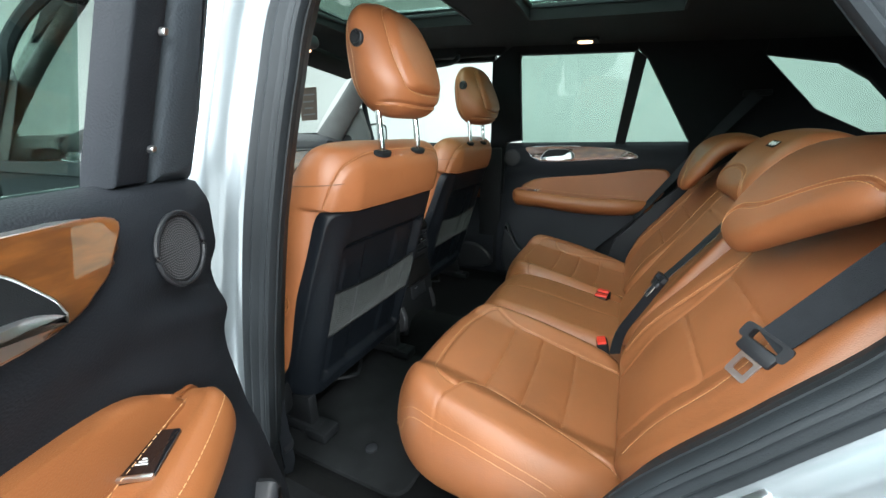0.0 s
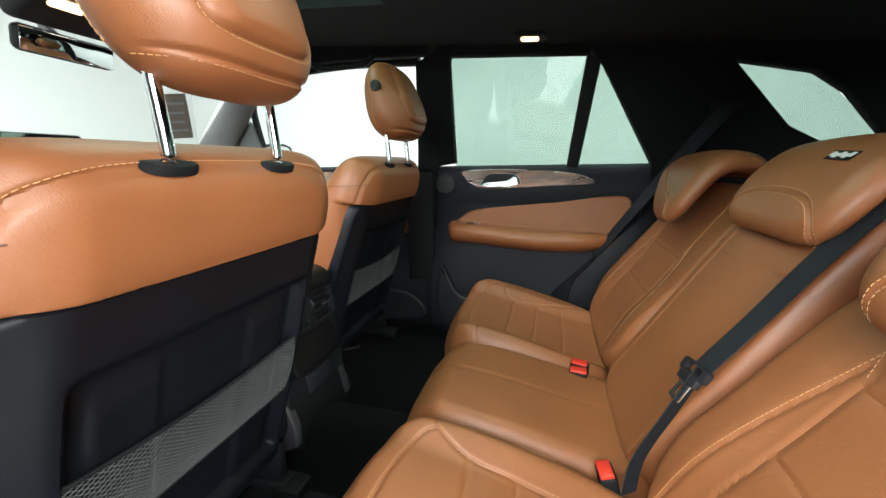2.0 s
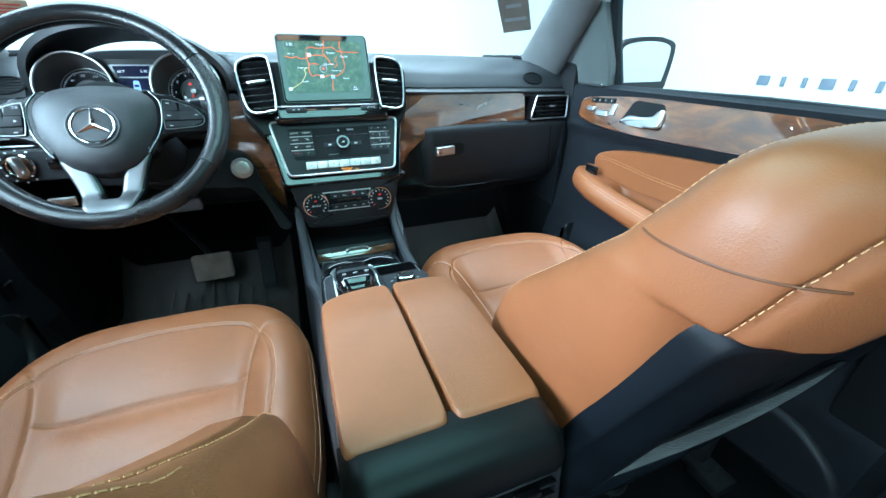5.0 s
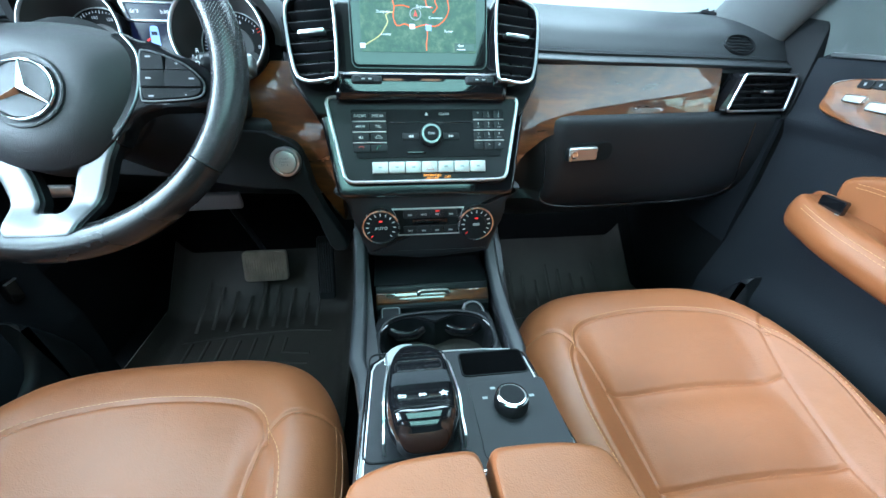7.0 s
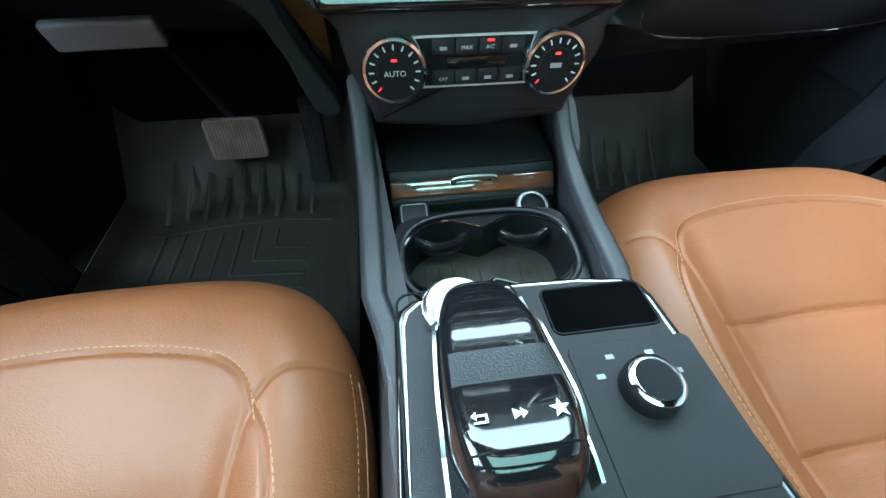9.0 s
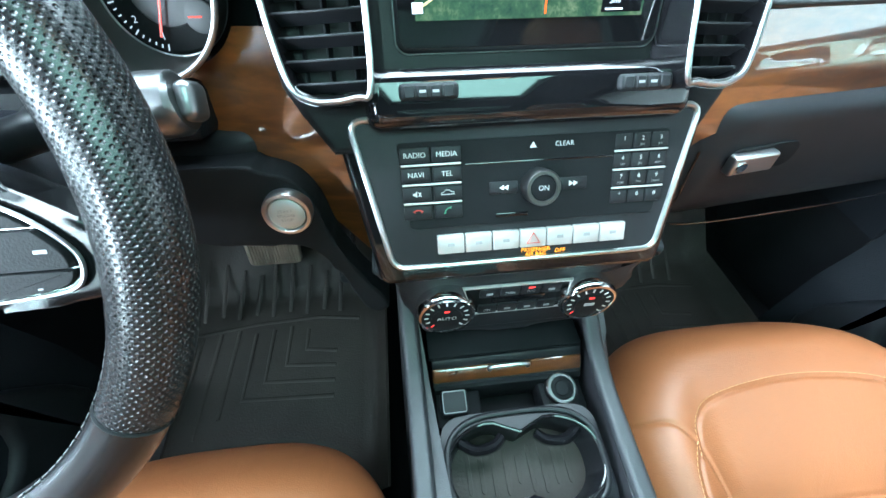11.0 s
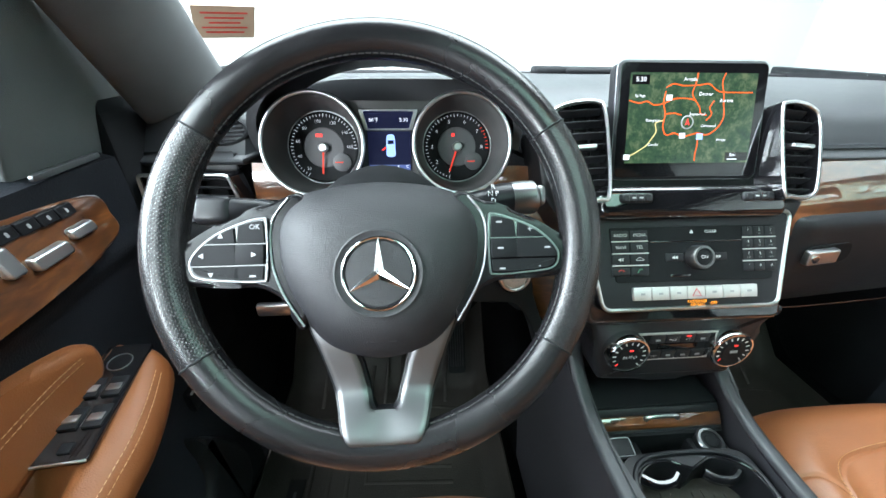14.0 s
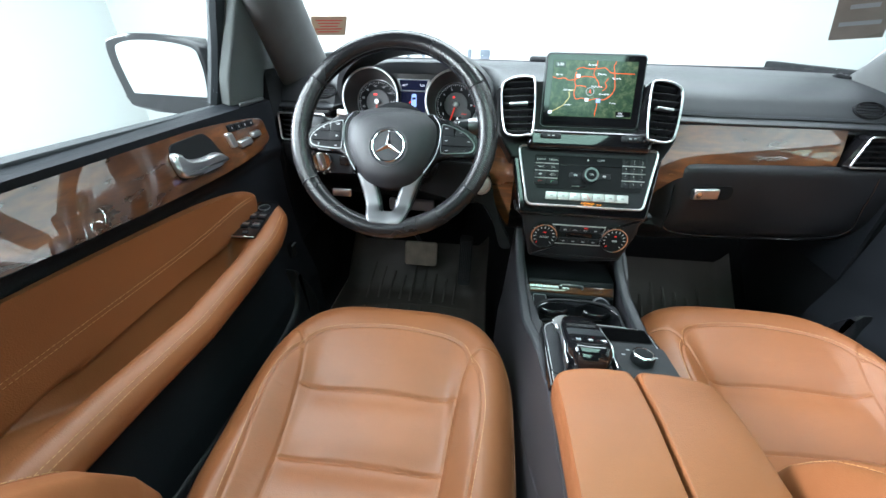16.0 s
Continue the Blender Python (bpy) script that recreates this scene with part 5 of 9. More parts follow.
        add("pane", mesh_of("pane", *gl, TINTED), door, "tinted door window").visible_shadow = False
        skin = go(prism([(0.13, -0.06), (0.13, 0.715), (-0.75, 0.715), (-0.62, 0.40), (-0.38, -0.06)], 0.01), -0.13)
        add("door_skin", mesh_of("door_skin", *skin, PAINT), door, "silver painted outer door skin")
        edge = go(prism([(0.150, -0.06), (0.156, -0.06), (0.156, 0.72), (0.150, 0.72)], 0.11), -0.125)
        add("door_edge", mesh_of("door_edge", *edge, PAINT), door)
    return door


right_m = frame_of((0.775, 0.13, 0), (0, -1, 0), (-1, 0, 0))
right_m[0][2], right_m[1][2], right_m[2][2] = 0, 0, 1
rear_door("door_1", "closed rear car door with tan leather armrest and burl inlay", right_m)
left_m = Matrix(((-0.878, 0.478, 0, -0.9444), (-0.478, -0.878, 0, -0.0046), (0, 0, 1, 0.004), (0, 0, 0, 1)))
rear_door("door_2", "open rear car door with tan leather armrest and burl inlay", left_m, True)


def front_door(name, label, m, driver):
    y0 = 1.14
    go = door_map(m, y0)
    door = thing(name, label, "car door", "front doors", kind="structure")

    def panel(u, v):
        z = -0.06 + 0.785 * v
        y = y0 + (0.16 - y0) * u
        i = lerp([-0.06, 0.02, 0.20, 0.30, 0.38, 0.47, 0.57, 0.60, 0.62, 0.69, 0.715, 0.725], [0.02, 0.055, 0.050, 0.02, 0.010, 0.0, 0.0, 0.014, 0.006, 0.006, 0.004, -0.028], z)
        i += 0.010 * math.exp(-((y - 1.14) / 0.04) ** 2)
        return tuple(m @ Vector((y0 - y, i, z)))
    add("door_panel", mesh_of("door_panel", *sheet(panel, 60, 80, -0.03 * math.copysign(1, m.to_3x3().determinant())), DOORPAD, sharp=60), door, "dark grained plastic door panel")
    wood = line2([(1.080, 0.682), (1.090, 0.655), (1.075, 0.628), (0.97, 0.614), (0.80, 0.612), (0.50, 0.625), (0.34, 0.648), (0.30, 0.668), (0.34, 0.692), (0.54, 0.707), (0.75, 0.707), (0.96, 0.697)], 6, True)
    w = add("wood_inlay", mesh_of("wood_inlay", *go(prism(wood, 0.010, 0.004, 3), 0.008, slope=0.30), WOOD), door, "lacquered burl wood inlay")
    add("inlay_edge", mesh_of("inlay_edge", *tube([Vector(p) for p in go(([(y, z, 0.012) for y, z in wood], []), 0.0, slope=0.30)[0]], 0.0022, True, 6), SATIN), w)
    pocket = rounded([(0.908, 0.634), (0.885, 0.695), (0.785, 0.693), (0.768, 0.632)], 0.016)
    h = add("handle_recess", mesh_of("handle_recess", *go(prism(pocket, 0.003, 0.001), 0.0175, slope=0.30), SOFTBLACK), door)
    lever = line2([(0.902, 0.640), (0.880, 0.656), (0.84, 0.657), (0.805, 0.664), (0.788, 0.680), (0.776, 0.676), (0.771, 0.655), (0.780, 0.637), (0.84, 0.634), (0.89, 0.634)], 5, True)
    add("door_handle", mesh_of("door_handle", *go(prism(lever, 0.012, 0.006, 4), 0.020, slope=0.30), SATIN), h, "satin silver door handle")
    # seat adjuster keys in the wood
    keys = [(0.945, 0.664, 0.018, 0.030), (0.985, 0.650, 0.046, 0.015), (1.035, 0.657, 0.034, 0.013)]
    for y, z, a, b in keys:
        add("seat_key", mesh_of("seat_key", *go(prism(rrect(a, b, 0.004, 3, y, z), 0.010, 0.003, 3), 0.0165, slope=0.30), SATIN), w, "small satin silver seat key")
    for k in range(4):
        mk = add("memory_key", mesh_of("memory_key", *go(prism(rrect(0.0225, 0.014, 0.002, 2, 0.965 + 0.0235 * k, 0.685 - 0.0012 * k), 0.006, 0.002), 0.0165, slope=0.30), CAPBLACK), w)
        add("symbol", mesh_of("symbol", *go(prism(rrect(0.003, 0.005, 0.001, 2, 0.965 + 0.0235 * k, 0.685 - 0.0012 * k), 0.0005), 0.0226, slope=0.30), GREYINK), mk)
    ins = line2([(0.985, 0.515), (0.94, 0.545), (0.80, 0.570), (0.57, 0.590), (0.30, 0.605), (0.20, 0.60), (0.20, 0.43), (0.45, 0.455), (0.70, 0.466), (0.94, 0.462)], 6, True)
    pd = add("door_insert", mesh_of("door_insert", *go(prism(ins, 0.022, 0.014, 4), 0.0), TAN_DOOR), door, "tan leather door insert")
    # armrest: a rounded shelf with a pull cup between it and the insert
    def arm_top(y):
        return lerp([0.16, 0.48, 0.64, 0.79, 0.90, 1.02], [0.452, 0.448, 0.440, 0.455, 0.470, 0.486], y)

    arm_at, arm_mesh = arm_shape(m, y0, 0.16 if driver else 0.36, 1.034, arm_top, (0.40, 0.865), 1.0, not driver)
    ar = add("armrest", arm_mesh, door, "tan leather door armrest with a pull cup")
    for k in (0.0, 1.0):
        line = [Vector(arm_at((0.18 if driver else 0.50) + (0.80 if driver else 0.48) * q / 90, (0.093 + 0.006 * k, -0.0065 - 0.0055 * k, 0))) + Vector((0, 0, 0.0010)) for q in range(91)]
        add("stitching", mesh_of("stitching", *stitch_row(line), THREAD), ar)
    top = line2([(0.955, 0.520), (0.90, 0.521), (0.764, 0.510), (0.65, 0.507), (0.45, 0.506), (0.24, 0.505)], 8)
    for k in (0.0, 0.007):
        add("stitching", mesh_of("stitching", *rows_on(go, [(y, z + k) for y, z in top], 0.0, 0.0225), THREAD), pd)
    if driver:
        # the switch plate lies flat in the front end of the shelf
        o = Vector(m @ Vector((y0 - 0.938, 0.036, arm_top(0.938) + 0.0040)))
        sm = frame_of(o, Vector(m @ Vector((y0 - 1.018, 0.026, arm_top(1.018) + 0.0005))) - o, Vector(m @ Vector((y0 - 0.938, -0.04, arm_top(0.938) + 0.0075))) - o)
        if sm.col[2].z < 0:
            sm = sm @ pose(0, 0, 0, 180, 0, 0)
        sp = add("switch_plate", mesh_of("switch_plate", *prism(rrect(0.160, 0.052, 0.004, 4), 0.005, 0.0015), GLOSS, sm @ pose(0, 0, -0.0015)), ar, "black window switch plate")
        add("mirror_dial", mesh_of("mirror_dial", *lathe([(0.0125, 0.003), (0.0125, 0.0045), (0.011, 0.0052), (0.001, 0.0050)], 28), CAPBLACK, sm @ pose(0.050, 0, 0)), sp)
        add("dial_ring", mesh_of("dial_ring", *tube([(0.0135 * math.cos(a), 0.0135 * math.sin(a), 0.0044) for a in np.linspace(0, 2 * math.pi, 30)[:-1]], 0.0008, True, 6), SATIN, sm @ pose(0.050, 0, 0)), sp, "thin silver ring")
        for i in range(2):
            for j in range(2):
                kk = add("window_switch", mesh_of("window_switch", *moved(rbox(0.030, 0.020, 0.004, 0.0015), pose(0.012 - 0.040 * i, -0.012 + 0.024 * j, 0.0040, 0, 5, 0)), PLASTIC, sm), sp)
                add("switch_edge", mesh_of("switch_edge", *moved(rbox(0.011, 0.015, 0.003, 0.0012), pose(0.010 - 0.040 * i, -0.012 + 0.024 * j, 0.0056, 0, 10, 0)), SATIN, sm), kk, "worn silver finger plate")
        add("plate_edge", mesh_of("plate_edge", *moved(rbox(0.003, 0.050, 0.004, 0.001, 1), pose(-0.0795, 0, 0.0022)), SATIN, sm), sp, "silver edge")
        add("lock_key", mesh_of("lock_key", *moved(rbox(0.012, 0.012, 0.003, 0.001), pose(-0.064, 0.0, 0.0045)), PLASTIC, sm), sp)
        bk = add("boot_switch", mesh_of("boot_switch", *go(prism(rrect(0.026, 0.044, 0.004, 3, 1.075, 0.31), 0.012, 0.003), 0.020), GLOSS), door, "small black tailgate switch")
        add("switch_edge", mesh_of("switch_edge", *go(prism(rrect(0.024, 0.003, 0.001, 2, 1.075, 0.331), 0.003), 0.032), SATIN), bk)
    else:
        sw = add("window_switch", mesh_of("window_switch", *go(prism(rrect(0.045, 0.026, 0.004, 3, 0.955, 0.487), 0.010, 0.003), 0.045), GLOSS), ar, "black window switch")
        add("switch_edge", mesh_of("switch_edge", *go(prism(rrect(0.043, 0.003, 0.001, 2, 0.955, 0.475), 0.003), 0.055), SATIN), sw)
    add("door_pocket", mesh_of("door_pocket", *go(prism(line2([(1.02, 0.28), (0.95, 0.16), (0.55, 0.14), (0.25, 0.16), (0.22, 0.02), (1.05, 0.02)], 6, True), 0.035, 0.016, 4), 0.030), PLASTIC), door, "black door pocket")
    # corner cover at the mirror, and the belt seal
    sail = [(1.02, 0.715), (1.01, 0.78), (1.02, 0.93), (1.06, 0.965), (1.14, 0.88), (1.24, 0.77), (1.24, 0.69), (1.12, 0.69)]
    add("mirror_cover", mesh_of("mirror_cover", *go(prism(sail, 0.03, 0.008, 3), -0.012, True), PILLAR), door, "dark grey woven corner cover")
    add("cover_strip", mesh_of("cover_strip", *go(prism(rrect(0.10, 0.008, 0.003, 3, 1.075, 0.722), 0.005, 0.002), 0.004), SPOKE), door)
    belt = [(0.16, 0.700), (0.16, 0.722), (0.60, 0.728), (1.03, 0.722), (1.03, 0.700)]
    add("belt_seal", mesh_of("belt_seal", *go(prism(belt, 0.03, 0.008, 3), -0.050), SEAL), door, "black window seal")
    frame_o = tube([Vector(p) for p in go(([(y, z, 0.0) for y, z in line2([(1.02, 0.725), (1.015, 0.90), (0.98, 1.03), (0.80, 1.11), (0.50, 1.135), (0.15, 1.125)], 6)], []), -0.02, True)[0]], 0.016, False, 8)
    add("window_frame", mesh_of("window_frame", *frame_o, SEAL), door)
    return door


fr_m = frame_of((0.795, 1.14, 0), (0, -1, 0), (-1, 0, 0))
fr_m[0][2], fr_m[1][2], fr_m[2][2] = 0, 0, 1
front_door("door_3", "closed passenger door with burl inlay and tan leather armrest", fr_m, False)
fl_m = Matrix(((0, 1, 0, -0.795), (-1, 0, 0, 1.14), (0, 0, 1, 0), (0, 0, 0, 1)))
front_door("door_4", "closed driver's door with burl inlay and tan leather armrest", fl_m, True)


def wing_mirror(sign):
    t = thing("wing_mirror", "black wing mirror outside the front door window", "wing mirror", "wing mirrors")
    o = line2([(-0.140, 0.045), (-0.120, 0.078), (0.0, 0.092), (0.110, 0.085), (0.145, 0.055), (0.135, -0.055), (0.105, -0.082), (-0.06, -0.088), (-0.115, -0.078), (-0.135, -0.02)], 6, True)
    M = frame_of((sign * 1.035, 1.135, 0.766), (sign, 0.12, 0), (0, 0, 1))
    if M.col[2].y > 0:
        M = M @ Matrix.Diagonal((1, 1, -1, 1))
    add("housing", mesh_of("housing", *geo(prism([(x, y) for x, y in o], 0.02, 0.008, 3), moved(prism([(x * 0.93, y * 0.93) for x, y in o], 0.09, 0.04, 5), Matrix.Diagonal((1, 1, -1, 1)))), CAPBLACK, M), t, "black mirror housing")
    add("mirror_glass", mesh_of("mirror_glass", *prism([(x * 0.84 - 0.012, y * 0.86) for x, y in o], 0.0215), MIRROR, M @ pose(0, 0, 0, 2, -8 * sign * 0, 0)), t, "mirror glass")
    add("arm", mesh_of("arm", *moved(rbox(0.12, 0.06, 0.05, 0.02), pose(sign * 0.87, 1.15, 0.72)), GLOSS), t)
    return t


wing_mirror(1)
wing_mirror(-1)

# ---------- dashboard ----------
dash = thing("dashboard", "charcoal leather dashboard with burl wood trim and black panels", "dashboard")


def front_y(x):
    return 1.085 + 0.10 * abs(x)


def dash_section(pts):
    """A surface along the car's width from a section of (setback, z); smoothed between its points."""
    line = smooth_line([(a, b, 0) for a, b in pts], 5)

    def fn(u, v):
        k = v * (len(line) - 1)
        i = min(int(k), len(line) - 2)
        p = line[i].lerp(line[i + 1], k - i)
        return p
    return fn, len(line)


upper, nl = dash_section([(0.58, 0.775), (0.42, 0.796), (0.28, 0.800), (0.16, 0.790), (0.085, 0.765), (0.055, 0.735), (0.040, 0.714), (0.024, 0.705), (0.034, 0.697)])


def upper_at(u, v):
    x = -0.79 + 1.58 * u
    p = upper(u, v)
    w = 1 - 0.10 * (abs(x) / 0.79) ** 3 * (1 if p.x > 0.2 else 0)
    hump = 0.0
    if x < 0:
        hump = 0.020 * math.exp(-((x + 0.41) / 0.17) ** 4) * math.exp(-((p.x - 0.13) / 0.10) ** 2)
    if 0 < p.x < 0.155:
        f = min(max((0.215 - abs(x + 0.4125)) / 0.035, 0), 1)
        f = f * f * (3 - 2 * f)
        w += max(0.155 / p.x - w, 0) * f
    mid = 0.010 * math.exp(-(x / 0.25) ** 4) * math.exp(-((p.x - 0.13) / 0.12) ** 2)
    return x, front_y(x) + p.x * w, p.y + hump + mid - 0.012 * (abs(x) / 0.79) ** 2


add("upper_pad", mesh_of("upper_pad", *sheet(upper_at, 80, nl, -0.02), DASHPAD, sharp=60), dash, "charcoal grained upper dash pad")
seamline = [Vector(upper_at(u, 0.70)) + Vector((0, -0.0006, 0.0006)) for u in np.linspace(0.62, 0.97, 60)]
add("stitching", mesh_of("stitching", *stitch_row(seamline), THREAD_DARK), dash)


def strip(x0, x1, top, bot, n=40, m=14, out=0.0, bulge=0.0032, lean=0.030):
    def fn(u, v):
        x = x0 + (x1 - x0) * u
        zt, zb = top(x), bot(x)
        z = zb + (zt - zb) * v
        return x, front_y(x) + 0.002 - out - bulge * math.sin(math.pi * v) + lean * max(0.0, (z - 0.57) / 0.127), z
    return sheet(fn, n, m, 0.02)


def bot_r(x):
    return lerp([0.15, 0.17, 0.20, 0.24, 0.30, 0.45, 0.63], [0.485, 0.50, 0.545, 0.575, 0.590, 0.600, 0.606], abs(x))


add("wood_trim", mesh_of("wood_trim", *strip(0.155, 0.615, lambda x: 0.697, bot_r), WOOD), dash, "lacquered burl wood trim strip")
def below_ring(x, mid):
    """The wood's upper edge, cut out round a gauge."""
    d = abs(x - mid)
    return min(0.697, 0.733 - 0.954 * math.sqrt(0.0735 ** 2 - d * d)) if d < 0.0735 else 0.697


add("wood_trim", mesh_of("wood_trim", *strip(-0.305, -0.150, lambda x: below_ring(x, -0.3085), lambda x: lerp([0.15, 0.17, 0.20, 0.24, 0.30], [0.42, 0.45, 0.50, 0.55, 0.58], abs(x)), 48), WOOD), dash, "lacquered burl wood trim beside the wheel")
add("wood_trim", mesh_of("wood_trim", *strip(-0.62, -0.52, lambda x: below_ring(x, -0.5115) - 0.003, lambda x: 0.640, 40), WOOD), dash, "lacquered burl wood trim")

lower, nl2 = dash_section([(0.006, 0.612), (-0.010, 0.600), (-0.012, 0.56), (-0.008, 0.50), (0.010, 0.44), (0.06, 0.385), (0.16, 0.34), (0.40, 0.31)])


def lower_at(u, v):
    x = -0.78 + 1.56 * u
    p = lower(u, v)
    back = 0.045 * float(1 - np.clip((abs(x) - 0.22) / 0.05, 0, 1)) * (1 if p.y > 0.45 else 0.4)
    if x < -0.17:
        t = min(max((0.565 - p.y) / 0.12, 0), 1) * min((-0.17 - x) / 0.06, 1)
        back += 0.17 * t * t * (3 - 2 * t)
    return x, front_y(x) + p.x + 0.004 + back, p.y


add("lower_panel", mesh_of("lower_panel", *sheet(lower_at, 80, nl2, -0.02), PLASTIC, sharp=60), dash, "black lower dash panel")
# glovebox lid line and latch
lid = [Vector((x, front_y(x) - 0.0085, z)) for x, z in line2([(0.235, 0.565), (0.245, 0.50), (0.26, 0.44), (0.45, 0.425), (0.70, 0.435), (0.72, 0.52), (0.715, 0.59)], 6)]
add("glovebox_joint", mesh_of("glovebox_joint", *tube(lid, 0.0016, False, 6), GLOSS), dash)
gm = frame_of((0.312, front_y(0.312) - 0.0095, 0.545), (1, 0.10, 0.03), (0, 0.05, 1))
latch = add("glovebox_recess", mesh_of("glovebox_recess", *prism(rrect(0.098, 0.036, 0.015, 5, 0.020, 0), 0.003, 0.001), SOFTBLACK, gm), dash)
add("glovebox_handle", mesh_of("glovebox_handle", *moved(prism(rrect(0.062, 0.026, 0.004, 3), 0.012, 0.004, 3), pose(0, 0, 0.002)), SATIN, gm), latch, "satin silver glovebox handle")
add("key_slot", mesh_of("key_slot", *lathe([(0.007, 0.012), (0.007, 0.016), (0.003, 0.0165)], 18), CHROME, gm @ pose(-0.020, 0, 0)), latch)


def slat_vent(name, outline, m, slats, parent, label, silver=0.0035, depth=0.035, vertical=False, rim=SATIN, tilt=24):
    """An air outlet: dark throat, ring and slats."""
    v = thing(name, label, "air vent") if parent is None else add(name, mesh_of(name, *moved(plate_ring(outline, 1.0, 0.90, depth), pose(0, 0, -depth + 0.002)), GLOSS, m), parent, label)
    add("throat", mesh_of("throat", *moved(prism([(x * 0.98, y * 0.98) for x, y in outline], 0.004), pose(0, 0, -depth)), SOFTBLACK, m), v)
    add("vent_ring", mesh_of("vent_ring", *tube([(x * 0.955, y * 0.955, 0.003) for x, y in outline], silver, True, 8), rim, m), v, "satin silver vent ring")
    ys = [p[1] for p in outline]
    lo, hi = min(ys), max(ys)
    for k in range(slats):
        y = lo + (hi - lo) * (k + 0.9) / (slats + 0.8)
        xs = cross_x([(a * 0.93, b * 0.93) for a, b in outline], y)
        if xs and xs[1] - xs[0] > 0.01:
            add("slat", mesh_of("slat", *moved(rbox(xs[1] - xs[0], 0.014, 0.0022, 0.0008, 1), pose((xs[0] + xs[1]) / 2, y, -0.010, 0, 0, 0) @ pose(0, 0, 0, 90 - tilt, 0, 0)), PLASTIC, m), v)
    for k in range(3):
        x0, x1 = min(p[0] for p in outline), max(p[0] for p in outline)
        x = x0 + (x1 - x0) * (k + 1) / 4
        add("vane", mesh_of("vane", *moved(rbox(0.002, (hi - lo) * 0.86, 0.012, 0.0006, 1), pose(x, (lo + hi) / 2, -0.024)), SOFTBLACK, m), v)
    return v


def cross_x(outline, y):
    xs = []
    for (ax, ay), (bx, by) in zip(outline, outline[1:] + outline[:1]):
        if (ay - y) * (by - y) < 0:
            xs.append(ax + (bx - ax) * (y - ay) / (by - ay))
    return (min(xs), max(xs)) if len(xs) >= 2 else None


def plate_ring(outline, outer, inner, depth):
    """A walled ring between an outline grown by outer and by inner."""
    k = len(outline)
    loops = [(outer, 0.0), (outer, depth), (inner, depth), (inner, 0.0)]
    verts = [(x * s, y * s, z) for s, z in loops for x, y in outline]
    faces = []
    for r in range(4):
        for i in range(k):
            j = (i + 1) % k
            q = (r + 1) % 4
            faces.append((r * k + i, r * k + j, q * k + j, q * k + i))
    return verts, faces


# ---------- centre stack ----------
stack = thing("centre_stack", "black centre stack with silver framed vents, keys and climate dials", "centre console")
VM = frame_of((0, 1.072, 0.728), (1, 0, 0), (0, 0.50, 0.866))
LV = line2([(-0.048, 0.036), (-0.030, 0.062), (0.024, 0.066), (0.040, 0.045), (0.042, -0.060), (0.026, -0.072), (-0.016, -0.072), (-0.036, -0.050)], 6, True)
for s in (-1, 1):
    o = [(x * -s, y) for x, y in LV][:: (-s)]
    o = [(x * 0.86, y * 0.97) for x, y in o]
    m = VM @ pose(-0.160 if s < 0 else 0.148, 0.009, 0.002, 0, 11 * s, 0)
    v = slat_vent("centre_vent", o, m, 8, stack, "black slatted vent in a satin silver ring", 0.0023)
    add("vent_tab", mesh_of("vent_tab", *moved(rbox(0.040, 0.006, 0.012, 0.002), pose(0, 0.002, 0.002)), SATIN, m), v, "silver vent tab")
# gloss body behind the vents and under the screen
add("stack_body", mesh_of("stack_body", *geo(moved(prism([(-0.213, 0.05), (-0.19, 0.078), (0.185, 0.078), (0.203, 0.05), (0.192, -0.045), (0.180, -0.068), (0.160, -0.100), (-0.166, -0.100), (-0.186, -0.068), (-0.200, -0.045)], 0.06, 0.006, 2), pose(0, 0, -0.085)),
                                             moved(rbox(0.22, 0.16, 0.05, 0.015), pose(0, -0.005, -0.066))), ENDCAP, VM), stack, "piano black vent surround")
led = add("screen_ledge", mesh_of("screen_ledge", *moved(rbox(0.270, 0.046, 0.028, 0.013, 5), pose(0.0, -0.060, -0.014)), GLOSS, VM), stack)
for x in (-0.085, 0.088):
    rk = add("thumb_wheel", mesh_of("thumb_wheel", *moved(rbox(0.046, 0.013, 0.010, 0.004, 3), pose(x, -0.055, -0.0015)), PLASTIC, VM), led, "small ribbed thumb wheel")
    for k in range(4):
        add("rib", mesh_of("rib", *moved(rbox(0.008, 0.009, 0.002, 0.0008, 1), pose(x - 0.0150 + 0.010 * k, -0.055, 0.0035)), PLASTIC, VM), rk)
    for k in (-1, 1):
        add("mark", mesh_of("mark", *moved(rbox(0.0050, 0.0020, 0.0004, 0), pose(x + 0.005 * k, -0.055, 0.0047)), GREYINK, VM), rk)
# gloss plate round the key panel
PM = frame_of((0, 1.02, 0.597), (1, 0, 0), (0, 0.066, 0.112))


def trapez(tw, bw, h, r, cy=0.0):
    c = [(-tw, h), (tw, h), (bw, -h), (-bw, -h)]
    out = []
    for i in range(4):
        p, a, b = Vector(c[i]), Vector(c[i - 1]), Vector(c[(i + 1) % 4])
        p0, p1 = p + (a - p).normalized() * r, p + (b - p).normalized() * r
        for k in range(6):
            t = k / 5
            q = p0 * (1 - t) ** 2 + p * 2 * t * (1 - t) + p1 * t * t
            out.append((q.x, q.y + cy))
    return out


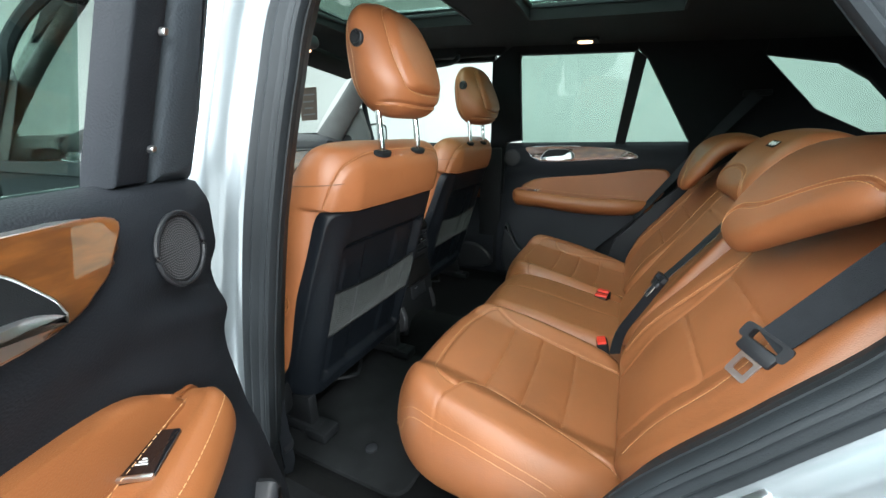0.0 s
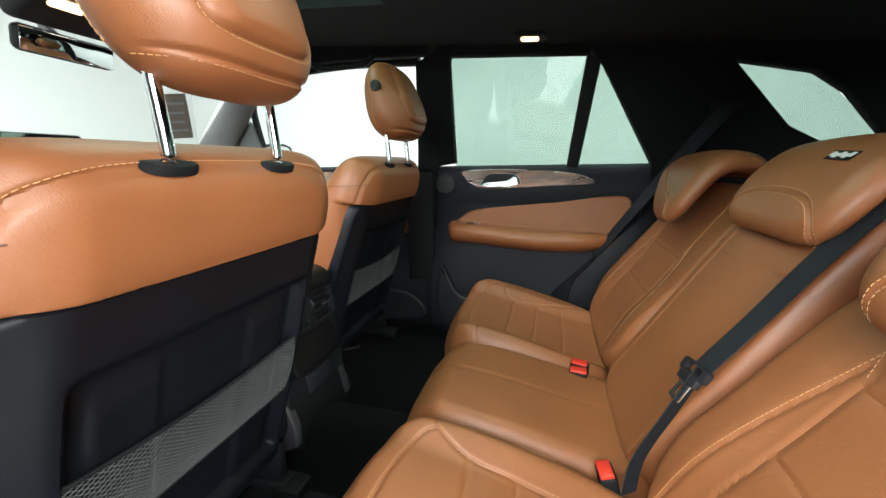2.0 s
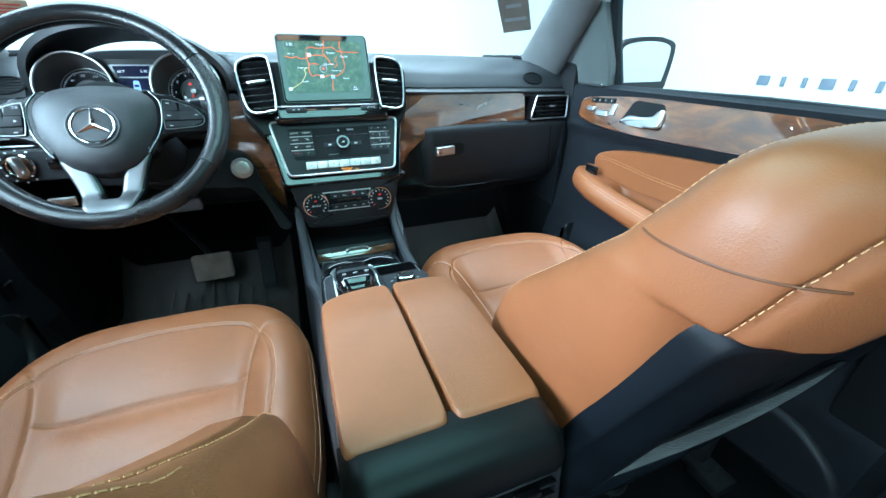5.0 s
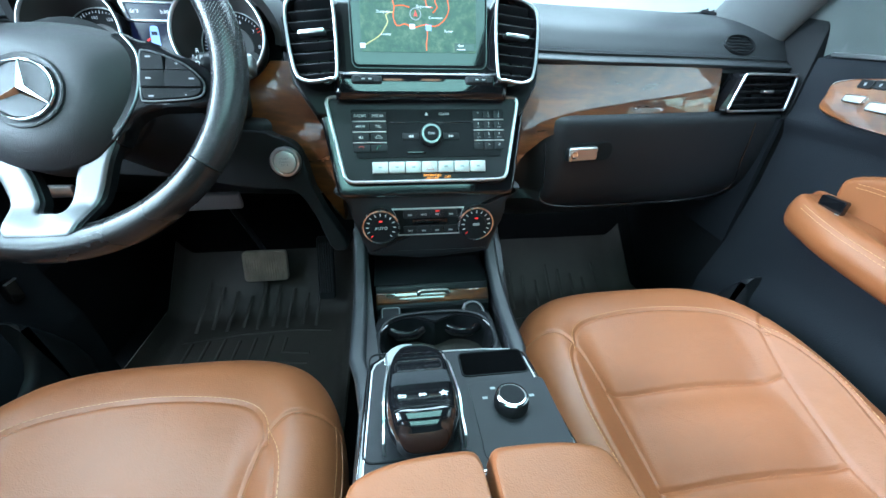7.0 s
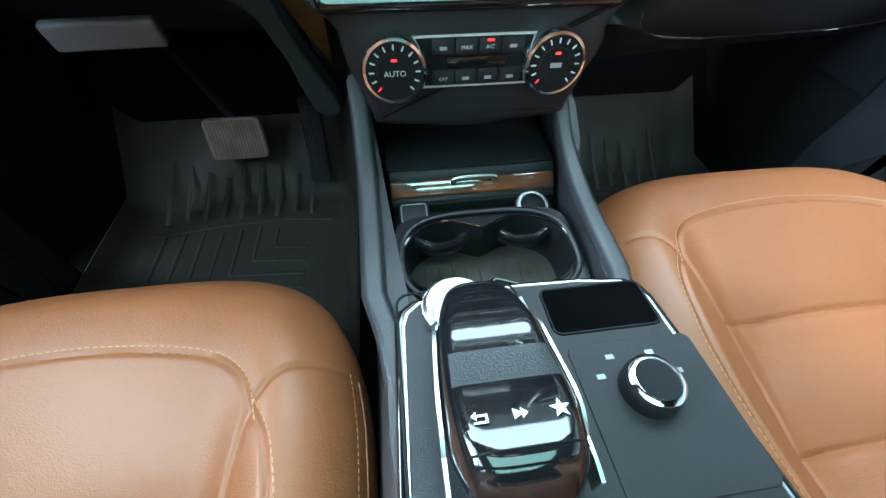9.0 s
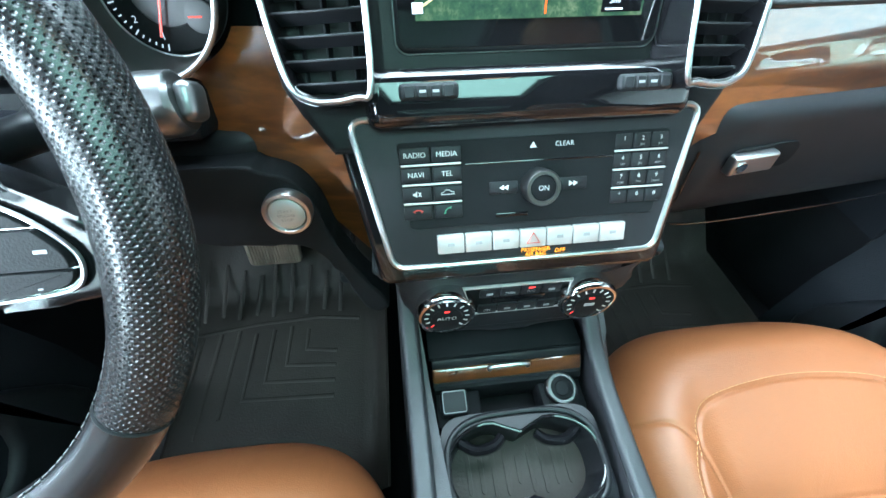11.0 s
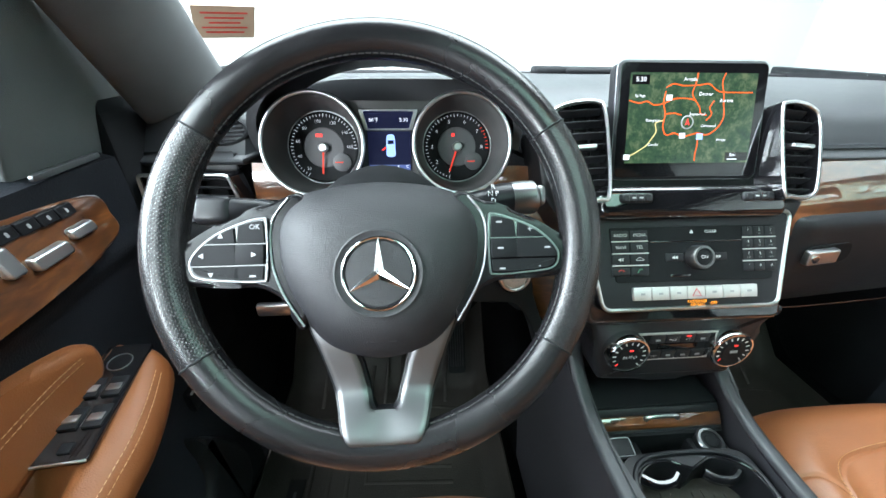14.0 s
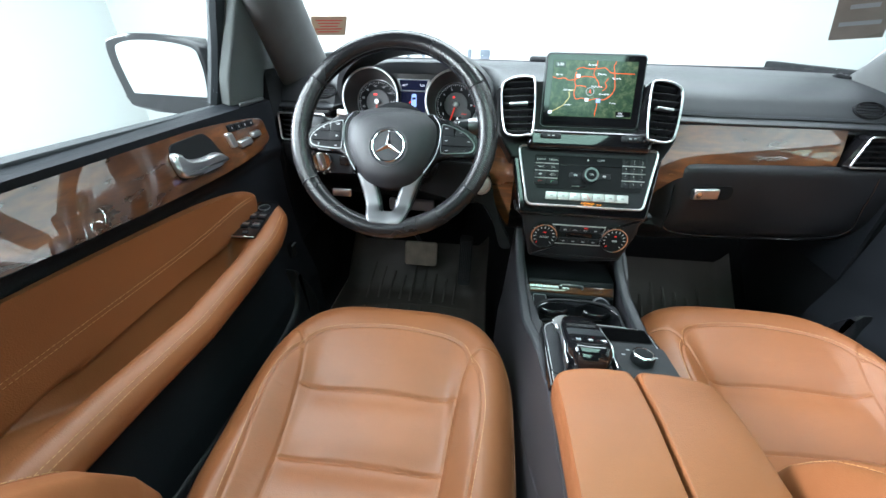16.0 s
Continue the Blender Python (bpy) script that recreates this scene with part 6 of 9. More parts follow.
add("panel_surround", mesh_of("panel_surround", *moved(prism(trapez(0.172, 0.142, 0.085, 0.012), 0.03, 0.006, 3), pose(0.003, -0.003, -0.040)), GLOSS, PM), stack, "piano black surround")
panel = add("key_panel", mesh_of("key_panel", *moved(prism(trapez(0.152, 0.126, 0.065, 0.012), 0.012, 0.002), pose(0.002, 0, -0.010)), PLASTIC, PM), stack, "dark key panel")
add("panel_frame", mesh_of("panel_frame", *tube([(x + 0.002, y, 0.002) for x, y in trapez(0.153, 0.127, 0.066, 0.013)], 0.0028, True, 8), SATIN, PM), panel, "satin silver frame")
insert = add("key_field", mesh_of("key_field", *moved(prism(trapez(0.122, 0.114, 0.038, 0.005, 0.009), 0.0025, 0.001), pose(0.008, 0, 0.001)), SOFTBLACK, PM), panel)


def key(x, y, w, h, material, parent, name="key", d=0.003, z=0.003, m=PM):
    return add(name, mesh_of(name, *moved(rbox(w, h, d, 0.001, 2), pose(x, y, z)), material, m), parent)


def caption(s, x, y, size, material, parent, m=PM, z=0.0052):
    return add("caption", text_mesh(s, size, m @ pose(x, y, z), material), parent)


def icon(r, c):
    """Small key symbols: a muted speaker, a car, two receivers."""
    if (r, c) == (2, 0):
        return geo(prism([(-0.0035, -0.001), (-0.002, -0.001), (0.0, -0.0026), (0.0, 0.0026), (-0.002, 0.001), (-0.0035, 0.001)], 0.0004), tube([(0.0012, -0.002, 0), (0.0036, 0.002, 0)], 0.0003), tube([(0.0012, 0.002, 0), (0.0036, -0.002, 0)], 0.0003))
    if (r, c) == (2, 1):
        return tube([(x, y, 0) for x, y in ((-0.0058, -0.0014), (0.0058, -0.0014), (0.0055, 0.0003), (0.0030, 0.0007), (0.0014, 0.0024), (-0.0022, 0.0024), (-0.0036, 0.0006), (-0.0057, 0.0002))], 0.00035, True, 5)
    arc = [(0.0038 * math.cos(a), 0.0024 * math.sin(a), 0) for a in np.linspace(0.25, math.pi - 0.25, 10)]
    if c:
        arc = [(x * 0.75 - y * 0.66, x * 0.66 + y * 0.75, 0) for x, y, _ in arc]
    return geo(tube(arc, 0.0006, False, 6), *[tube([arc[i], arc[i - (1 if i else -1)]], 0.0012, False, 6) for i in (0, -1)])


words = [["RADIO", "MEDIA"], ["NAVI", "TEL"], ["", ""], ["", ""]]
for r in range(4):
    y = 0.036 - 0.0165 * r
    for c in range(2):
        x = -0.099 + 0.027 * c
        k = key(x, y, 0.025, 0.0125, PLASTIC, insert)
        if words[r][c]:
            caption(words[r][c], x, y, 0.0062, WHITEINK, k)
        else:
            add("symbol", mesh_of("symbol", *moved(icon(r, c), pose(x, y, 0.0048)), PHONERED if (r, c) == (3, 0) else PHONEGREEN if r == 3 else WHITEINK, PM), k)
    if r < 3:
        key(-0.0855, y - 0.0083, 0.052, 0.0018, SILVERKEY, insert, "silver_line", 0.003, 0.0042)
letters = ["", "ABC", "DEF", "GHI", "JKL", "MNO", "PQRS", "TUV", "WXYZ", "", "", ""]
nums = ["1", "2", "3", "4", "5", "6", "7", "8", "9", "*", "0", "#"]
for r in range(4):
    y = 0.038 - 0.0165 * r
    for c in range(3):
        x = 0.0865 + 0.017 * c
        k = key(x, y, 0.0155, 0.0125, PLASTIC, insert)
        caption(nums[3 * r + c], x, y + 0.0018, 0.0052, WHITEINK, k)
        if letters[3 * r + c]:
            caption(letters[3 * r + c], x, y - 0.0036, 0.0026, GREYINK, k)
    if r < 3:
        key(0.1035, y - 0.0083, 0.050, 0.0018, SILVERKEY, insert, "silver_line", 0.003, 0.0042)
key(0.011, 0.026, 0.134, 0.0022, GLOSS, insert, "disc_slot", 0.002, 0.003)
caption("CLEAR", 0.032, 0.039, 0.0058, WHITEINK, insert, PM, 0.0042)
add("symbol", mesh_of("symbol", *moved(prism([(-0.003, -0.002), (0.003, -0.002), (0, 0.003)], 0.0004), pose(0.004, 0.039, 0.0037)), WHITEINK, PM), insert)
for x, sgn in ((-0.022, -1), (0.042, 1)):
    k = key(x, 0.004, 0.026, 0.011, PLASTIC, insert, "skip_key")
    tri = [moved(prism([(-0.002 * sgn, -0.0024), (0.002 * sgn, 0), (-0.002 * sgn, 0.0024)], 0.0004), pose(x + dx, 0.004, 0.0046)) for dx in (-0.002, 0.002)]
    add("symbol", mesh_of("symbol", *geo(*tri), WHITEINK, PM), k)
key(-0.014, -0.021, 0.030, 0.004, GLOSS, insert, "card_slot", 0.002, 0.0034)
kb = PM @ pose(0.009, 0.004, 0)
kn = add("volume_knob", mesh_of("volume_knob", *lathe([(0.016, 0.002), (0.016, 0.018), (0.0145, 0.0205), (0.0118, 0.0205), (0.0112, 0.0185)], 40), SPOKE, kb), panel, "chrome ringed round knob")
add("knob_cap", mesh_of("knob_cap", *lathe([(0.0114, 0.015), (0.0114, 0.0190), (0.009, 0.0197), (0.001, 0.0197)], 32), SOFTBLACK, kb), kn)
add("caption", text_mesh("ON", 0.0062, kb @ pose(0, 0, 0.0201), WHITEINK), kn)
for i in range(7):
    x = -0.0715 + 0.0257 * i
    k = key(x, -0.0445, 0.0245, 0.0175, SILVERKEY, panel, "silver_key", 0.007, 0.004)
    if i == 3:
        add("hazard_mark", mesh_of("hazard_mark", *tube([(x - 0.006, -0.049, 0.0079), (x + 0.006, -0.049, 0.0079), (x, -0.039, 0.0079)], 0.0006, True, 4), RED, PM), k, "red warning triangle")
    else:
        add("symbol", mesh_of("symbol", *moved(rbox(0.006, 0.003, 0.0004, 0), pose(x, -0.0445, 0.0078)), GREYINK, PM), k)
add("airbag_sign", text_mesh("PASSENGER", 0.0055, PM @ pose(0.010, -0.0575, 0.0026), AMBER), panel, "glowing amber airbag sign")
add("airbag_sign", text_mesh("AIR BAG", 0.0055, PM @ pose(0.010, -0.0620, 0.0026), AMBER), panel, "glowing amber airbag sign")
add("airbag_sign", text_mesh("OFF", 0.0060, PM @ pose(0.034, -0.0605, 0.0026), AMBER), panel, "glowing amber airbag sign")
# climate controls
HM = frame_of((0.006, 0.988, 0.466), (1, 0, 0), (0, 0.06, 1))
hv_o = line2([(-0.136, 0.062), (0.136, 0.062), (0.132, 0.030), (0.112, -0.045), (0.085, -0.066), (-0.085, -0.066), (-0.112, -0.045), (-0.132, 0.030)], 5, True)
hv = add("climate_panel", mesh_of("climate_panel", *moved(prism(hv_o, 0.06, 0.010, 4), pose(0, 0, -0.062)), PLASTIC, HM), stack, "dark climate panel")
fld = add("climate_field", mesh_of("climate_field", *moved(prism(rrect(0.155, 0.046, 0.003, 3), 0.003, 0.001), pose(0, 0.002, -0.002)), SOFTBLACK, HM), hv)
for y in (0.0255, -0.0215):
    key(0, y, 0.150, 0.0022, SILVERKEY, fld, "silver_line", 0.004, 0.0005, HM)
for r, (y, ws) in enumerate(((0.0165, ["", "MAX", "A/C", ""]), (-0.0125, ["OFF", "", "", ""]))):
    for c in range(4):
        x = -0.034 + 0.023 * c
        k = key(x, y, 0.0215, 0.0145, PLASTIC, fld, "key", 0.004, 0.0015, HM)
        if ws[c]:
            caption(ws[c], x, y - 0.001, 0.0052, WHITEINK, k, HM, 0.0038)
        else:
            add("symbol", mesh_of("symbol", *moved(rbox(0.007, 0.003, 0.0005, 0), pose(x, y - 0.001, 0.0038)), GREYINK, HM), k)
        if (r, c) == (0, 2):
            add("key_light", mesh_of("key_light", *moved(rbox(0.007, 0.002, 0.0006, 0), pose(x, y + 0.005, 0.0038)), REDGLOW, HM), k)
key(0, 0.002, 0.060, 0.010, GLOSS, fld, "display", 0.003, 0.001, HM)
for x, word in ((-0.082, "AUTO"), (0.076, "")):
    dm = HM @ pose(x, 0.001, 0) @ Matrix.Scale(1.12, 4)
    dl = add("climate_dial", mesh_of("climate_dial", *lathe([(0.0275, -0.004), (0.0285, 0.004), (0.0285, 0.012), (0.0268, 0.0155), (0.0245, 0.0160), (0.0240, 0.0145)], 44), CHROME, dm), hv, "chrome ringed climate dial")
    add("dial_face", mesh_of("dial_face", *lathe([(0.0243, 0.010), (0.0243, 0.0148), (0.0150, 0.0152), (0.0145, 0.0165), (0.001, 0.0165)], 40), SOFTBLACK, dm), dl)
    for k in range(13):
        a = radians(225 - 22.5 * k)
        add("dial_tick", mesh_of("dial_tick", *moved(rbox(0.0042, 0.0012, 0.0004, 0), pose(0.0197 * math.cos(a), 0.0197 * math.sin(a), 0.0153, 0, 0, math.degrees(a))), REDGLOW if k == 0 else WHITEINK, dm), dl)
    if word:
        add("caption", text_mesh(word, 0.0068, dm @ pose(0, -0.001, 0.0168), WHITEINK), dl)
    else:
        add("symbol", mesh_of("symbol", *moved(rbox(0.010, 0.004, 0.0005, 0), pose(0, 0, 0.0168)), GREYINK, dm), dl)
    add("key_light", mesh_of("key_light", *moved(rbox(0.005, 0.002, 0.0005, 0), pose(0, 0.010, 0.0168)), REDGLOW, dm), dl)

# ---------- screen ----------
scr = thing("navigation_screen", "black tablet-like screen showing a lit road map", "screen")
SM = frame_of((-0.001, 1.103, 0.767), (1, 0, 0), (0, 0.049, 0.144))
add("housing", mesh_of("housing", *moved(prism(rrect(0.212, 0.154, 0.010, 5), 0.022, 0.004, 3), pose(0, 0, -0.020)), PLASTIC, SM), scr, "black screen housing")
add("rim_line", mesh_of("rim_line", *tube([(x, y, -0.001) for x, y in rrect(0.2125, 0.1545, 0.010, 5)], 0.0007, True, 6), SPOKE, SM), scr, "thin grey rim")
add("glass", mesh_of("glass", *moved(prism(rrect(0.206, 0.147, 0.008, 5), 0.002, 0.0005), pose(0, 0, 0.001)), GLOSS, SM), scr)
W, Hh = 0.178, 0.116
DM = SM @ pose(-0.001, 0.003, 0.0034)
disp = add("map_display", mesh_of("map_display", *prism([(-W / 2, -Hh / 2), (W / 2, -Hh / 2), (W / 2, Hh / 2), (-W / 2, Hh / 2)], 0.0006), MAP, DM), scr, "lit map picture")


def road(pts, r=0.00075, material=ROAD, name="road"):
    """Map lines in hundredths of the picture, from its upper left."""
    q = [(W * (x / 100 - 0.5), Hh * (0.5 - y / 100), 0.0008) for x, y in pts]
    add(name, mesh_of(name, *tube(smooth_line(q, 4), r, False, 4, flat=0.2), material, DM), disp)


road([(0, 30), (8, 33), (14, 31), (20, 35), (28, 33)])
road([(28, 33), (36, 28), (47, 28), (52, 30)])
road([(28, 16), (34, 12), (42, 14), (55, 13), (62, 12), (70, 20), (84, 21), (97, 21)])
road([(28, 20), (27, 33), (29, 45), (28, 58), (31, 68), (38, 66), (45, 70), (56, 66), (64, 68), (72, 60), (76, 48), (75, 36), (74, 22)])
road([(52, 30), (49, 22), (51, 12), (52, 0)])
road([(52, 30), (56, 38), (57, 44), (62, 46)])
road([(56, 66), (57, 78), (56, 90), (56, 98)])
road([(29, 45), (36, 44), (42, 46)])
road([(67, 30), (64, 38), (66, 45), (62, 52)])
road([(74, 22), (72, 10), (74, 0)])
road([(3, 92), (10, 86), (16, 80), (20, 72), (23, 64), (22, 55), (28, 52)], 0.0008, ROADPALE, "small_road")
for s, x, y in (("Arvada", 41, 7), ("Denver", 54, 23), ("Aurora", 71, 30), ("Springs", 4, 25), ("Evergreen", 14, 52), ("Conifer", 17, 79), ("Centennial", 58, 58), ("Parker", 72, 74), ("Englewood", 48, 45)):
    add("place_name", text_mesh(s, 0.0066 if s in ("Denver", "Arvada", "Aurora") else 0.0050, DM @ pose(W * (x / 100 - 0.5), Hh * (0.5 - y / 100), 0.0013), MAPTEXT, align="LEFT"), disp)
bx = add("clock_box", mesh_of("clock_box", *moved(rbox(0.024, 0.012, 0.0005, 0), pose(-W / 2 + 0.014, Hh / 2 - 0.009, 0.0011)), GLOSS, DM), disp)
add("caption", text_mesh("5:30", 0.0085, DM @ pose(-W / 2 + 0.014, Hh / 2 - 0.009, 0.0016), MAPTEXT), bx)
bx = add("scale_box", mesh_of("scale_box", *moved(rbox(0.032, 0.011, 0.0005, 0), pose(W / 2 - 0.018, -Hh / 2 + 0.008, 0.0011)), GLOSS, DM), disp)
add("caption", text_mesh("5mi", 0.0060, DM @ pose(W / 2 - 0.024, -Hh / 2 + 0.010, 0.0016), MAPTEXT), bx)
add("scale_bar", mesh_of("scale_bar", *moved(rbox(0.014, 0.0012, 0.0003, 0), pose(W / 2 - 0.024, -Hh / 2 + 0.0045, 0.0016)), MAPTEXT, DM), bx)
cp = add("position_disc", mesh_of("position_disc", *lathe([(0.0090, 0.0011), (0.0090, 0.0014), (0.0080, 0.0016), (0.0072, 0.0014), (0.0072, 0.0011)], 28, True), GREYINK, DM @ pose(W * (47 / 100 - 0.5), Hh * (0.5 - 0.54), 0)), disp)
add("position_arrow", mesh_of("position_arrow", *prism([(-0.003, -0.004), (0, -0.002), (0.003, -0.004), (0, 0.005)], 0.0004), REDGLOW, DM @ pose(W * (47 / 100 - 0.5), Hh * (0.5 - 0.54), 0.0015)), cp)
for x, y in ((31, 27), (44, 69), (1, 93)):
    add("road_shield", mesh_of("road_shield", *moved(rbox(0.008, 0.007, 0.0004, 0), pose(W * (x / 100 - 0.5), Hh * (0.5 - y / 100), 0.0012)), MAPTEXT, DM), disp)
add("road_shield", mesh_of("road_shield", *moved(rbox(0.009, 0.008, 0.0004, 0), pose(W * (58 / 100 - 0.5), Hh * (0.5 - 0.70), 0.0012)), BLUEGLOW, DM), disp)

# ---------- instrument cluster ----------
clu = thing("instrument_cluster", "two ringed gauges with a small display between them under a hood", "instrument cluster")
CX, CZ = -0.410, 0.733
CM = frame_of((CX, 1.125, CZ), (1, 0, 0), (0, 0.30, 0.954))


def hood(u, v):
    a = radians(-8 + 196 * u)
    k = 1 + 0.10 * v
    x = CX + 0.178 * k * math.cos(a)
    z = CZ + 0.002 + (0.106 + 0.010 * v) * max(math.sin(a), -0.4) - 0.030 * v * v
    return x, 1.062 + 0.20 * v + 0.085 * (1 - math.sin(max(a, 0))) ** 0.7 * (1 - 0.5 * v), z


add("hood", mesh_of("hood", *sheet(hood, 50, 16, 0.012), DASHPAD, sharp=60), clu, "black hood over the gauges")
add("cluster_panel", mesh_of("cluster_panel", *moved(prism(rrect(0.34, 0.15, 0.03, 6), 0.01), pose(0, -0.005, -0.095)), SOFTBLACK, CM), clu)
add("cluster_floor", mesh_of("cluster_floor", *moved(rbox(0.27, 0.05, 0.09, 0.01), pose(-0.01, -0.094, -0.042)), SOFTBLACK, CM), clu)
for s, labels in ((-1, ["20", "40", "60", "80", "100", "120", "140", "160"]), (1, ["1", "2", "3", "4", "5", "6", "7", "8"])):
    gmx = CM @ pose(0.1015 * s, 0, 0)
    gauge = add("gauge", mesh_of("gauge", *lathe([(0.066, 0.006), (0.069, 0.004), (0.066, 0.0), (0.061, -0.020), (0.0550, -0.046), (0.0532, -0.066), (0.052, -0.072)], 48, True), BOWL, gmx), clu, "deep round gauge")
    add("gauge_ring", mesh_of("gauge_ring", *tube([(0.0675 * math.cos(a), 0.0675 * math.sin(a), 0.004) for a in np.linspace(0, 2 * math.pi, 56)[:-1]], 0.0026, True, 10), SATIN, gmx), gauge, "chrome gauge ring")
    gmx = gmx @ pose(0, 0, -0.018)
    add("gauge_face", mesh_of("gauge_face", *lathe([(0.054, -0.053), (0.054, -0.047), (0.050, -0.0465), (0.0495, -0.046), (0.001, -0.046)], 48), SOFTBLACK, gmx), gauge)
    add("face_ring", mesh_of("face_ring", *tube([(0.0532 * math.cos(a), 0.0532 * math.sin(a), -0.045) for a in np.linspace(0, 2 * math.pi, 56)[:-1]], 0.0011, True, 6), SATIN, gmx), gauge, "thin silver ring")
    add("inner_disc", mesh_of("inner_disc", *lathe([(0.030, -0.0462), (0.029, -0.045), (0.001, -0.0448)], 40), DISCGREY, gmx), gauge, "grey brushed gauge disc")
    n = 41
    for k in range(n):
        a = radians((238 - 240 * k / (n - 1)) if s < 0 else (256 - 258 * k / (n - 1)))
        big = k % 5 == 0
        add("tick", mesh_of("tick", *moved(rbox(0.0055 if big else 0.003, 0.0010, 0.0004, 0), pose(0.0472 * math.cos(a), 0.0472 * math.sin(a), -0.0455, 0, 0, math.degrees(a))), NEEDLE if s > 0 and k > 33 else GAUGEINK, gmx), gauge)
    for k, tx in enumerate(labels):
        a = radians(232 - 33 * k if s < 0 else 252 - 36 * k)
        add("caption", text_mesh(tx, 0.0082 if s > 0 else 0.0066, gmx @ pose(0.0388 * math.cos(a), 0.0388 * math.sin(a), -0.0445), GAUGEINK), gauge)
    a = radians(266 if s < 0 else 252)
    nd = add("needle", mesh_of("needle", *moved(rbox(0.038, 0.0022, 0.001, 0.0003, 1), pose(0.020 * math.cos(a), 0.020 * math.sin(a), -0.040, 0, 0, math.degrees(a))), NEEDLE, gmx), gauge, "red needle")
    add("needle_cap", mesh_of("needle_cap", *lathe([(0.007, -0.044), (0.007, -0.037), (0.005, -0.035), (0.001, -0.035)], 24), SATIN, gmx), nd)
    sg = add("small_gauge", mesh_of("small_gauge", *lathe([(0.0135, -0.0462), (0.0135, -0.0435), (0.012, -0.043), (0.001, -0.0432)], 32), DISCGREY, gmx @ pose(0.026, -0.022, 0.0005)), gauge)
    add("needle", mesh_of("needle", *moved(rbox(0.012, 0.0014, 0.0006, 0), pose(0.022, -0.022, -0.0420)), NEEDLE, gmx), sg)
    add("warning_light", mesh_of("warning_light", *moved(rbox(0.010 if s < 0 else 0.005, 0.005, 0.0005, 0), pose(-0.006, 0.018, -0.0443)), REDGLOW, gmx), gauge)
dm = CM @ pose(0, 0, -0.016)
waist = [(0.1015 - math.sqrt(0.0685 ** 2 - y * y), y) for y in np.linspace(-0.060, 0.060, 25)]
add("centre_plate", mesh_of("centre_plate", *moved(prism([*waist, *[(-x, y) for x, y in waist[::-1]]], 0.006), pose(0, 0, -0.008)), BOWL, dm), clu, "grey plate between the gauges")
tp = add("info_frame", mesh_of("info_frame", *moved(plate_ring(rounded([(-0.041, 0.0135), (-0.033, -0.0135), (0.033, -0.0135), (0.041, 0.0135)], 0.002), 1.0, 0.86, 0.004), pose(0, 0.034, -0.001)), SATIN, dm), clu, "silver framed small display")
add("info_display", mesh_of("info_display", *moved(prism([(-0.0352, 0.0116), (-0.0284, -0.0116), (0.0284, -0.0116), (0.0352, 0.0116)], 0.002), pose(0, 0.034, -0.002)), DISPLAY, dm), tp)
add("caption", text_mesh("66°F", 0.0072, dm @ pose(-0.021, 0.034, 0.0006), MAPTEXT), tp)
add("caption", text_mesh("5:30", 0.0072, dm @ pose(0.021, 0.034, 0.0006), MAPTEXT), tp)
md = add("centre_display", mesh_of("centre_display", *moved(prism(rrect(0.060, 0.064, 0.002, 3), 0.002), pose(0, -0.013, -0.002)), DISPLAY, dm), clu, "lit blue display with a small car picture")
car = add("car_picture", mesh_of("car_picture", *moved(prism(line2([(-0.0055, -0.014), (-0.0062, -0.003), (-0.0060, 0.008), (-0.0042, 0.015), (0.0042, 0.015), (0.0060, 0.008), (0.0062, -0.003), (0.0055, -0.014)], 4, True), 0.0006), pose(0.002, -0.001, 0.0002)), BLUEGLOW, dm), md, "pale blue picture of a car")
add("window_mark", mesh_of("window_mark", *moved(rbox(0.0085, 0.005, 0.0004, 0), pose(0.002, 0.004, 0.0010)), DISPLAY, dm), car)
add("door_mark", mesh_of("door_mark", *moved(rbox(0.006, 0.0022, 0.0005, 0), pose(-0.0075, -0.005, 0.0006, 0, 0, 40)), REDGLOW, dm), md)
add("gear_bar", mesh_of("gear_bar", *moved(rbox(0.058, 0.014, 0.0004, 0), pose(0, -0.034, 0.0002)), BARBLUE, dm), md, "dim blue band under the car picture")
for tx, x, y in (("R", 0.012, -0.030), ("N", 0.012, -0.0375), ("P", 0.0185, -0.0375), ("C", 0.025, -0.030)):
    add("caption", text_mesh(tx, 0.0058, dm @ pose(x, y, 0.0008), MAPTEXT), md)

# ---------- vents at the dash ends ----------
for s in (-1, 1):
    y = front_y(0.7)
    m = frame_of((s * 0.702, y - 0.004, 0.650), (1, 0.10 * s, 0), (0, 0.10, 1))
    o = rounded([(-0.060, 0.037), (0.078, 0.034), (0.074, -0.036), (-0.082, -0.036)], 0.008)
    if s < 0:
        o = [(-x, y) for x, y in o][::-1]
    v = slat_vent("end_vent", o, m, 5, dash, "black dash vent in a satin silver ring", 0.0025)
    add("vent_tab", mesh_of("vent_tab", *moved(rbox(0.026, 0.006, 0.010, 0.002), pose(0.01, 0.002, 0.002)), SATIN, m), v)
    end = sheet(lambda u, w: (s * (0.775 + 0.02 * u), front_y(0.78) - 0.02 + 0.30 * u, 0.30 + 0.30 * w), 6, 12, 0.01)
    add("dash_end", mesh_of("dash_end", *end, DOORPAD), dash)
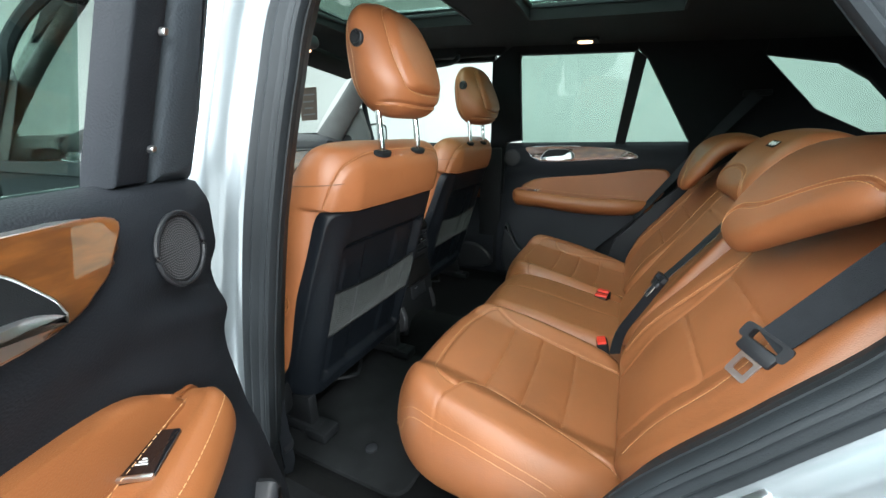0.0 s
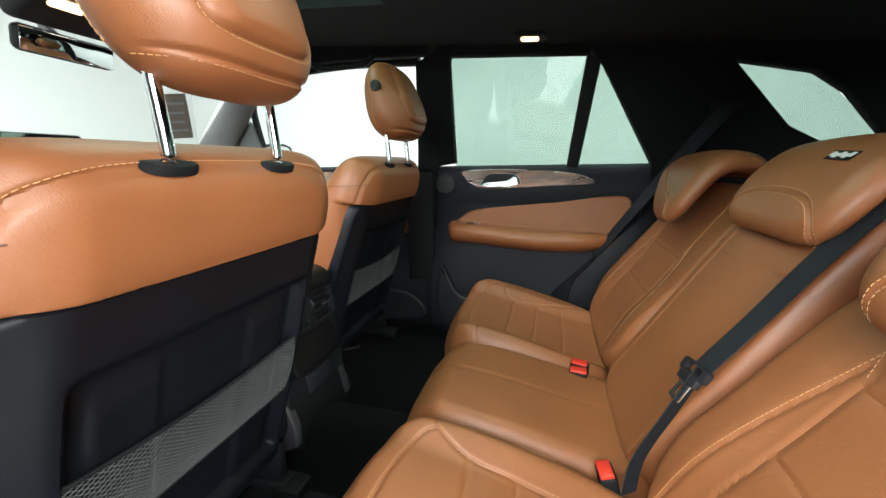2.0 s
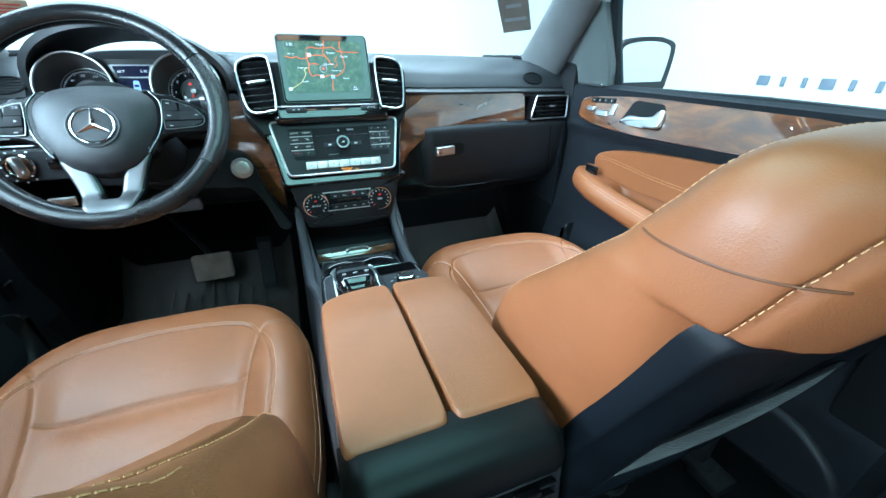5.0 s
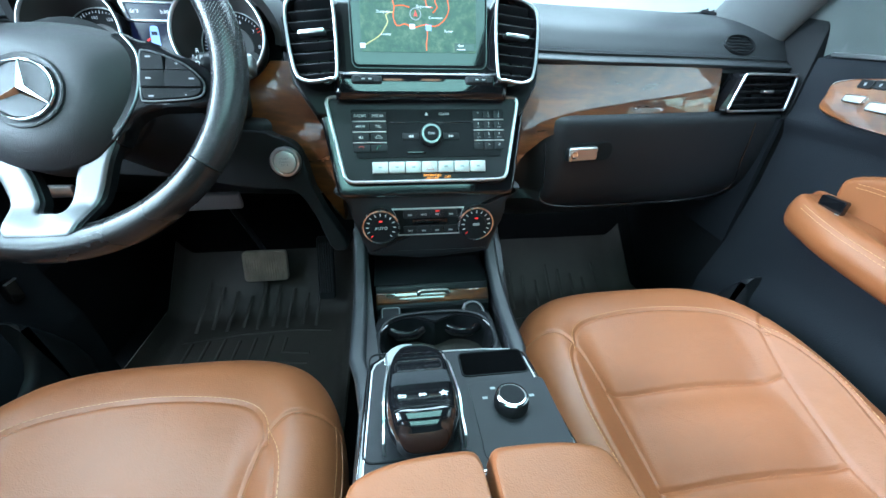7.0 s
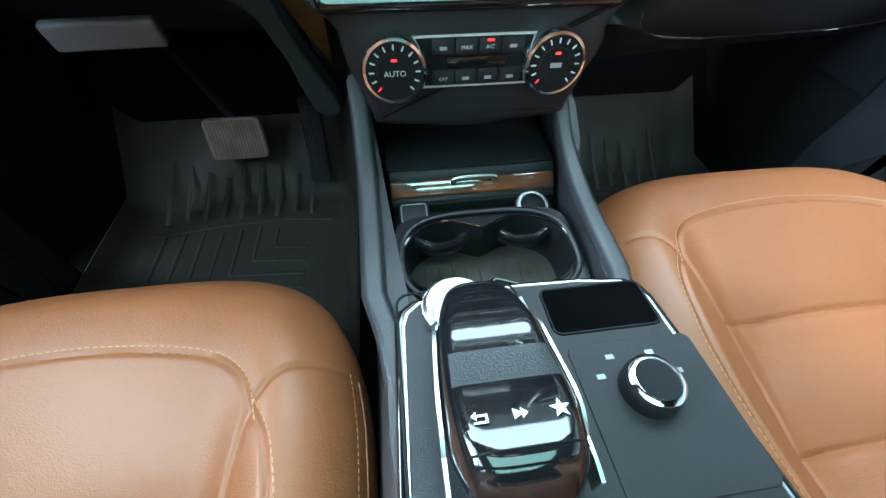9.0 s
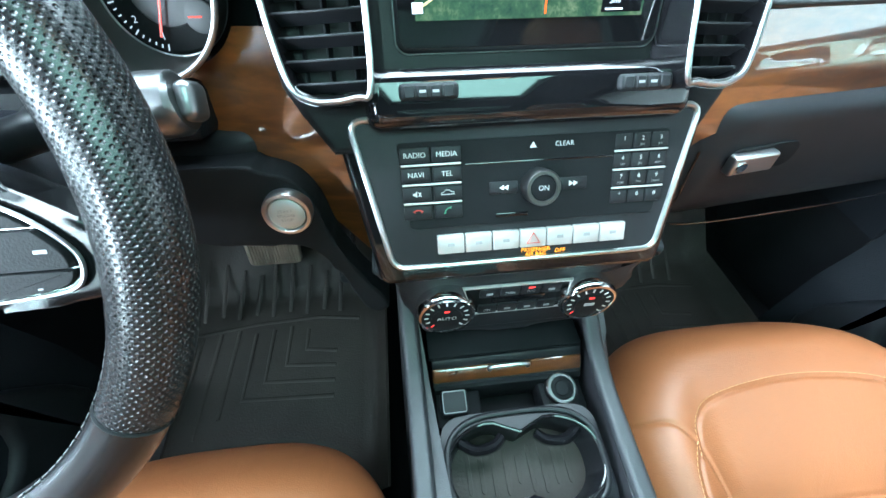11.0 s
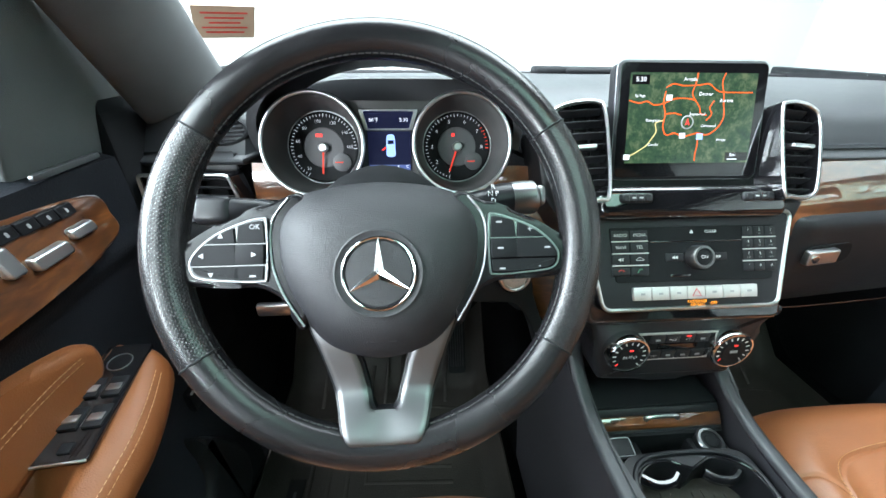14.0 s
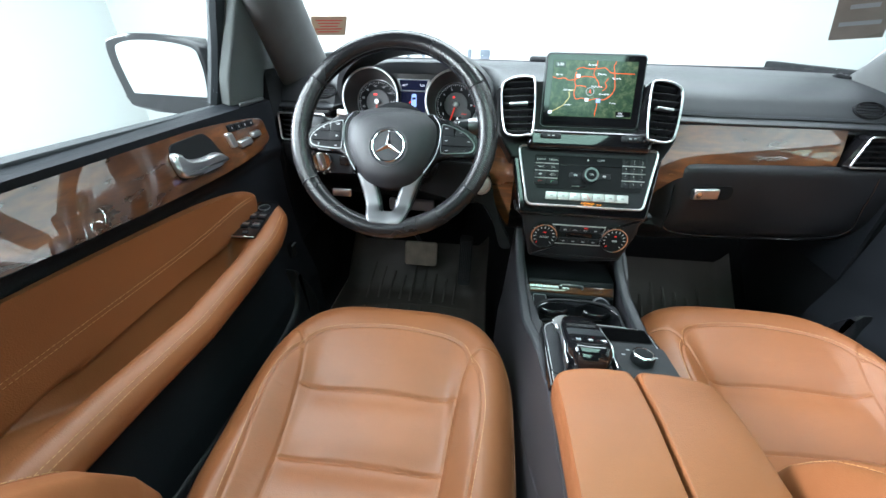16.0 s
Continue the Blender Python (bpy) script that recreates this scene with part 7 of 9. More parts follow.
# defroster grille and speaker bumps on the dash top
for s in (-1, 1):
    gr = add("defrost_vent", mesh_of("defrost_vent", *moved(rbox(0.085, 0.045, 0.010, 0.004), pose(s * 0.715, 1.36, 0.783, -8, s * 12, -25 * s)), SOFTBLACK), dash, "slatted side window vent")
    for k in range(6):
        add("slat", mesh_of("slat", *moved(rbox(0.004, 0.038, 0.006, 0.001, 1), pose(s * 0.715, 1.36, 0.783, -8, s * 12, -25 * s) @ pose(-0.032 + 0.013 * k, 0, 0.006, 0, 30, 0)), PLASTIC), gr)
add("sun_sensor", mesh_of("sun_sensor", *moved(rbox(0.075, 0.045, 0.018, 0.008, 3), pose(-0.07, 1.50, 0.803)), SOFTBLACK), dash)
add("centre_speaker", mesh_of("centre_speaker", *moved(rbox(0.20, 0.09, 0.012, 0.005, 3), pose(0.06, 1.52, 0.803)), SOFTBLACK), dash)

# round side vent on the slope beside the gauges
for s in (-1, 1):
    u0, v0 = 0.5 + s * 0.42, 0.60
    p0 = Vector(upper_at(u0, v0))
    m = frame_of(p0, Vector(upper_at(u0 + 0.01, v0)) - p0, Vector(upper_at(u0, v0 - 0.03)) - p0)
    if m.col[2].y > 0:
        m = m @ pose(0, 0, 0, 180, 0, 0)
    ov = add("round_vent", mesh_of("round_vent", *lathe([(0.040, -0.004), (0.040, 0.002), (0.037, 0.004), (0.034, 0.003), (0.033, -0.003)], 40), SOFTBLACK, m @ Matrix.Diagonal((1, 0.55, 1, 1))), dash, "oval slatted side window vent")
    for k in range(5):
        w = 0.064 * math.sqrt(max(0.05, 1 - ((k - 2) / 2.7) ** 2))
        add("slat", mesh_of("slat", *moved(rbox(w, 0.0035, 0.004, 0.001, 1), pose(0, 0.0068 * (k - 2), 0.001)), PLASTIC, m), ov)

# ---------- start button, light switch, pedals ----------
pod = frame_of((-0.230, 1.060, 0.552), (1, 0, 0), (0, 0.20, 0.98))
add("knee_panel", mesh_of("knee_panel", *moved(prism(line2([(-0.30, 0.040), (-0.06, 0.050), (-0.016, 0.042), (0.012, 0.030), (0.026, 0.004), (0.036, -0.042), (0.054, -0.088), (0.088, -0.155), (0.060, -0.16), (0.036, -0.095), (0.005, -0.052), (-0.06, -0.044), (-0.16, -0.025), (-0.30, -0.010)], 5, True), 0.04, 0.004, 3), pose(0, 0, -0.048)), SOFTBLACK, pod), dash, "black knee panel")
st = add("start_button", mesh_of("start_button", *lathe([(0.0245, -0.012), (0.0245, 0.001), (0.0232, 0.004), (0.0200, 0.0045), (0.0188, 0.003), (0.0185, -0.002)], 40), SATIN, pod), dash, "chrome ringed start button")
add("button_cap", mesh_of("button_cap", *lathe([(0.0178, -0.004), (0.0176, 0.003), (0.015, 0.0046), (0.010, 0.0052), (0.001, 0.0054)], 40), SILVERKEY, pod), st, "brushed silver start button cap")
add("button_words", text_mesh("START\nENGINE\nSTOP", 0.0050, pod @ pose(0, 0, 0.0058), GREYINK), st)
lsw = frame_of((-0.632, 1.075, 0.588), (1, 0, 0), (0, 0.12, 1))
lp = add("light_panel", mesh_of("light_panel", *moved(prism(rrect(0.155, 0.066, 0.02, 6, 0.035, 0), 0.03, 0.006, 3), pose(0, 0, -0.026)), PLASTIC, lsw), dash, "black light switch panel")
ls = add("light_switch", mesh_of("light_switch", *lathe([(0.026, 0.0), (0.026, 0.012), (0.0235, 0.015), (0.0195, 0.015), (0.0190, 0.012), (0.001, 0.012)], 40), CHROME, lsw), lp, "chrome ringed rotary light switch")
add("switch_grip", mesh_of("switch_grip", *moved(rbox(0.010, 0.040, 0.018, 0.003), pose(0, 0, 0.017, 0, 0, 12)), SATIN, lsw), ls)
for k in range(9):
    a = radians(60 + 30 * k)
    add("symbol", mesh_of("symbol", *moved(rbox(0.004, 0.003, 0.0004, 0), pose(0.0325 * math.cos(a), 0.0325 * math.sin(a), 0.0044)), WHITEINK, lsw), lp)
add("key_bank", mesh_of("key_bank", *moved(rbox(0.034, 0.024, 0.006, 0.002), pose(0.062, 0.002, 0.006)), GLOSS, lsw), lp)
add("release_lever", mesh_of("release_lever", *moved(rbox(0.050, 0.012, 0.02, 0.004), pose(-0.585, 1.055, 0.512)), SATIN), dash)
ped = thing("brake_pedal", "ribbed rubber brake pedal on a steel arm", "pedal")
bm_ = frame_of((-0.440, 1.405, 0.130), (1, 0, 0), (0, 0.30, 0.95))
add("pad", mesh_of("pad", *prism(rrect(0.124, 0.092, 0.012, 5), 0.016, 0.005, 3), PEDAL, bm_), ped, "worn ribbed rubber pad")
for k in range(16):
    add("rib", mesh_of("rib", *moved(rbox(0.0035, 0.080, 0.004, 0.001, 1), pose(-0.052 + 0.0069 * k, 0, 0.017)), PEDAL, bm_), ped)
add("arm", mesh_of("arm", *tube(smooth_line([(-0.44, 1.425, 0.155), (-0.475, 1.46, 0.195), (-0.545, 1.52, 0.275), (-0.60, 1.56, 0.345)], 6), 0.008), CAPBLACK), ped)
acc = thing("accelerator_pedal", "narrow black ribbed accelerator pedal", "pedal")
am = frame_of((-0.268, 1.40, 0.115), (1, 0, 0), (0, 0.5, 0.86))
add("pad", mesh_of("pad", *moved(prism(rrect(0.048, 0.19, 0.010, 4), 0.016, 0.004), pose(0, 0, 0)), SOFTBLACK, am), acc)
for k in range(6):
    add("rib", mesh_of("rib", *moved(rbox(0.0035, 0.15, 0.004, 0.001, 1), pose(-0.017 + 0.0068 * k, 0.0, 0.017)), PLASTIC, am), acc)

# ---------- steering wheel ----------
wheel = thing("steering_wheel", "black leather steering wheel with perforated grips and silver spokes", "steering wheel")
WM = frame_of((-0.408, 0.903, 0.703), (1, 0, 0), (0, 0.525, 0.851))
R0, RR = 0.1835, 0.0175


def rim_piece(a0, a1, r, n=44, seg=24, swell=0.0):
    pts = [(R0 * math.cos(radians(a0 + (a1 - a0) * k / n)), R0 * math.sin(radians(a0 + (a1 - a0) * k / n)), 0) for k in range(n + 1)]
    return tube(pts, [r * (1 + swell * math.sin(math.pi * k / n)) for k in range(n + 1)], False, seg, up=(0, 0, 1), flat=0.94)


def wrap_map(me, seg, length, turns):
    """Lays a map along and round a rod: one unit is one punched hole apart."""
    layer = me.uv_layers.new(name="wrap")
    rows = len(me.vertices) // seg - 1
    for f in me.polygons:
        js = [v % seg for v in f.vertices]
        wrapped = 0 in js and seg - 1 in js
        for li, v, j in zip(f.loop_indices, f.vertices, js):
            layer.data[li].uv = (v // seg / rows * length, (seg if wrapped and j == 0 else j) / seg * turns)
    return me


for a0, a1 in ((32, 148), (213, 327)):
    add("rim", mesh_of("rim", *rim_piece(a0, a1, RR), WHEELSKIN, WM), wheel, "smooth black leather rim")
for a0, a1 in ((-33, 32), (148, 213)):
    add("grip", wrap_map(mesh_of("grip", *rim_piece(a0, a1, RR, 44, 28, 0.07), PERF, WM), 28, 51, 28), wheel, "perforated black leather grip")
for a in (32, 148, 213, 327):
    p = Vector((R0 * math.cos(radians(a)), R0 * math.sin(radians(a)), 0))
    m = frame_of(p, (-math.sin(radians(a)), math.cos(radians(a)), 0), (0, 0, 1))
    ringp = [(0, (RR + 0.0003) * math.cos(b), (RR + 0.0003) * 0.94 * math.sin(b)) for b in np.linspace(0, 2 * math.pi, 25)[:-1]]
    add("rim_joint", mesh_of("rim_joint", *tube([m @ Vector((q[0], q[2], q[1])) for q in ringp], 0.0009, True, 5), SOFTBLACK, WM), wheel)
inner = [Vector((0.1668 * math.cos(a), 0.1668 * math.sin(a), 0.006)) for a in np.linspace(0, 2 * math.pi, 240)]
add("stitching", mesh_of("stitching", *stitch_row(inner, 0.0065, 0.0050, 0.0007), THREAD_WHEEL, WM), wheel)
# airbag cover
cover = line2([(0.0, 0.0515), (0.047, 0.047), (0.076, 0.036), (0.090, 0.016), (0.0905, -0.016), (0.082, -0.043), (0.064, -0.073), (0.040, -0.095), (0, -0.105),
               (-0.040, -0.095), (-0.064, -0.073), (-0.082, -0.043), (-0.0905, -0.016), (-0.090, 0.016), (-0.076, 0.036), (-0.047, 0.047)], 6, True)


def dome(outline, h, mid=(0, 0), steps=(1.0, 0.985, 0.95, 0.90, 0.82, 0.72, 0.6, 0.45, 0.3), low=-0.03):
    """A softly domed cap over an outline."""
    k = len(outline)
    verts, faces = [], []
    for i, s in enumerate(steps):
        z = h * (1 - (1 - (1 - s) / (1 - steps[-1])) ** 2.6) if i else 0
        verts += [(mid[0] + (x - mid[0]) * s, mid[1] + (y - mid[1]) * s, z) for x, y in outline]
    for r in range(len(steps) - 1):
        for i in range(k):
            j = (i + 1) % k
            faces.append((r * k + i, r * k + j, (r + 1) * k + j, (r + 1) * k + i))
    c = len(verts)
    verts.append((mid[0], mid[1], h))
    faces += [((len(steps) - 1) * k + i, (len(steps) - 1) * k + (i + 1) % k, c) for i in range(k)]
    b = len(verts)
    verts += [(x, y, low) for x, y in outline]
    faces += [(i, (i + 1) % k, b + (i + 1) % k, b + i) for i in range(k)] + [tuple(b + i for i in range(k))]
    return verts, faces


def cut(poly, a, b, c):
    """The piece of a convex outline where a x + b y >= c."""
    out = []
    for (x0, y0), (x1, y1) in zip(poly, poly[1:] + poly[:1]):
        d0, d1 = a * x0 + b * y0 - c, a * x1 + b * y1 - c
        if d0 >= 0:
            out.append((x0, y0))
        if d0 * d1 < 0:
            t = d0 / (d0 - d1)
            out.append((x0 + (x1 - x0) * t, y0 + (y1 - y0) * t))
    return out


hub = add("airbag_cover", mesh_of("airbag_cover", *dome(cover, 0.024, (0, -0.030)), HUBSKIN, WM, 60), wheel, "grained black airbag cover")
badge = add("badge", mesh_of("badge", *moved(lathe([(0.0375, -0.004), (0.0375, 0.0008), (0.036, 0.0014), (0.032, -0.0004), (0.029, -0.0006), (0.027, 0.0016), (0.001, 0.0026)], 56), pose(0, -0.030, 0.0242)), HUBSKIN, WM), hub, "round badge with a chrome ring and three bars")
add("badge_ring", mesh_of("badge_ring", *moved(tube([(0.0298 * math.cos(a), 0.0298 * math.sin(a), 0) for a in np.linspace(0, 2 * math.pi, 56)[:-1]], 0.0014, True, 8), pose(0, -0.030, 0.0255)), CHROME, WM), badge)
for k in range(3):
    bar = [(0, -0.0045, 0), (0.0295, -0.0004, 0.001), (0.0295, 0.0004, 0.001), (0, 0.0045, 0), (0, 0, 0.0042), (0.0295, 0, 0.0016)]
    add("badge_bar", mesh_of("badge_bar", bar, [(0, 1, 5, 4), (4, 5, 2, 3), (0, 3, 2, 1), (1, 2, 5), (0, 4, 3)], CHROME, WM @ pose(0, -0.030, 0.0265, 0, 0, 90 + 120 * k), 20), badge)
add("airbag_word", text_mesh("AIRBAG", 0.0075, WM @ pose(0, -0.0865, 0.0142, -38, 0, 0), HUBINK), hub)
# side spokes with their keys
for s in (-1, 1):
    o = line2([(0.066 * s, 0.040), (0.0955 * s, 0.0335), (0.128 * s, 0.0215), (0.158 * s, 0.004), (0.176 * s, -0.010), (0.177 * s, -0.026), (0.160 * s, -0.037), (0.130 * s, -0.039), (0.104 * s, -0.041), (0.084 * s, -0.053), (0.068 * s, -0.078), (0.050 * s, -0.02)][:: -s], 5, True)
    sp = add("spoke", mesh_of("spoke", *moved(prism(o, 0.020, 0.006, 4), pose(0, 0, -0.0155)), SPOKEBLACK, WM), wheel, "black side spoke with keys")
    kpad = line2([(0.101 * s, 0.020), (0.122 * s, 0.014), (0.142 * s, 0.004), (0.157 * s, -0.011), (0.159 * s, -0.022), (0.152 * s, -0.030), (0.128 * s, -0.033), (0.102 * s, -0.034), (0.0965 * s, -0.028), (0.0965 * s, 0.014)][:: -s], 6, True)
    pod_ = add("key_pod", mesh_of("key_pod", *moved(prism(kpad, 0.0035, 0.001), pose(0, 0, 0.0035)), GLOSS, WM), sp)
    add("key_rim", mesh_of("key_rim", *tube([(x, y, 0.0068) for x, y in kpad], 0.0011, True, 6), SPOKE, WM), sp, "silver edge round the keys")
    mx, my = sum(p[0] for p in kpad) / len(kpad), sum(p[1] for p in kpad) / len(kpad)
    lid = [(mx + (x - mx) * 0.93, my + (y - my) * 0.92) for x, y in kpad]
    for r, (u, l) in enumerate(((0.03, -0.0012), (-0.0024, -0.0196), (-0.0208, -0.05))):
        for c in range(2):
            sl = 0.10
            q = cut(cut(lid, 0, -1, -u), 0, 1, l)
            q = cut(q, s * (1 if c else -1), -sl, (0.1218 if c else -0.1206))
            if len(q) < 3:
                continue
            cx, cy = sum(p[0] for p in q) / len(q), sum(p[1] for p in q) / len(q)
            key = add("wheel_key", mesh_of("wheel_key", *moved(prism(q, 0.0022 if r != 1 else 0.0036, 0.0007), pose(0, 0, 0.0068)), SOFTBLACK, WM), sp)
            zz = 0.00905 if r != 1 else 0.01045
            if (s, r, c) == (-1, 0, 0):
                me = text_mesh("OK", 0.0062, WM @ pose(cx, cy, zz), GREYINK)
            elif (s, c) == (1, 1) and r != 1:
                me = text_mesh("+" if r == 0 else "-", 0.0085, WM @ pose(cx, cy, zz), GREYINK)
            elif s == -1 and (r, c) != (2, 0):
                turn = {(0, 1): 90, (1, 1): 180, (1, 0): 0, (2, 1): 270}[(r, c)]
                me = mesh_of("symbol", *moved(prism([(0.0024, 0), (-0.0018, 0.0022), (-0.0018, -0.0022)], 0.0004), pose(cx, cy, zz, 0, 0, turn)), GREYINK, WM)
            else:
                me = mesh_of("symbol", *moved(rbox(0.0052, 0.0016, 0.0004, 0), pose(cx, cy, zz)), GREYINK, WM)
            add("symbol", me, key)
# silver line round the cover, and the forked lower spoke
half = [(0.020, 0.0530), (0.049, 0.0490), (0.0785, 0.0375), (0.0925, 0.0165), (0.0930, -0.016), (0.0845, -0.044), (0.0665, -0.074)]
for s in (-1, 1):
    add("cover_edge", mesh_of("cover_edge", *tube([(p.x, p.y, 0.0050) for p in smooth_line([(x * s, y, 0) for x, y in half[2:]], 6)], 0.0012, False, 8), SPOKE, WM), wheel, "satin silver edge of the airbag cover")
def fork_plate(grow, drop, thick):
    """A forked plate: two legs that join in a scooped foot rising onto the rim."""
    ys = np.concatenate([np.linspace(-0.070, -0.148, 27), np.linspace(-0.1495, -0.176 - grow, 12)])
    verts, cells = [], []
    for k, y in enumerate(ys):
        q = -float(y)
        wide = lerp([0.070, 0.095, 0.144, 0.170, 0.1735, 0.176 + grow], [0.066, 0.056, 0.040, 0.0325, 0.0305, 0.0265], q) + grow
        gap = max(lerp([0.070, 0.110, 0.140, 0.146, 0.150], [0.038, 0.022, 0.0145, 0.0130, 0.0095], q) - grow, 0.004)
        xs = np.concatenate([np.linspace(-wide, -gap, 11), np.linspace(-gap, gap, 9)[1:-1], np.linspace(gap, wide, 11)])
        for x in xs:
            near = min(wide - abs(x), (abs(x) - gap) if q < 0.149 else 1.0, 0.176 + grow - q)
            crown = -0.0016 * max(0.0, 1 - near / 0.003) ** 2
            scoop = -0.0035 * math.exp(-((q - 0.160) / 0.011) ** 2 - (x / 0.020) ** 2)
            z = -0.001 - 0.006 * float(sstep(q, 0.08, 0.13)) + 0.0225 * float(sstep(q, 0.132, 0.170)) + scoop + crown - drop
            verts.append((float(x), float(y), z))
        cells += [(k, c) for c in range(28) if k < len(ys) - 1 and (not 10 <= c < 18 or q > 0.149)]
    n = len(verts)
    faces, edges = [], {}
    for k, c in cells:
        f = (k * 29 + c, (k + 1) * 29 + c, (k + 1) * 29 + c + 1, k * 29 + c + 1)
        faces += [f, tuple(v + n for v in f[::-1])]
        for a, b in zip(f, f[1:] + f[:1]):
            if edges.pop((b, a), None) is None:
                edges[(a, b)] = True
    faces += [(b, a, a + n, b + n) for a, b in edges]
    verts += [(x, y, z - thick) for x, y, z in verts]
    used = sorted({v for f in faces for v in f})
    at = {v: i for i, v in enumerate(used)}
    return [verts[v] for v in used], [tuple(at[v] for v in f) for f in faces]


add("spoke_back", mesh_of("spoke_back", *fork_plate(0.0028, 0.0030, 0.010), CAPBLACK, WM), wheel, "black back of the lower spoke")
add("lower_spoke", mesh_of("lower_spoke", *fork_plate(0.0, 0.0, 0.006), FORK, WM, 50), wheel, "satin grey metal forked lower spoke")
add("hub_back", mesh_of("hub_back", *lathe([(0.055, -0.10), (0.072, -0.05), (0.074, -0.026), (0.06, -0.020)], 32), SOFTBLACK, WM), wheel)
# column and stalks
col = thing("steering_column", "black plastic steering column cover with stalks", "steering column")
add("cowl", mesh_of("cowl", *moved(lathe([(0.070, -0.30), (0.068, -0.12), (0.060, -0.075), (0.05, -0.07)], 32), Matrix.Diagonal((1.0, 0.85, 1, 1))), PLASTIC, WM), col)
gear = add("stalk", mesh_of("stalk", *tube(smooth_line([(0.045, 0.030, -0.090), (0.09, 0.041, -0.088), (0.120, 0.047, -0.086), (0.150, 0.050, -0.085), (0.162, 0.0505, -0.085)], 5), [0.012] * 5 + [0.015] * 5 + [0.0185] * 11, False, 20), CAPBLACK, WM), col, "black gear selector stalk")
add("stalk_collar", mesh_of("stalk_collar", *tube([(0.142, 0.049, -0.085), (0.156, 0.050, -0.085), (0.168, 0.0506, -0.085), (0.171, 0.051, -0.085)], [0.0192, 0.0194, 0.0188, 0.016], False, 24), SPOKE, WM), gear, "satin grey stalk end")
add("stalk_button", mesh_of("stalk_button", *moved(rbox(0.012, 0.024, 0.022, 0.006, 3), pose(0.175, 0.0515, -0.085)), SPOKE, WM), gear, "silver button of the stalk")
add("stalk_letters", text_mesh("R\nN P\nD", 0.008, WM @ pose(0.118, 0.052, -0.0672), WHITEINK), gear)
lamp = add("stalk", mesh_of("stalk", *tube(smooth_line([(-0.045, 0.028, -0.085), (-0.10, 0.036, -0.080), (-0.150, 0.040, -0.076), (-0.162, 0.0405, -0.075)], 5), [0.011] * 8 + [0.013] * 8, False, 14), CAPBLACK, WM), col, "black indicator stalk")
add("stalk_end", mesh_of("stalk_end", *moved(rbox(0.040, 0.030, 0.022, 0.007, 3), pose(-0.180, 0.040, -0.075)), CAPBLACK, WM), lamp, "black stalk end")
add("lower_trim", mesh_of("lower_trim", *moved(rbox(0.130, 0.016, 0.036, 0.005, 3), pose(-0.425, 1.165, 0.441, 12, 0, 2)), TRIMGREY), col, "light grey trim under the column")

# ---------- centre console ----------
con = thing("centre_console", "black centre console with cup holders, touchpad and tan leather armrest", "centre console")
CXC = 0.010


def side_wall(s):
    """One side of the console, from the rear vents to the dash."""
    o = line2([(0.285, 0.0), (0.268, 0.20), (0.275, 0.39), (0.30, 0.405), (0.60, 0.385), (0.64, 0.372), (0.80, 0.350), (0.92, 0.345), (1.00, 0.375), (1.06, 0.40), (1.10, 0.40), (1.12, 0.0)], 4, True)
    v, f = prism(o, 0.022, 0.006, 3)
    out = []
    for y, z, d in v:
        w = lerp([0.26, 0.60, 0.80, 1.06], [0.118, 0.112, 0.116, 0.142], y) + 0.02 * max(0, (0.2 - z) / 0.2)
        out.append((CXC + s * (w - 0.022 + d), y, z))
    return out, f


for s in (-1, 1):
    add("side_panel", mesh_of("side_panel", *side_wall(s), CONSOLE), con, "dark grey console side panel")
    path = smooth_line([(0.70, 0.362, 0), (0.75, 0.361, 0), (0.80, 0.358, 0), (0.90, 0.360, 0), (0.96, 0.372, 0), (1.00, 0.390, 0), (1.03, 0.412, 0), (1.045, 0.432, 0)], 6)

    def rail_at(u, v, s=s, path=path):
        """A flat leather band with rounded long edges."""
        p = path[round(u * (len(path) - 1))]
        k = 2 * v - 1
        mid_x = 0.002 + s * lerp([0.70, 0.76, 0.80, 1.05], [0.094, 0.104, 0.1155, 0.1215], p.x)
        return mid_x + 0.0118 * k, p.x, p.y - 0.007 * abs(k) ** 5

    add("rail", mesh_of("rail", *sheet(rail_at, len(path), 15, -0.010), RAILP, sharp=60), con, "grey leather console rail")
add("core", mesh_of("core", *geo(moved(rbox(0.205, 0.34, 0.30, 0.01), pose(CXC, 0.45, 0.20)), moved(rbox(0.200, 0.16, 0.24, 0.01), pose(CXC, 0.70, 0.20)), moved(rbox(0.205, 0.36, 0.20, 0.01), pose(CXC, 0.92, 0.13)), moved(rbox(0.25, 0.04, 0.36, 0.01), pose(CXC, 1.10, 0.20))), SOFTBLACK), con)
# open shelf under the climate panel
add("shelf", mesh_of("shelf", *geo(moved(rbox(0.215, 0.10, 0.012, 0.004), pose(CXC, 1.03, 0.338)), moved(rbox(0.215, 0.012, 0.10, 0.004), pose(CXC, 1.085, 0.385, -15, 0, 0))), SOFTBLACK), con)
lidm = frame_of((CXC, 0.965, 0.322), (1, 0, 0), (0, 0.62, 0.78))
lid = add("roller_lid", mesh_of("roller_lid", *geo(moved(rbox(0.208, 0.014, 0.010, 0.003), pose(0, 0.018, 0.0)), moved(rbox(0.208, 0.014, 0.010, 0.003), pose(0, -0.012, 0.0))), PLASTIC, lidm), con, "roller lid of the storage box")
add("wood_inlay", mesh_of("wood_inlay", *moved(rbox(0.208, 0.022, 0.012, 0.004, 3), pose(0, 0.002, 0.001)), WOOD, lidm), lid, "burl wood strip")
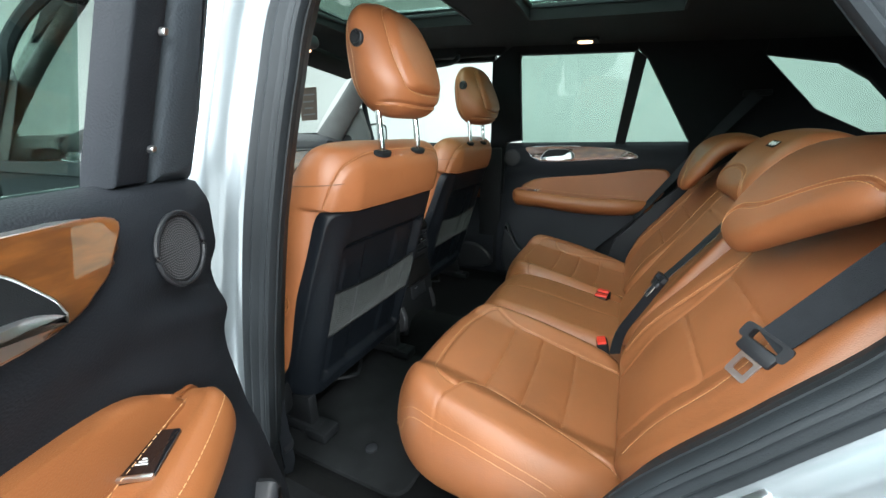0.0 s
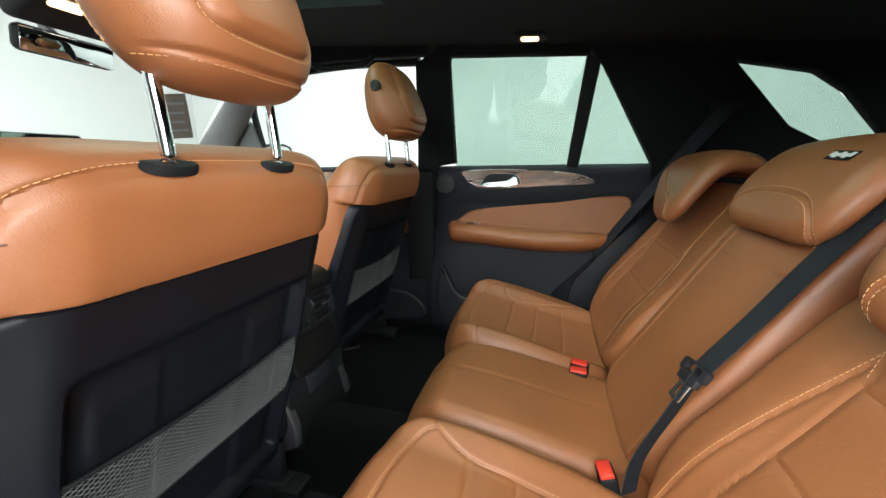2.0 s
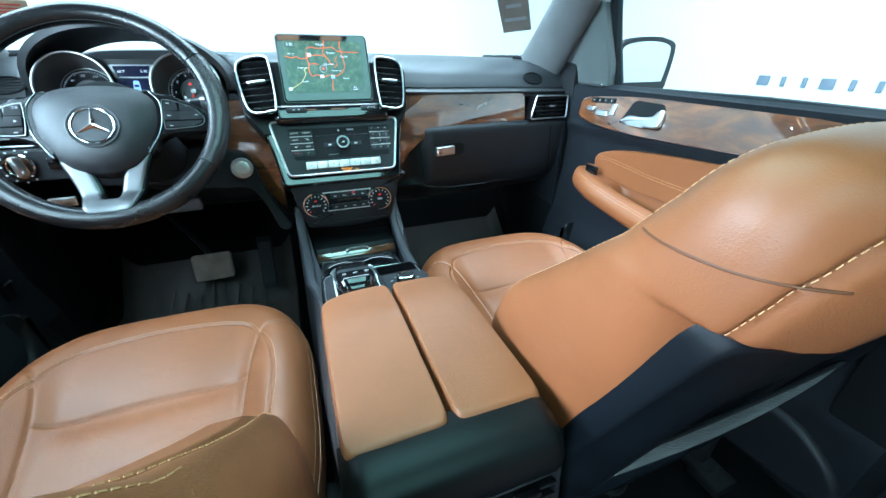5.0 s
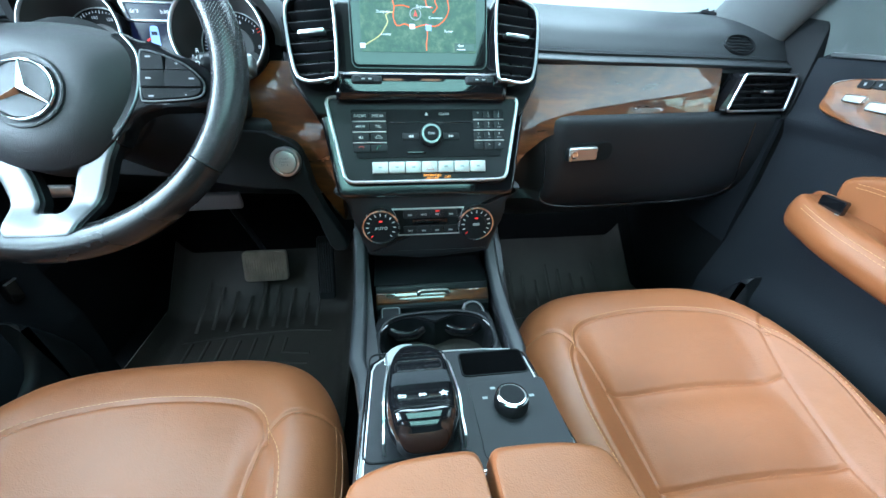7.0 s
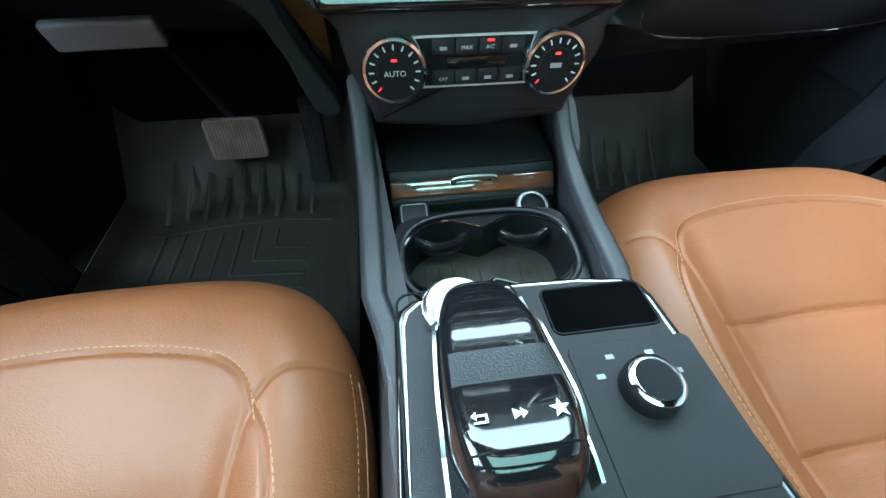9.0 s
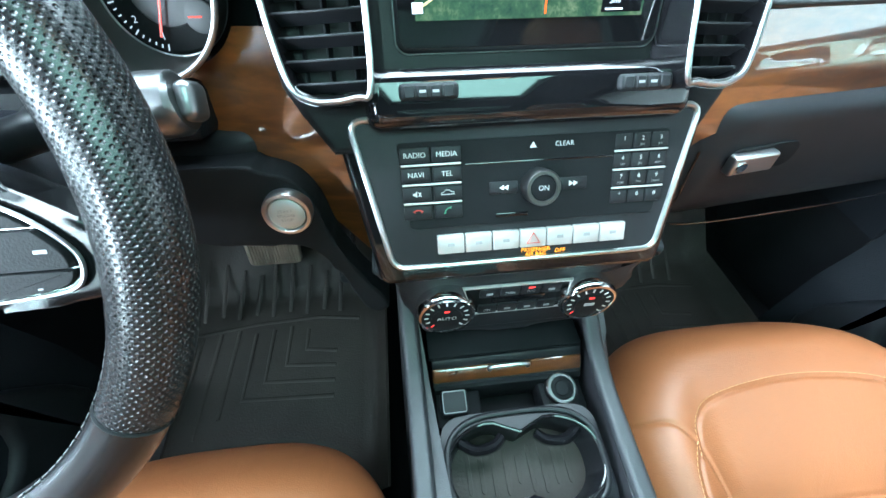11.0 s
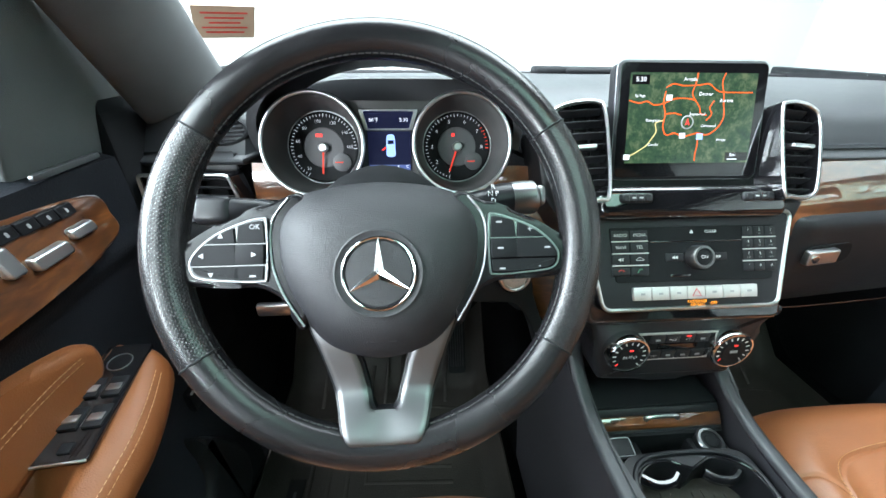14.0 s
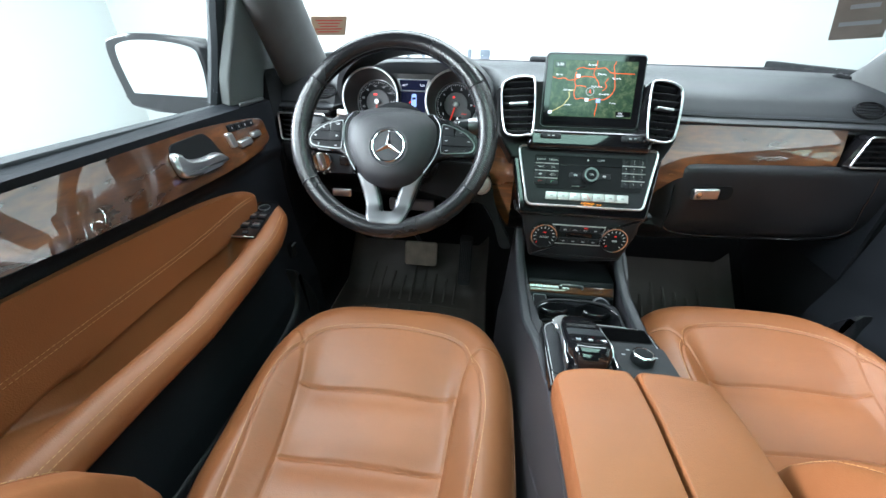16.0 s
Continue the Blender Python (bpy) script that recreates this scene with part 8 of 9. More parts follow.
add("lid_pull", mesh_of("lid_pull", *moved(tube(smooth_line([(-0.026, 0, 0), (-0.022, 0.006, 0.004), (0.022, 0.006, 0.004), (0.026, 0, 0)], 5), 0.0035), pose(0, 0.006, 0.008)), SATIN, lidm), lid, "silver lid pull")
# storage tray with button and socket
tray = add("storage_tray", mesh_of("storage_tray", *geo(moved(rbox(0.205, 0.012, 0.05, 0.003), pose(CXC, 0.953, 0.290)), moved(rbox(0.062, 0.055, 0.04, 0.006), pose(CXC - 0.072, 0.930, 0.282)), moved(rbox(0.062, 0.055, 0.04, 0.006), pose(CXC + 0.072, 0.934, 0.282)), moved(rbox(0.205, 0.08, 0.01, 0.002), pose(CXC, 0.93, 0.255))), SOFTBLACK), con)
bt = add("eject_button", mesh_of("eject_button", *geo(moved(rbox(0.036, 0.032, 0.012, 0.004, 3), pose(CXC - 0.078, 0.930, 0.312, 12, 0, 0))), PLASTIC), tray, "square black button")
add("button_edge", mesh_of("button_edge", *tube([(CXC - 0.078 + x, 0.930 + y, 0.3185 + 0.2 * y) for x, y in rrect(0.030, 0.026, 0.003, 3)], 0.0008, True, 5), GREYINK), bt)
sk = add("power_socket", mesh_of("power_socket", *lathe([(0.021, -0.01), (0.021, 0.003), (0.019, 0.005), (0.0155, 0.005), (0.015, 0.001)], 36), SPOKE, pose(CXC + 0.070, 0.934, 0.310, 14, 0, 0)), tray, "chrome ringed power socket")
add("socket_cap", mesh_of("socket_cap", *lathe([(0.0152, -0.005), (0.0150, 0.002), (0.010, 0.003), (0.009, 0.0045), (0.001, 0.005)], 28), SOFTBLACK, pose(CXC + 0.070, 0.934, 0.310, 14, 0, 0)), sk)
# cup holders: an oval well with two cups
oval = [(0.094 * math.copysign(abs(math.cos(a)) ** 0.8, math.cos(a)), 0.052 * math.copysign(abs(math.sin(a)) ** 0.8, math.sin(a))) for a in np.linspace(0, 2 * math.pi, 49)[:-1]]
oval = [(x, y * (1 - 0.34 * math.exp(-(x / 0.024) ** 2))) for x, y in oval]
cm = frame_of((CXC - 0.006, 0.848, 0.334), (1, 0, 0), (0, 1, 0.05)) @ Matrix.Scale(0.93, 4)
half = [(0.104 * math.copysign(abs(math.cos(a)) ** 0.35, math.cos(a)), 0.064 * math.copysign(abs(math.sin(a)) ** 0.35, math.sin(a))) for a in np.linspace(0, 2 * math.pi, 49)[:-1]]
k = len(oval)
verts = [(x, y, 0.0) for x, y in half] + [(x * 1.05, y * 1.06, 0.001) for x, y in oval] + [(x * 1.02, y * 1.02, 0.004) for x, y in oval] + [(x, y, 0.002) for x, y in oval] + [(x * 0.97, y * 0.97, -0.060) for x, y in oval] + [(x, y, -0.01) for x, y in half]
faces = [(r * k + i, r * k + (i + 1) % k, (r + 1) * k + (i + 1) % k, (r + 1) * k + i) for r in range(4) for i in range(k)]
faces += [(i, (i + 1) % k, 5 * k + (i + 1) % k, 5 * k + i) for i in range(k)]
cup = add("cup_holder", mesh_of("cup_holder", verts, faces, CAPBLACK, cm), con, "black double cup holder with a rubber floor")
add("cup_rim", mesh_of("cup_rim", *tube([(x * 1.03, y * 1.03, 0.003) for x, y in oval], 0.0022, True, 8), GLOSS, cm), cup)
loop = [(0.098 * math.copysign(abs(math.cos(a)) ** 0.62, math.cos(a)), 0.060 * math.copysign(abs(math.sin(a)) ** 0.72, math.sin(a)), 0.0035) for a in np.linspace(0, 2 * math.pi, 72)[:-1]]
add("cup_collar", mesh_of("cup_collar", *tube(loop, 0.0038, True, 10, flat=0.7), CAPBLACK, cm), cup, "raised black collar round both cups")
fl = add("cup_floor", mesh_of("cup_floor", *moved(prism([(x * 0.975, y * 0.975) for x, y in oval], 0.006), pose(0, 0, -0.062)), MATRUB, cm), cup)
for i in range(9):
    x = -0.068 + 0.017 * i
    L = 0.034 + 0.030 * abs(math.sin((i - 4) * 0.9))
    add("floor_rib", mesh_of("floor_rib", *moved(prism(rrect(0.006, L, 0.003, 3), 0.0025, 0.001), pose(x, 0, -0.0565)), MATRUB, cm), fl)
for sx in (-1, 1):
    add("cup_gate", mesh_of("cup_gate", *moved(tube(smooth_line([(sx * 0.080, 0.034, 0), (sx * 0.060, 0.022, 0), (sx * 0.036, 0.024, 0), (sx * 0.022, 0.034, 0)], 6), 0.007, False, 10, flat=1.4), pose(0, 0, -0.012)), GLOSS, cm), cup, "hinged cup grip")
# touchpad panel
tm = frame_of((0.007, 0.697, 0.388), (1, 0, 0), (0, 1, -0.09))
tp_o = [(-0.103, 0.056), (-0.099, 0.068), (-0.088, 0.077), (-0.05, 0.082), (0.0, 0.084), (0.055, 0.082), (0.092, 0.077), (0.103, 0.068), (0.107, 0.056), (0.117, -0.095), (-0.107, -0.095)]
ctl = add("control_panel", mesh_of("control_panel", *moved(prism(tp_o, 0.034, 0.004, 3), pose(0, 0, -0.034)), GLOSS, tm), con, "piano black control panel")
add("panel_edge", mesh_of("panel_edge", *tube([(x * 0.93, y * 0.93, 0.0005) for x, y in tp_o], 0.0016, True, 6), SATIN, tm), ctl, "satin silver edge")
add("panel_face", mesh_of("panel_face", *moved(prism([(x * 0.92, y * 0.92) for x, y in tp_o], 0.0012), pose(0, 0, 0)), PLASTIC, tm), ctl)
# Flat plate: the tray's depth is only painted on as near-black shade.
tr = add("coin_tray", mesh_of("coin_tray", *moved(prism(rrect(0.082, 0.040, 0.006, 4), 0.0012), pose(0.056, 0.050, 0.0008)), DEEP, tm), ctl, "flat near-black plate painted as the shade of a deep coin tray")
add("tray_edge", mesh_of("tray_edge", *tube([(0.056 + x, 0.050 + y, 0.0016) for x, y in rrect(0.083, 0.041, 0.006, 4)], 0.0012, True, 6), SOFTBLACK, tm), tr)
pl_o = rrect(0.092, 0.098, 0.006, 4, 0.064, -0.030)
add("knob_plate", mesh_of("knob_plate", *moved(prism(pl_o, 0.0014, 0.0006), pose(0, 0, 0.001)), PLASTIC, tm), ctl)
km = tm @ pose(0.060, -0.018, 0.0015) @ Matrix.Scale(0.84, 4)
knb = add("drive_knob", mesh_of("drive_knob", *lathe([(0.0225, 0.0), (0.0225, 0.014), (0.0205, 0.018), (0.017, 0.0185)], 40), PLASTIC, km), ctl, "round drive mode knob")
add("knob_ring", mesh_of("knob_ring", *lathe([(0.0205, 0.0170), (0.0208, 0.0190), (0.0185, 0.0205), (0.0165, 0.0205), (0.0160, 0.0190)], 40), CHROME, km), knb, "chrome knob ring")
add("knob_top", mesh_of("knob_top", *lathe([(0.0165, 0.018), (0.0163, 0.0194), (0.001, 0.0196)], 32), SOFTBLACK, km), knb)
for a in (120, 155, 60, 20):
    add("symbol", mesh_of("symbol", *moved(rbox(0.007, 0.004, 0.0004, 0), pose(0.035 * math.cos(radians(a)), 0.035 * math.sin(radians(a)), 0.0012)), GREYINK, km), ctl)
# touchpad hump
def pad_top(x, y):
    return 0.040 + 0.014 * sstep(-y, -0.02, 0.06) - 0.012 * sstep(y, 0.02, 0.08) - 0.010 * sstep(-y, 0.055, 0.080)


def pad_wide(x, y):
    """The hand rest narrows towards its front."""
    return x * (1 - 0.20 * sstep(y, -0.03, 0.09))


hp2 = Pad(0.038, 0.076, 3.4, pad_top, lambda x, y: 0 * x, 0.012, 2.2, (), (), lambda x, y, h: (pad_wide(x, y), y, h), (36, 60))
pm2 = tm @ pose(-0.040, -0.002, 0.0)
touch = add("touchpad", mesh_of("touchpad", *hp2.mesh(), GLOSS, pm2), con, "glossy black hand rest with a touchpad")
for s in (-1, 1):
    def strip_at(u, v, s=s):
        """A silver flank, widest at the rear."""
        y = -0.066 + 0.124 * u
        return tuple(hp2.at(s * 0.0366, y, 0.0012) + Vector((s * 0.0012, 0, -(0.004 + 0.014 * (1 - u)) * v)))
    add("side_strip", mesh_of("side_strip", *sheet(strip_at, 24, 5, 0.0022 * s), SATIN, pm2), touch, "satin silver side strip")
# The band's lighter grey paints the windscreen's reflection onto the touch field.
add("touch_field", mesh_of("touch_field", *sheet(lambda u, v: tuple(hp2.at(-0.031 + 0.062 * u, -0.016 + 0.022 * v, 0.0010)), 12, 8, 0.0008), RAILP, pm2), touch, "grey touch field band, painted for the windscreen's reflection")
add("lip_line", mesh_of("lip_line", *tube([hp2.at(x, -0.052, 0.0004) for x in np.linspace(-0.033, 0.033, 12)], 0.0006, False, 5), SOFTBLACK, pm2), touch)
star = [(r * math.sin(radians(36 * i)), r * math.cos(radians(36 * i))) for i in range(10) for r in [0.0042 if i % 2 == 0 else 0.0018]]
skip = [(-0.0032, 0.0022), (-0.0032, -0.0022), (0.0, -0.0004), (0.0, -0.0022), (0.0026, 0.0), (0.0, 0.0022), (0.0, 0.0004)]
back = [(-0.0034, 0.0010), (-0.0014, 0.0028), (-0.0014, 0.0015), (0.0030, 0.0015), (0.0030, -0.0022), (-0.0026, -0.0022), (-0.0026, -0.0013), (0.0021, -0.0013), (0.0021, 0.0006), (-0.0014, 0.0006), (-0.0014, -0.0008)]
for x, shape in ((-0.020, back), (0.001, skip), (0.021, star)):
    p = hp2.at(x, -0.036, 0.0010)
    tilt = math.degrees(math.atan2((hp2.at(x, -0.033) - hp2.at(x, -0.039)).z, 0.006))
    add("symbol", mesh_of("symbol", *prism([(q * 1.3, w * 1.3) for q, w in shape], 0.0003), WHITEINK, pm2 @ pose(*p, tilt, 0, 0)), touch)
rg = tm @ pose(-0.054, 0.060, 0.001)
dial = add("controller", mesh_of("controller", *lathe([(0.026, 0), (0.026, 0.010), (0.023, 0.013), (0.018, 0.013)], 36), SATIN, rg), ctl, "silver rotary controller")
add("knurl", mesh_of("knurl", *geo(*[moved(rbox(0.0016, 0.0016, 0.009, 0.0004, 1), pose(0.0262 * math.cos(a), 0.0262 * math.sin(a), 0.005)) for a in np.linspace(0, 2 * math.pi, 60)[:-1]]), CHROME, rg), dial, kind="stuff")
key_rim = [(x - 0.052, y + 0.006, 0.0016) for x, y in rrect(0.096, 0.150, 0.010, 4)]
add("bay_edge", mesh_of("bay_edge", *tube(key_rim, 0.0012, True, 6), SOFTBLACK, tm), ctl)

# armrest, in two lids
arm = thing("armrest_box", "two-part tan leather armrest lid between the front seats", "armrest")
AZ = 0.452
for x0, x1 in ((-0.104, 0.0142), (0.0168, 0.130)):
    w, cx = (x1 - x0) / 2, (x0 + x1) / 2
    outer_left = cx < 0

    def aw(x, y, h, cx=cx, outer_left=outer_left):
        Y = y + 0.4525
        edge = np.abs((x + cx - 0.017) / 0.117)
        front = 0.014 * edge ** 4 * sstep(Y, 0.50, 0.61)
        return x + cx, Y - front, AZ + h - 0.012 * sstep(Y, 0.50, 0.62) - 0.006 * edge ** 4

    p_ = Pad(w, 0.158, 14.0, lambda x, y: 0 * x + 0.005, lambda x, y: 0 * x - 0.050, 0.0045, 2.0, (), (), aw, (50, 80), 0.003, 0.002)
    ld = add("armrest_lid", mesh_of("armrest_lid", *p_.mesh(), TAN), arm, "tan leather armrest lid")
    add("stitching", mesh_of("stitching", *p_.stitches(line2([(-w * 0.955 if outer_left else w * 0.955, -0.150), (-w * 0.955 if outer_left else w * 0.955, 0.110)], 20), lift=-0.004), THREAD), ld)
# rear end with air vents
rear = thing("rear_console_end", "black rear end of the console with two air vents", "air vent unit")
RM = frame_of((0.020, 0.262, 0.33), (1, 0, 0), (0, 0.12, 1))
cap_o = smooth_line([(0.318, 0.4500, 0), (0.296, 0.4535, 0), (0.272, 0.4500, 0), (0.253, 0.4380, 0), (0.243, 0.4180, 0), (0.244, 0.4020, 0)], 5)


def cap_at(u, v):
    """The cover's curved back, falling off at both ends."""
    p = cap_o[round(v * (len(cap_o) - 1))]
    k = 2 * u - 1
    drop = 0.016 * max(0.0, (abs(k) - 0.80) / 0.20) ** 2.2
    return 0.013 + 0.1205 * k, p.x + drop * 0.8, p.y - drop - 0.003 * k * k


add("top_cover", mesh_of("top_cover", *sheet(cap_at, 41, len(cap_o), -0.02), ENDCAP, sharp=60), rear, "rounded black top cover")
add("end_body", mesh_of("end_body", *geo(moved(prism(line2([(-0.112, 0.085), (0.112, 0.085), (0.125, 0.0), (0.130, -0.20), (0.12, -0.33), (-0.12, -0.33), (-0.130, -0.20), (-0.125, 0.0)], 4, True), 0.03, 0.008, 3), pose(0, 0, -0.034))), SOFTBLACK, RM), rear)
for s in (-1, 1):
    o = rrect(0.094, 0.112, 0.006, 4)
    m = RM @ pose(0.0615 * s, 0.034, 0.006)
    fr_ = add("vent_frame", mesh_of("vent_frame", *moved(plate_ring(o, 1.06, 0.96, 0.022), pose(0, 0, -0.014)), PLASTIC, m), rear, "black rear vent with slats")
    for i in range(6):
        add("slat", mesh_of("slat", *moved(rbox(0.088, 0.015, 0.003, 0.001, 1), pose(0, -0.046 + 0.0184 * i, 0.003) @ pose(0, 0, 0, 62, 0, 0)), PLASTIC, m), fr_)
    add("vent_tab", mesh_of("vent_tab", *moved(rbox(0.034, 0.013, 0.012, 0.003, 3), pose(0.004, -0.010, 0.010)), GLOSS, m), fr_)
    add("tab_edge", mesh_of("tab_edge", *moved(rbox(0.034, 0.002, 0.006, 0.0006, 1), pose(0.004, -0.0170, 0.013)), SATIN, m), fr_)
ctrl = add("vent_bar", mesh_of("vent_bar", *moved(rbox(0.026, 0.112, 0.014, 0.003), pose(0, 0.034, 0.010)), SOFTBLACK, RM), rear)
add("vent_wheel", mesh_of("vent_wheel", *moved(lathe([(0.014, -0.004), (0.016, -0.002), (0.016, 0.002), (0.014, 0.004)], 24), pose(0, 0.034, 0.014, 0, 90, 0)), PLASTIC, RM), ctrl)
dr = add("ash_drawer", mesh_of("ash_drawer", *moved(rbox(0.205, 0.085, 0.016, 0.006, 3), pose(0, -0.088, 0.002, -14, 0, 0)), ENDCAP, RM), rear, "black drawer under the vents")
add("drawer_edge", mesh_of("drawer_edge", *moved(rbox(0.20, 0.004, 0.006, 0.001), pose(0, -0.128, 0.020)), GLOSS, RM), dr)
add("socket_flap", mesh_of("socket_flap", *moved(rbox(0.11, 0.055, 0.012, 0.004), pose(0, -0.175, 0.0)), PLASTIC, RM), rear)
add("flap_mark", mesh_of("flap_mark", *moved(rbox(0.022, 0.003, 0.001, 0), pose(-0.02, -0.160, 0.0066)), SATIN, RM), rear)

# ---------- belts, buckles ----------
def band(pts, w, t=0.0016, across=None):
    """Flat webbing along points; across: the direction of its width."""
    line = smooth_line(pts, 10)
    verts, faces = [], []
    k = len(line)
    for i, p in enumerate(line):
        d = (line[min(i + 1, k - 1)] - line[max(i - 1, 0)]).normalized()
        a = Vector(across(i / (k - 1)) if callable(across) else across)
        a = (a - d * a.dot(d)).normalized()
        n = d.cross(a).normalized()
        for x, y in ((-w / 2, -t / 2), (w / 2, -t / 2), (w / 2, t / 2), (-w / 2, t / 2)):
            verts.append(tuple(p + a * x + n * y))
    for i in range(k - 1):
        for j in range(4):
            faces.append((i * 4 + j, i * 4 + (j + 1) % 4, (i + 1) * 4 + (j + 1) % 4, (i + 1) * 4 + j))
    faces += [(0, 1, 2, 3), tuple((k - 1) * 4 + j for j in range(4))]
    return verts, faces


def tongue(parent, m, scale=1.0):
    """Belt tongue: plastic slider with a steel plate."""
    m = m @ Matrix.Scale(scale, 4)
    t = add("tongue", mesh_of("tongue", *geo(moved(plate_ring(rrect(0.066, 0.022, 0.006, 4), 1.0, 0.62, 0.010), pose(0, 0, -0.005)), moved(rbox(0.050, 0.020, 0.012, 0.004), pose(0, -0.016, 0))), PLASTIC, m), parent, "black belt tongue")
    add("tongue_plate", mesh_of("tongue_plate", *moved(plate_ring(rrect(0.030, 0.036, 0.004, 4), 1.0, 0.55, 0.0024), pose(0, -0.040, -0.001)), SATIN, m), t, "steel buckle plate")
    return t


b1 = thing("middle_seat_belt", "dark grey middle seat belt hanging over the rear backrest", "seat belt", "rear seat belts")
add("webbing", mesh_of("webbing", *band([(-0.150, -0.860, 0.735), (-0.150, -0.800, 0.672), (-0.155, -0.735, 0.590), (-0.165, -0.665, 0.490), (-0.172, -0.607, 0.410)], 0.046, 0.0018, (1, 0, 0)), WEB), b1, "dark grey webbing")
add("webbing", mesh_of("webbing", *band([(-0.172, -0.607, 0.410), (-0.188, -0.565, 0.330), (-0.202, -0.525, 0.250), (-0.205, -0.515, 0.180)], 0.034, 0.0018, (0.6, -0.8, 0)), WEB), b1)
tongue(b1, frame_of((-0.175, -0.598, 0.408), (1, 0.15, -0.1), (0.15, -0.50, 0.84)))
b2 = thing("outer_seat_belt", "dark grey outer rear seat belt with a steel tongue", "seat belt", "rear seat belts")
add("webbing", mesh_of("webbing", *band([(-0.672, -0.940, 0.910), (-0.668, -0.862, 0.785), (-0.655, -0.775, 0.645), (-0.635, -0.718, 0.540), (-0.622, -0.692, 0.488)], 0.042, 0.0018, (0.86, 0.50, 0.13)), WEB), b2, "dark grey webbing")
tongue(b2, frame_of((-0.621, -0.690, 0.488), (0.86, 0.50, 0.13), (0.14, -0.49, 0.86)), 1.12)
b3 = thing("outer_seat_belt", "dark grey rear seat belt running up to the roof pillar", "seat belt", "rear seat belts")
add("webbing", mesh_of("webbing", *band([(0.675, -0.905, 0.900), (0.690, -0.832, 0.800), (0.705, -0.735, 0.660), (0.715, -0.640, 0.520), (0.718, -0.545, 0.380)], 0.046, 0.0018, lambda u: (min(0.15 + 1.3 * u, 1.0), 0.8 - 0.5 * u, 0.6 - 0.4 * u)), WEB), b3)
add("belt_guide", mesh_of("belt_guide", *moved(rbox(0.02, 0.09, 0.022, 0.006), pose(0.690, -0.905, 0.905)), SOFTBLACK), b3)


def buckle(x, y, z, rz=0):
    t = thing("buckle", "black seat belt buckle with a red release button", "buckle", "seat belt buckles")
    m = pose(x, y, z, 0, 0, rz) if abs(rz) > 45 else pose(x, y, z, -14, 0, rz)
    add("body", mesh_of("body", *moved(rbox(0.046, 0.030, 0.075, 0.006, 3), pose(0, 0, -0.034)), SOFTBLACK, m), t)
    add("release", mesh_of("release", *moved(rbox(0.040, 0.024, 0.012, 0.003), pose(0, 0.001, 0.002)), RED, m), t, "red release button")
    return t


buckle(-0.188, -0.480, 0.200, 8)
buckle(0.172, -0.462, 0.206, 76)
buckle(0.136, -0.456, 0.203, 84)
an = thing("belt_anchor", "black cover of the lower belt anchor beside the seat", "belt anchor")
add("cover", mesh_of("cover", *moved(rbox(0.030, 0.050, 0.11, 0.010, 3), pose(-0.705, -0.545, 0.12, -25, 0, 0)), SOFTBLACK), an)

# ---------- lamps, roof fittings ----------
def dome_lamp(x, y, rz, glow=True):
    t = thing("reading_lamp", "small lit warm reading lamp in the headliner", "reading lamp", "reading lamps")
    z = roof_z(x, y)
    m = pose(x, y, z - 0.004, 180, 0, rz) if abs(x) < 0.45 else frame_of((x, y, z - 0.006), (0, 1, 0.07), (math.copysign(0.97, x), 0, -0.25))
    if m.col[2].z > 0:
        m = m @ Matrix.Diagonal((1, 1, -1, 1))
    add("bezel", mesh_of("bezel", *prism(rrect(0.105, 0.042, 0.018, 6), 0.010, 0.004, 3), SOFTBLACK, m), t)
    add("lens", mesh_of("lens", *moved(prism(rrect(0.058, 0.024, 0.010, 6), 0.004, 0.002), pose(0, 0, 0.009)), LAMPGLOW, m), t, "lit warm lamp lens")
    return t


dome_lamp(0.545, -0.279, 90)
dome_lamp(-0.545, -0.60, 90)
gh = thing("grab_handle", "black roof grab handle above the passenger door", "grab handle")
add("grip", mesh_of("grip", *tube(smooth_line([(0.60, 0.56, 1.135), (0.585, 0.53, 1.105), (0.58, 0.44, 1.098), (0.585, 0.33, 1.105), (0.60, 0.30, 1.135)], 6), 0.011, False, 10), SOFTBLACK), gh)
oc = thing("overhead_console", "black overhead console with a lit lamp", "overhead console")
add("body", mesh_of("body", *moved(rbox(0.26, 0.20, 0.05, 0.02, 4), pose(0, 0.83, 1.135, -12, 0, 0)), PLASTIC), oc)
for x in (-0.07, 0.07):
    add("lens", mesh_of("lens", *moved(rbox(0.07, 0.035, 0.012, 0.005), pose(x, 0.78, 1.116, -10, 0, 0)), LAMPGLOW), oc, "lit warm lamp lens")
rv = thing("rear_view_mirror", "black interior rear view mirror under the roof", "rear view mirror")
add("shell", mesh_of("shell", *moved(rbox(0.24, 0.035, 0.065, 0.020, 4), pose(0.0, 0.93, 1.055, 12, 0, 6)), PLASTIC), rv)
add("mirror_glass", mesh_of("mirror_glass", *moved(rbox(0.225, 0.004, 0.055, 0.002), pose(-0.002, 0.9115, 1.050, 12, 0, 6)), MIRROR), rv)
add("stem", mesh_of("stem", *tube([(0, 0.94, 1.06), (0, 1.0, 1.12)], 0.014), PLASTIC), rv)
for s in (-1, 1):
    sv = thing("sun_visor", "dark grey folded sun visor", "sun visor", "sun visors")
    add("panel", mesh_of("panel", *moved(rbox(0.40, 0.16, 0.020, 0.009, 3), pose(s * 0.36, 0.88, 1.112 - 0.0, -10, s * 6, 0)), LINER), sv)

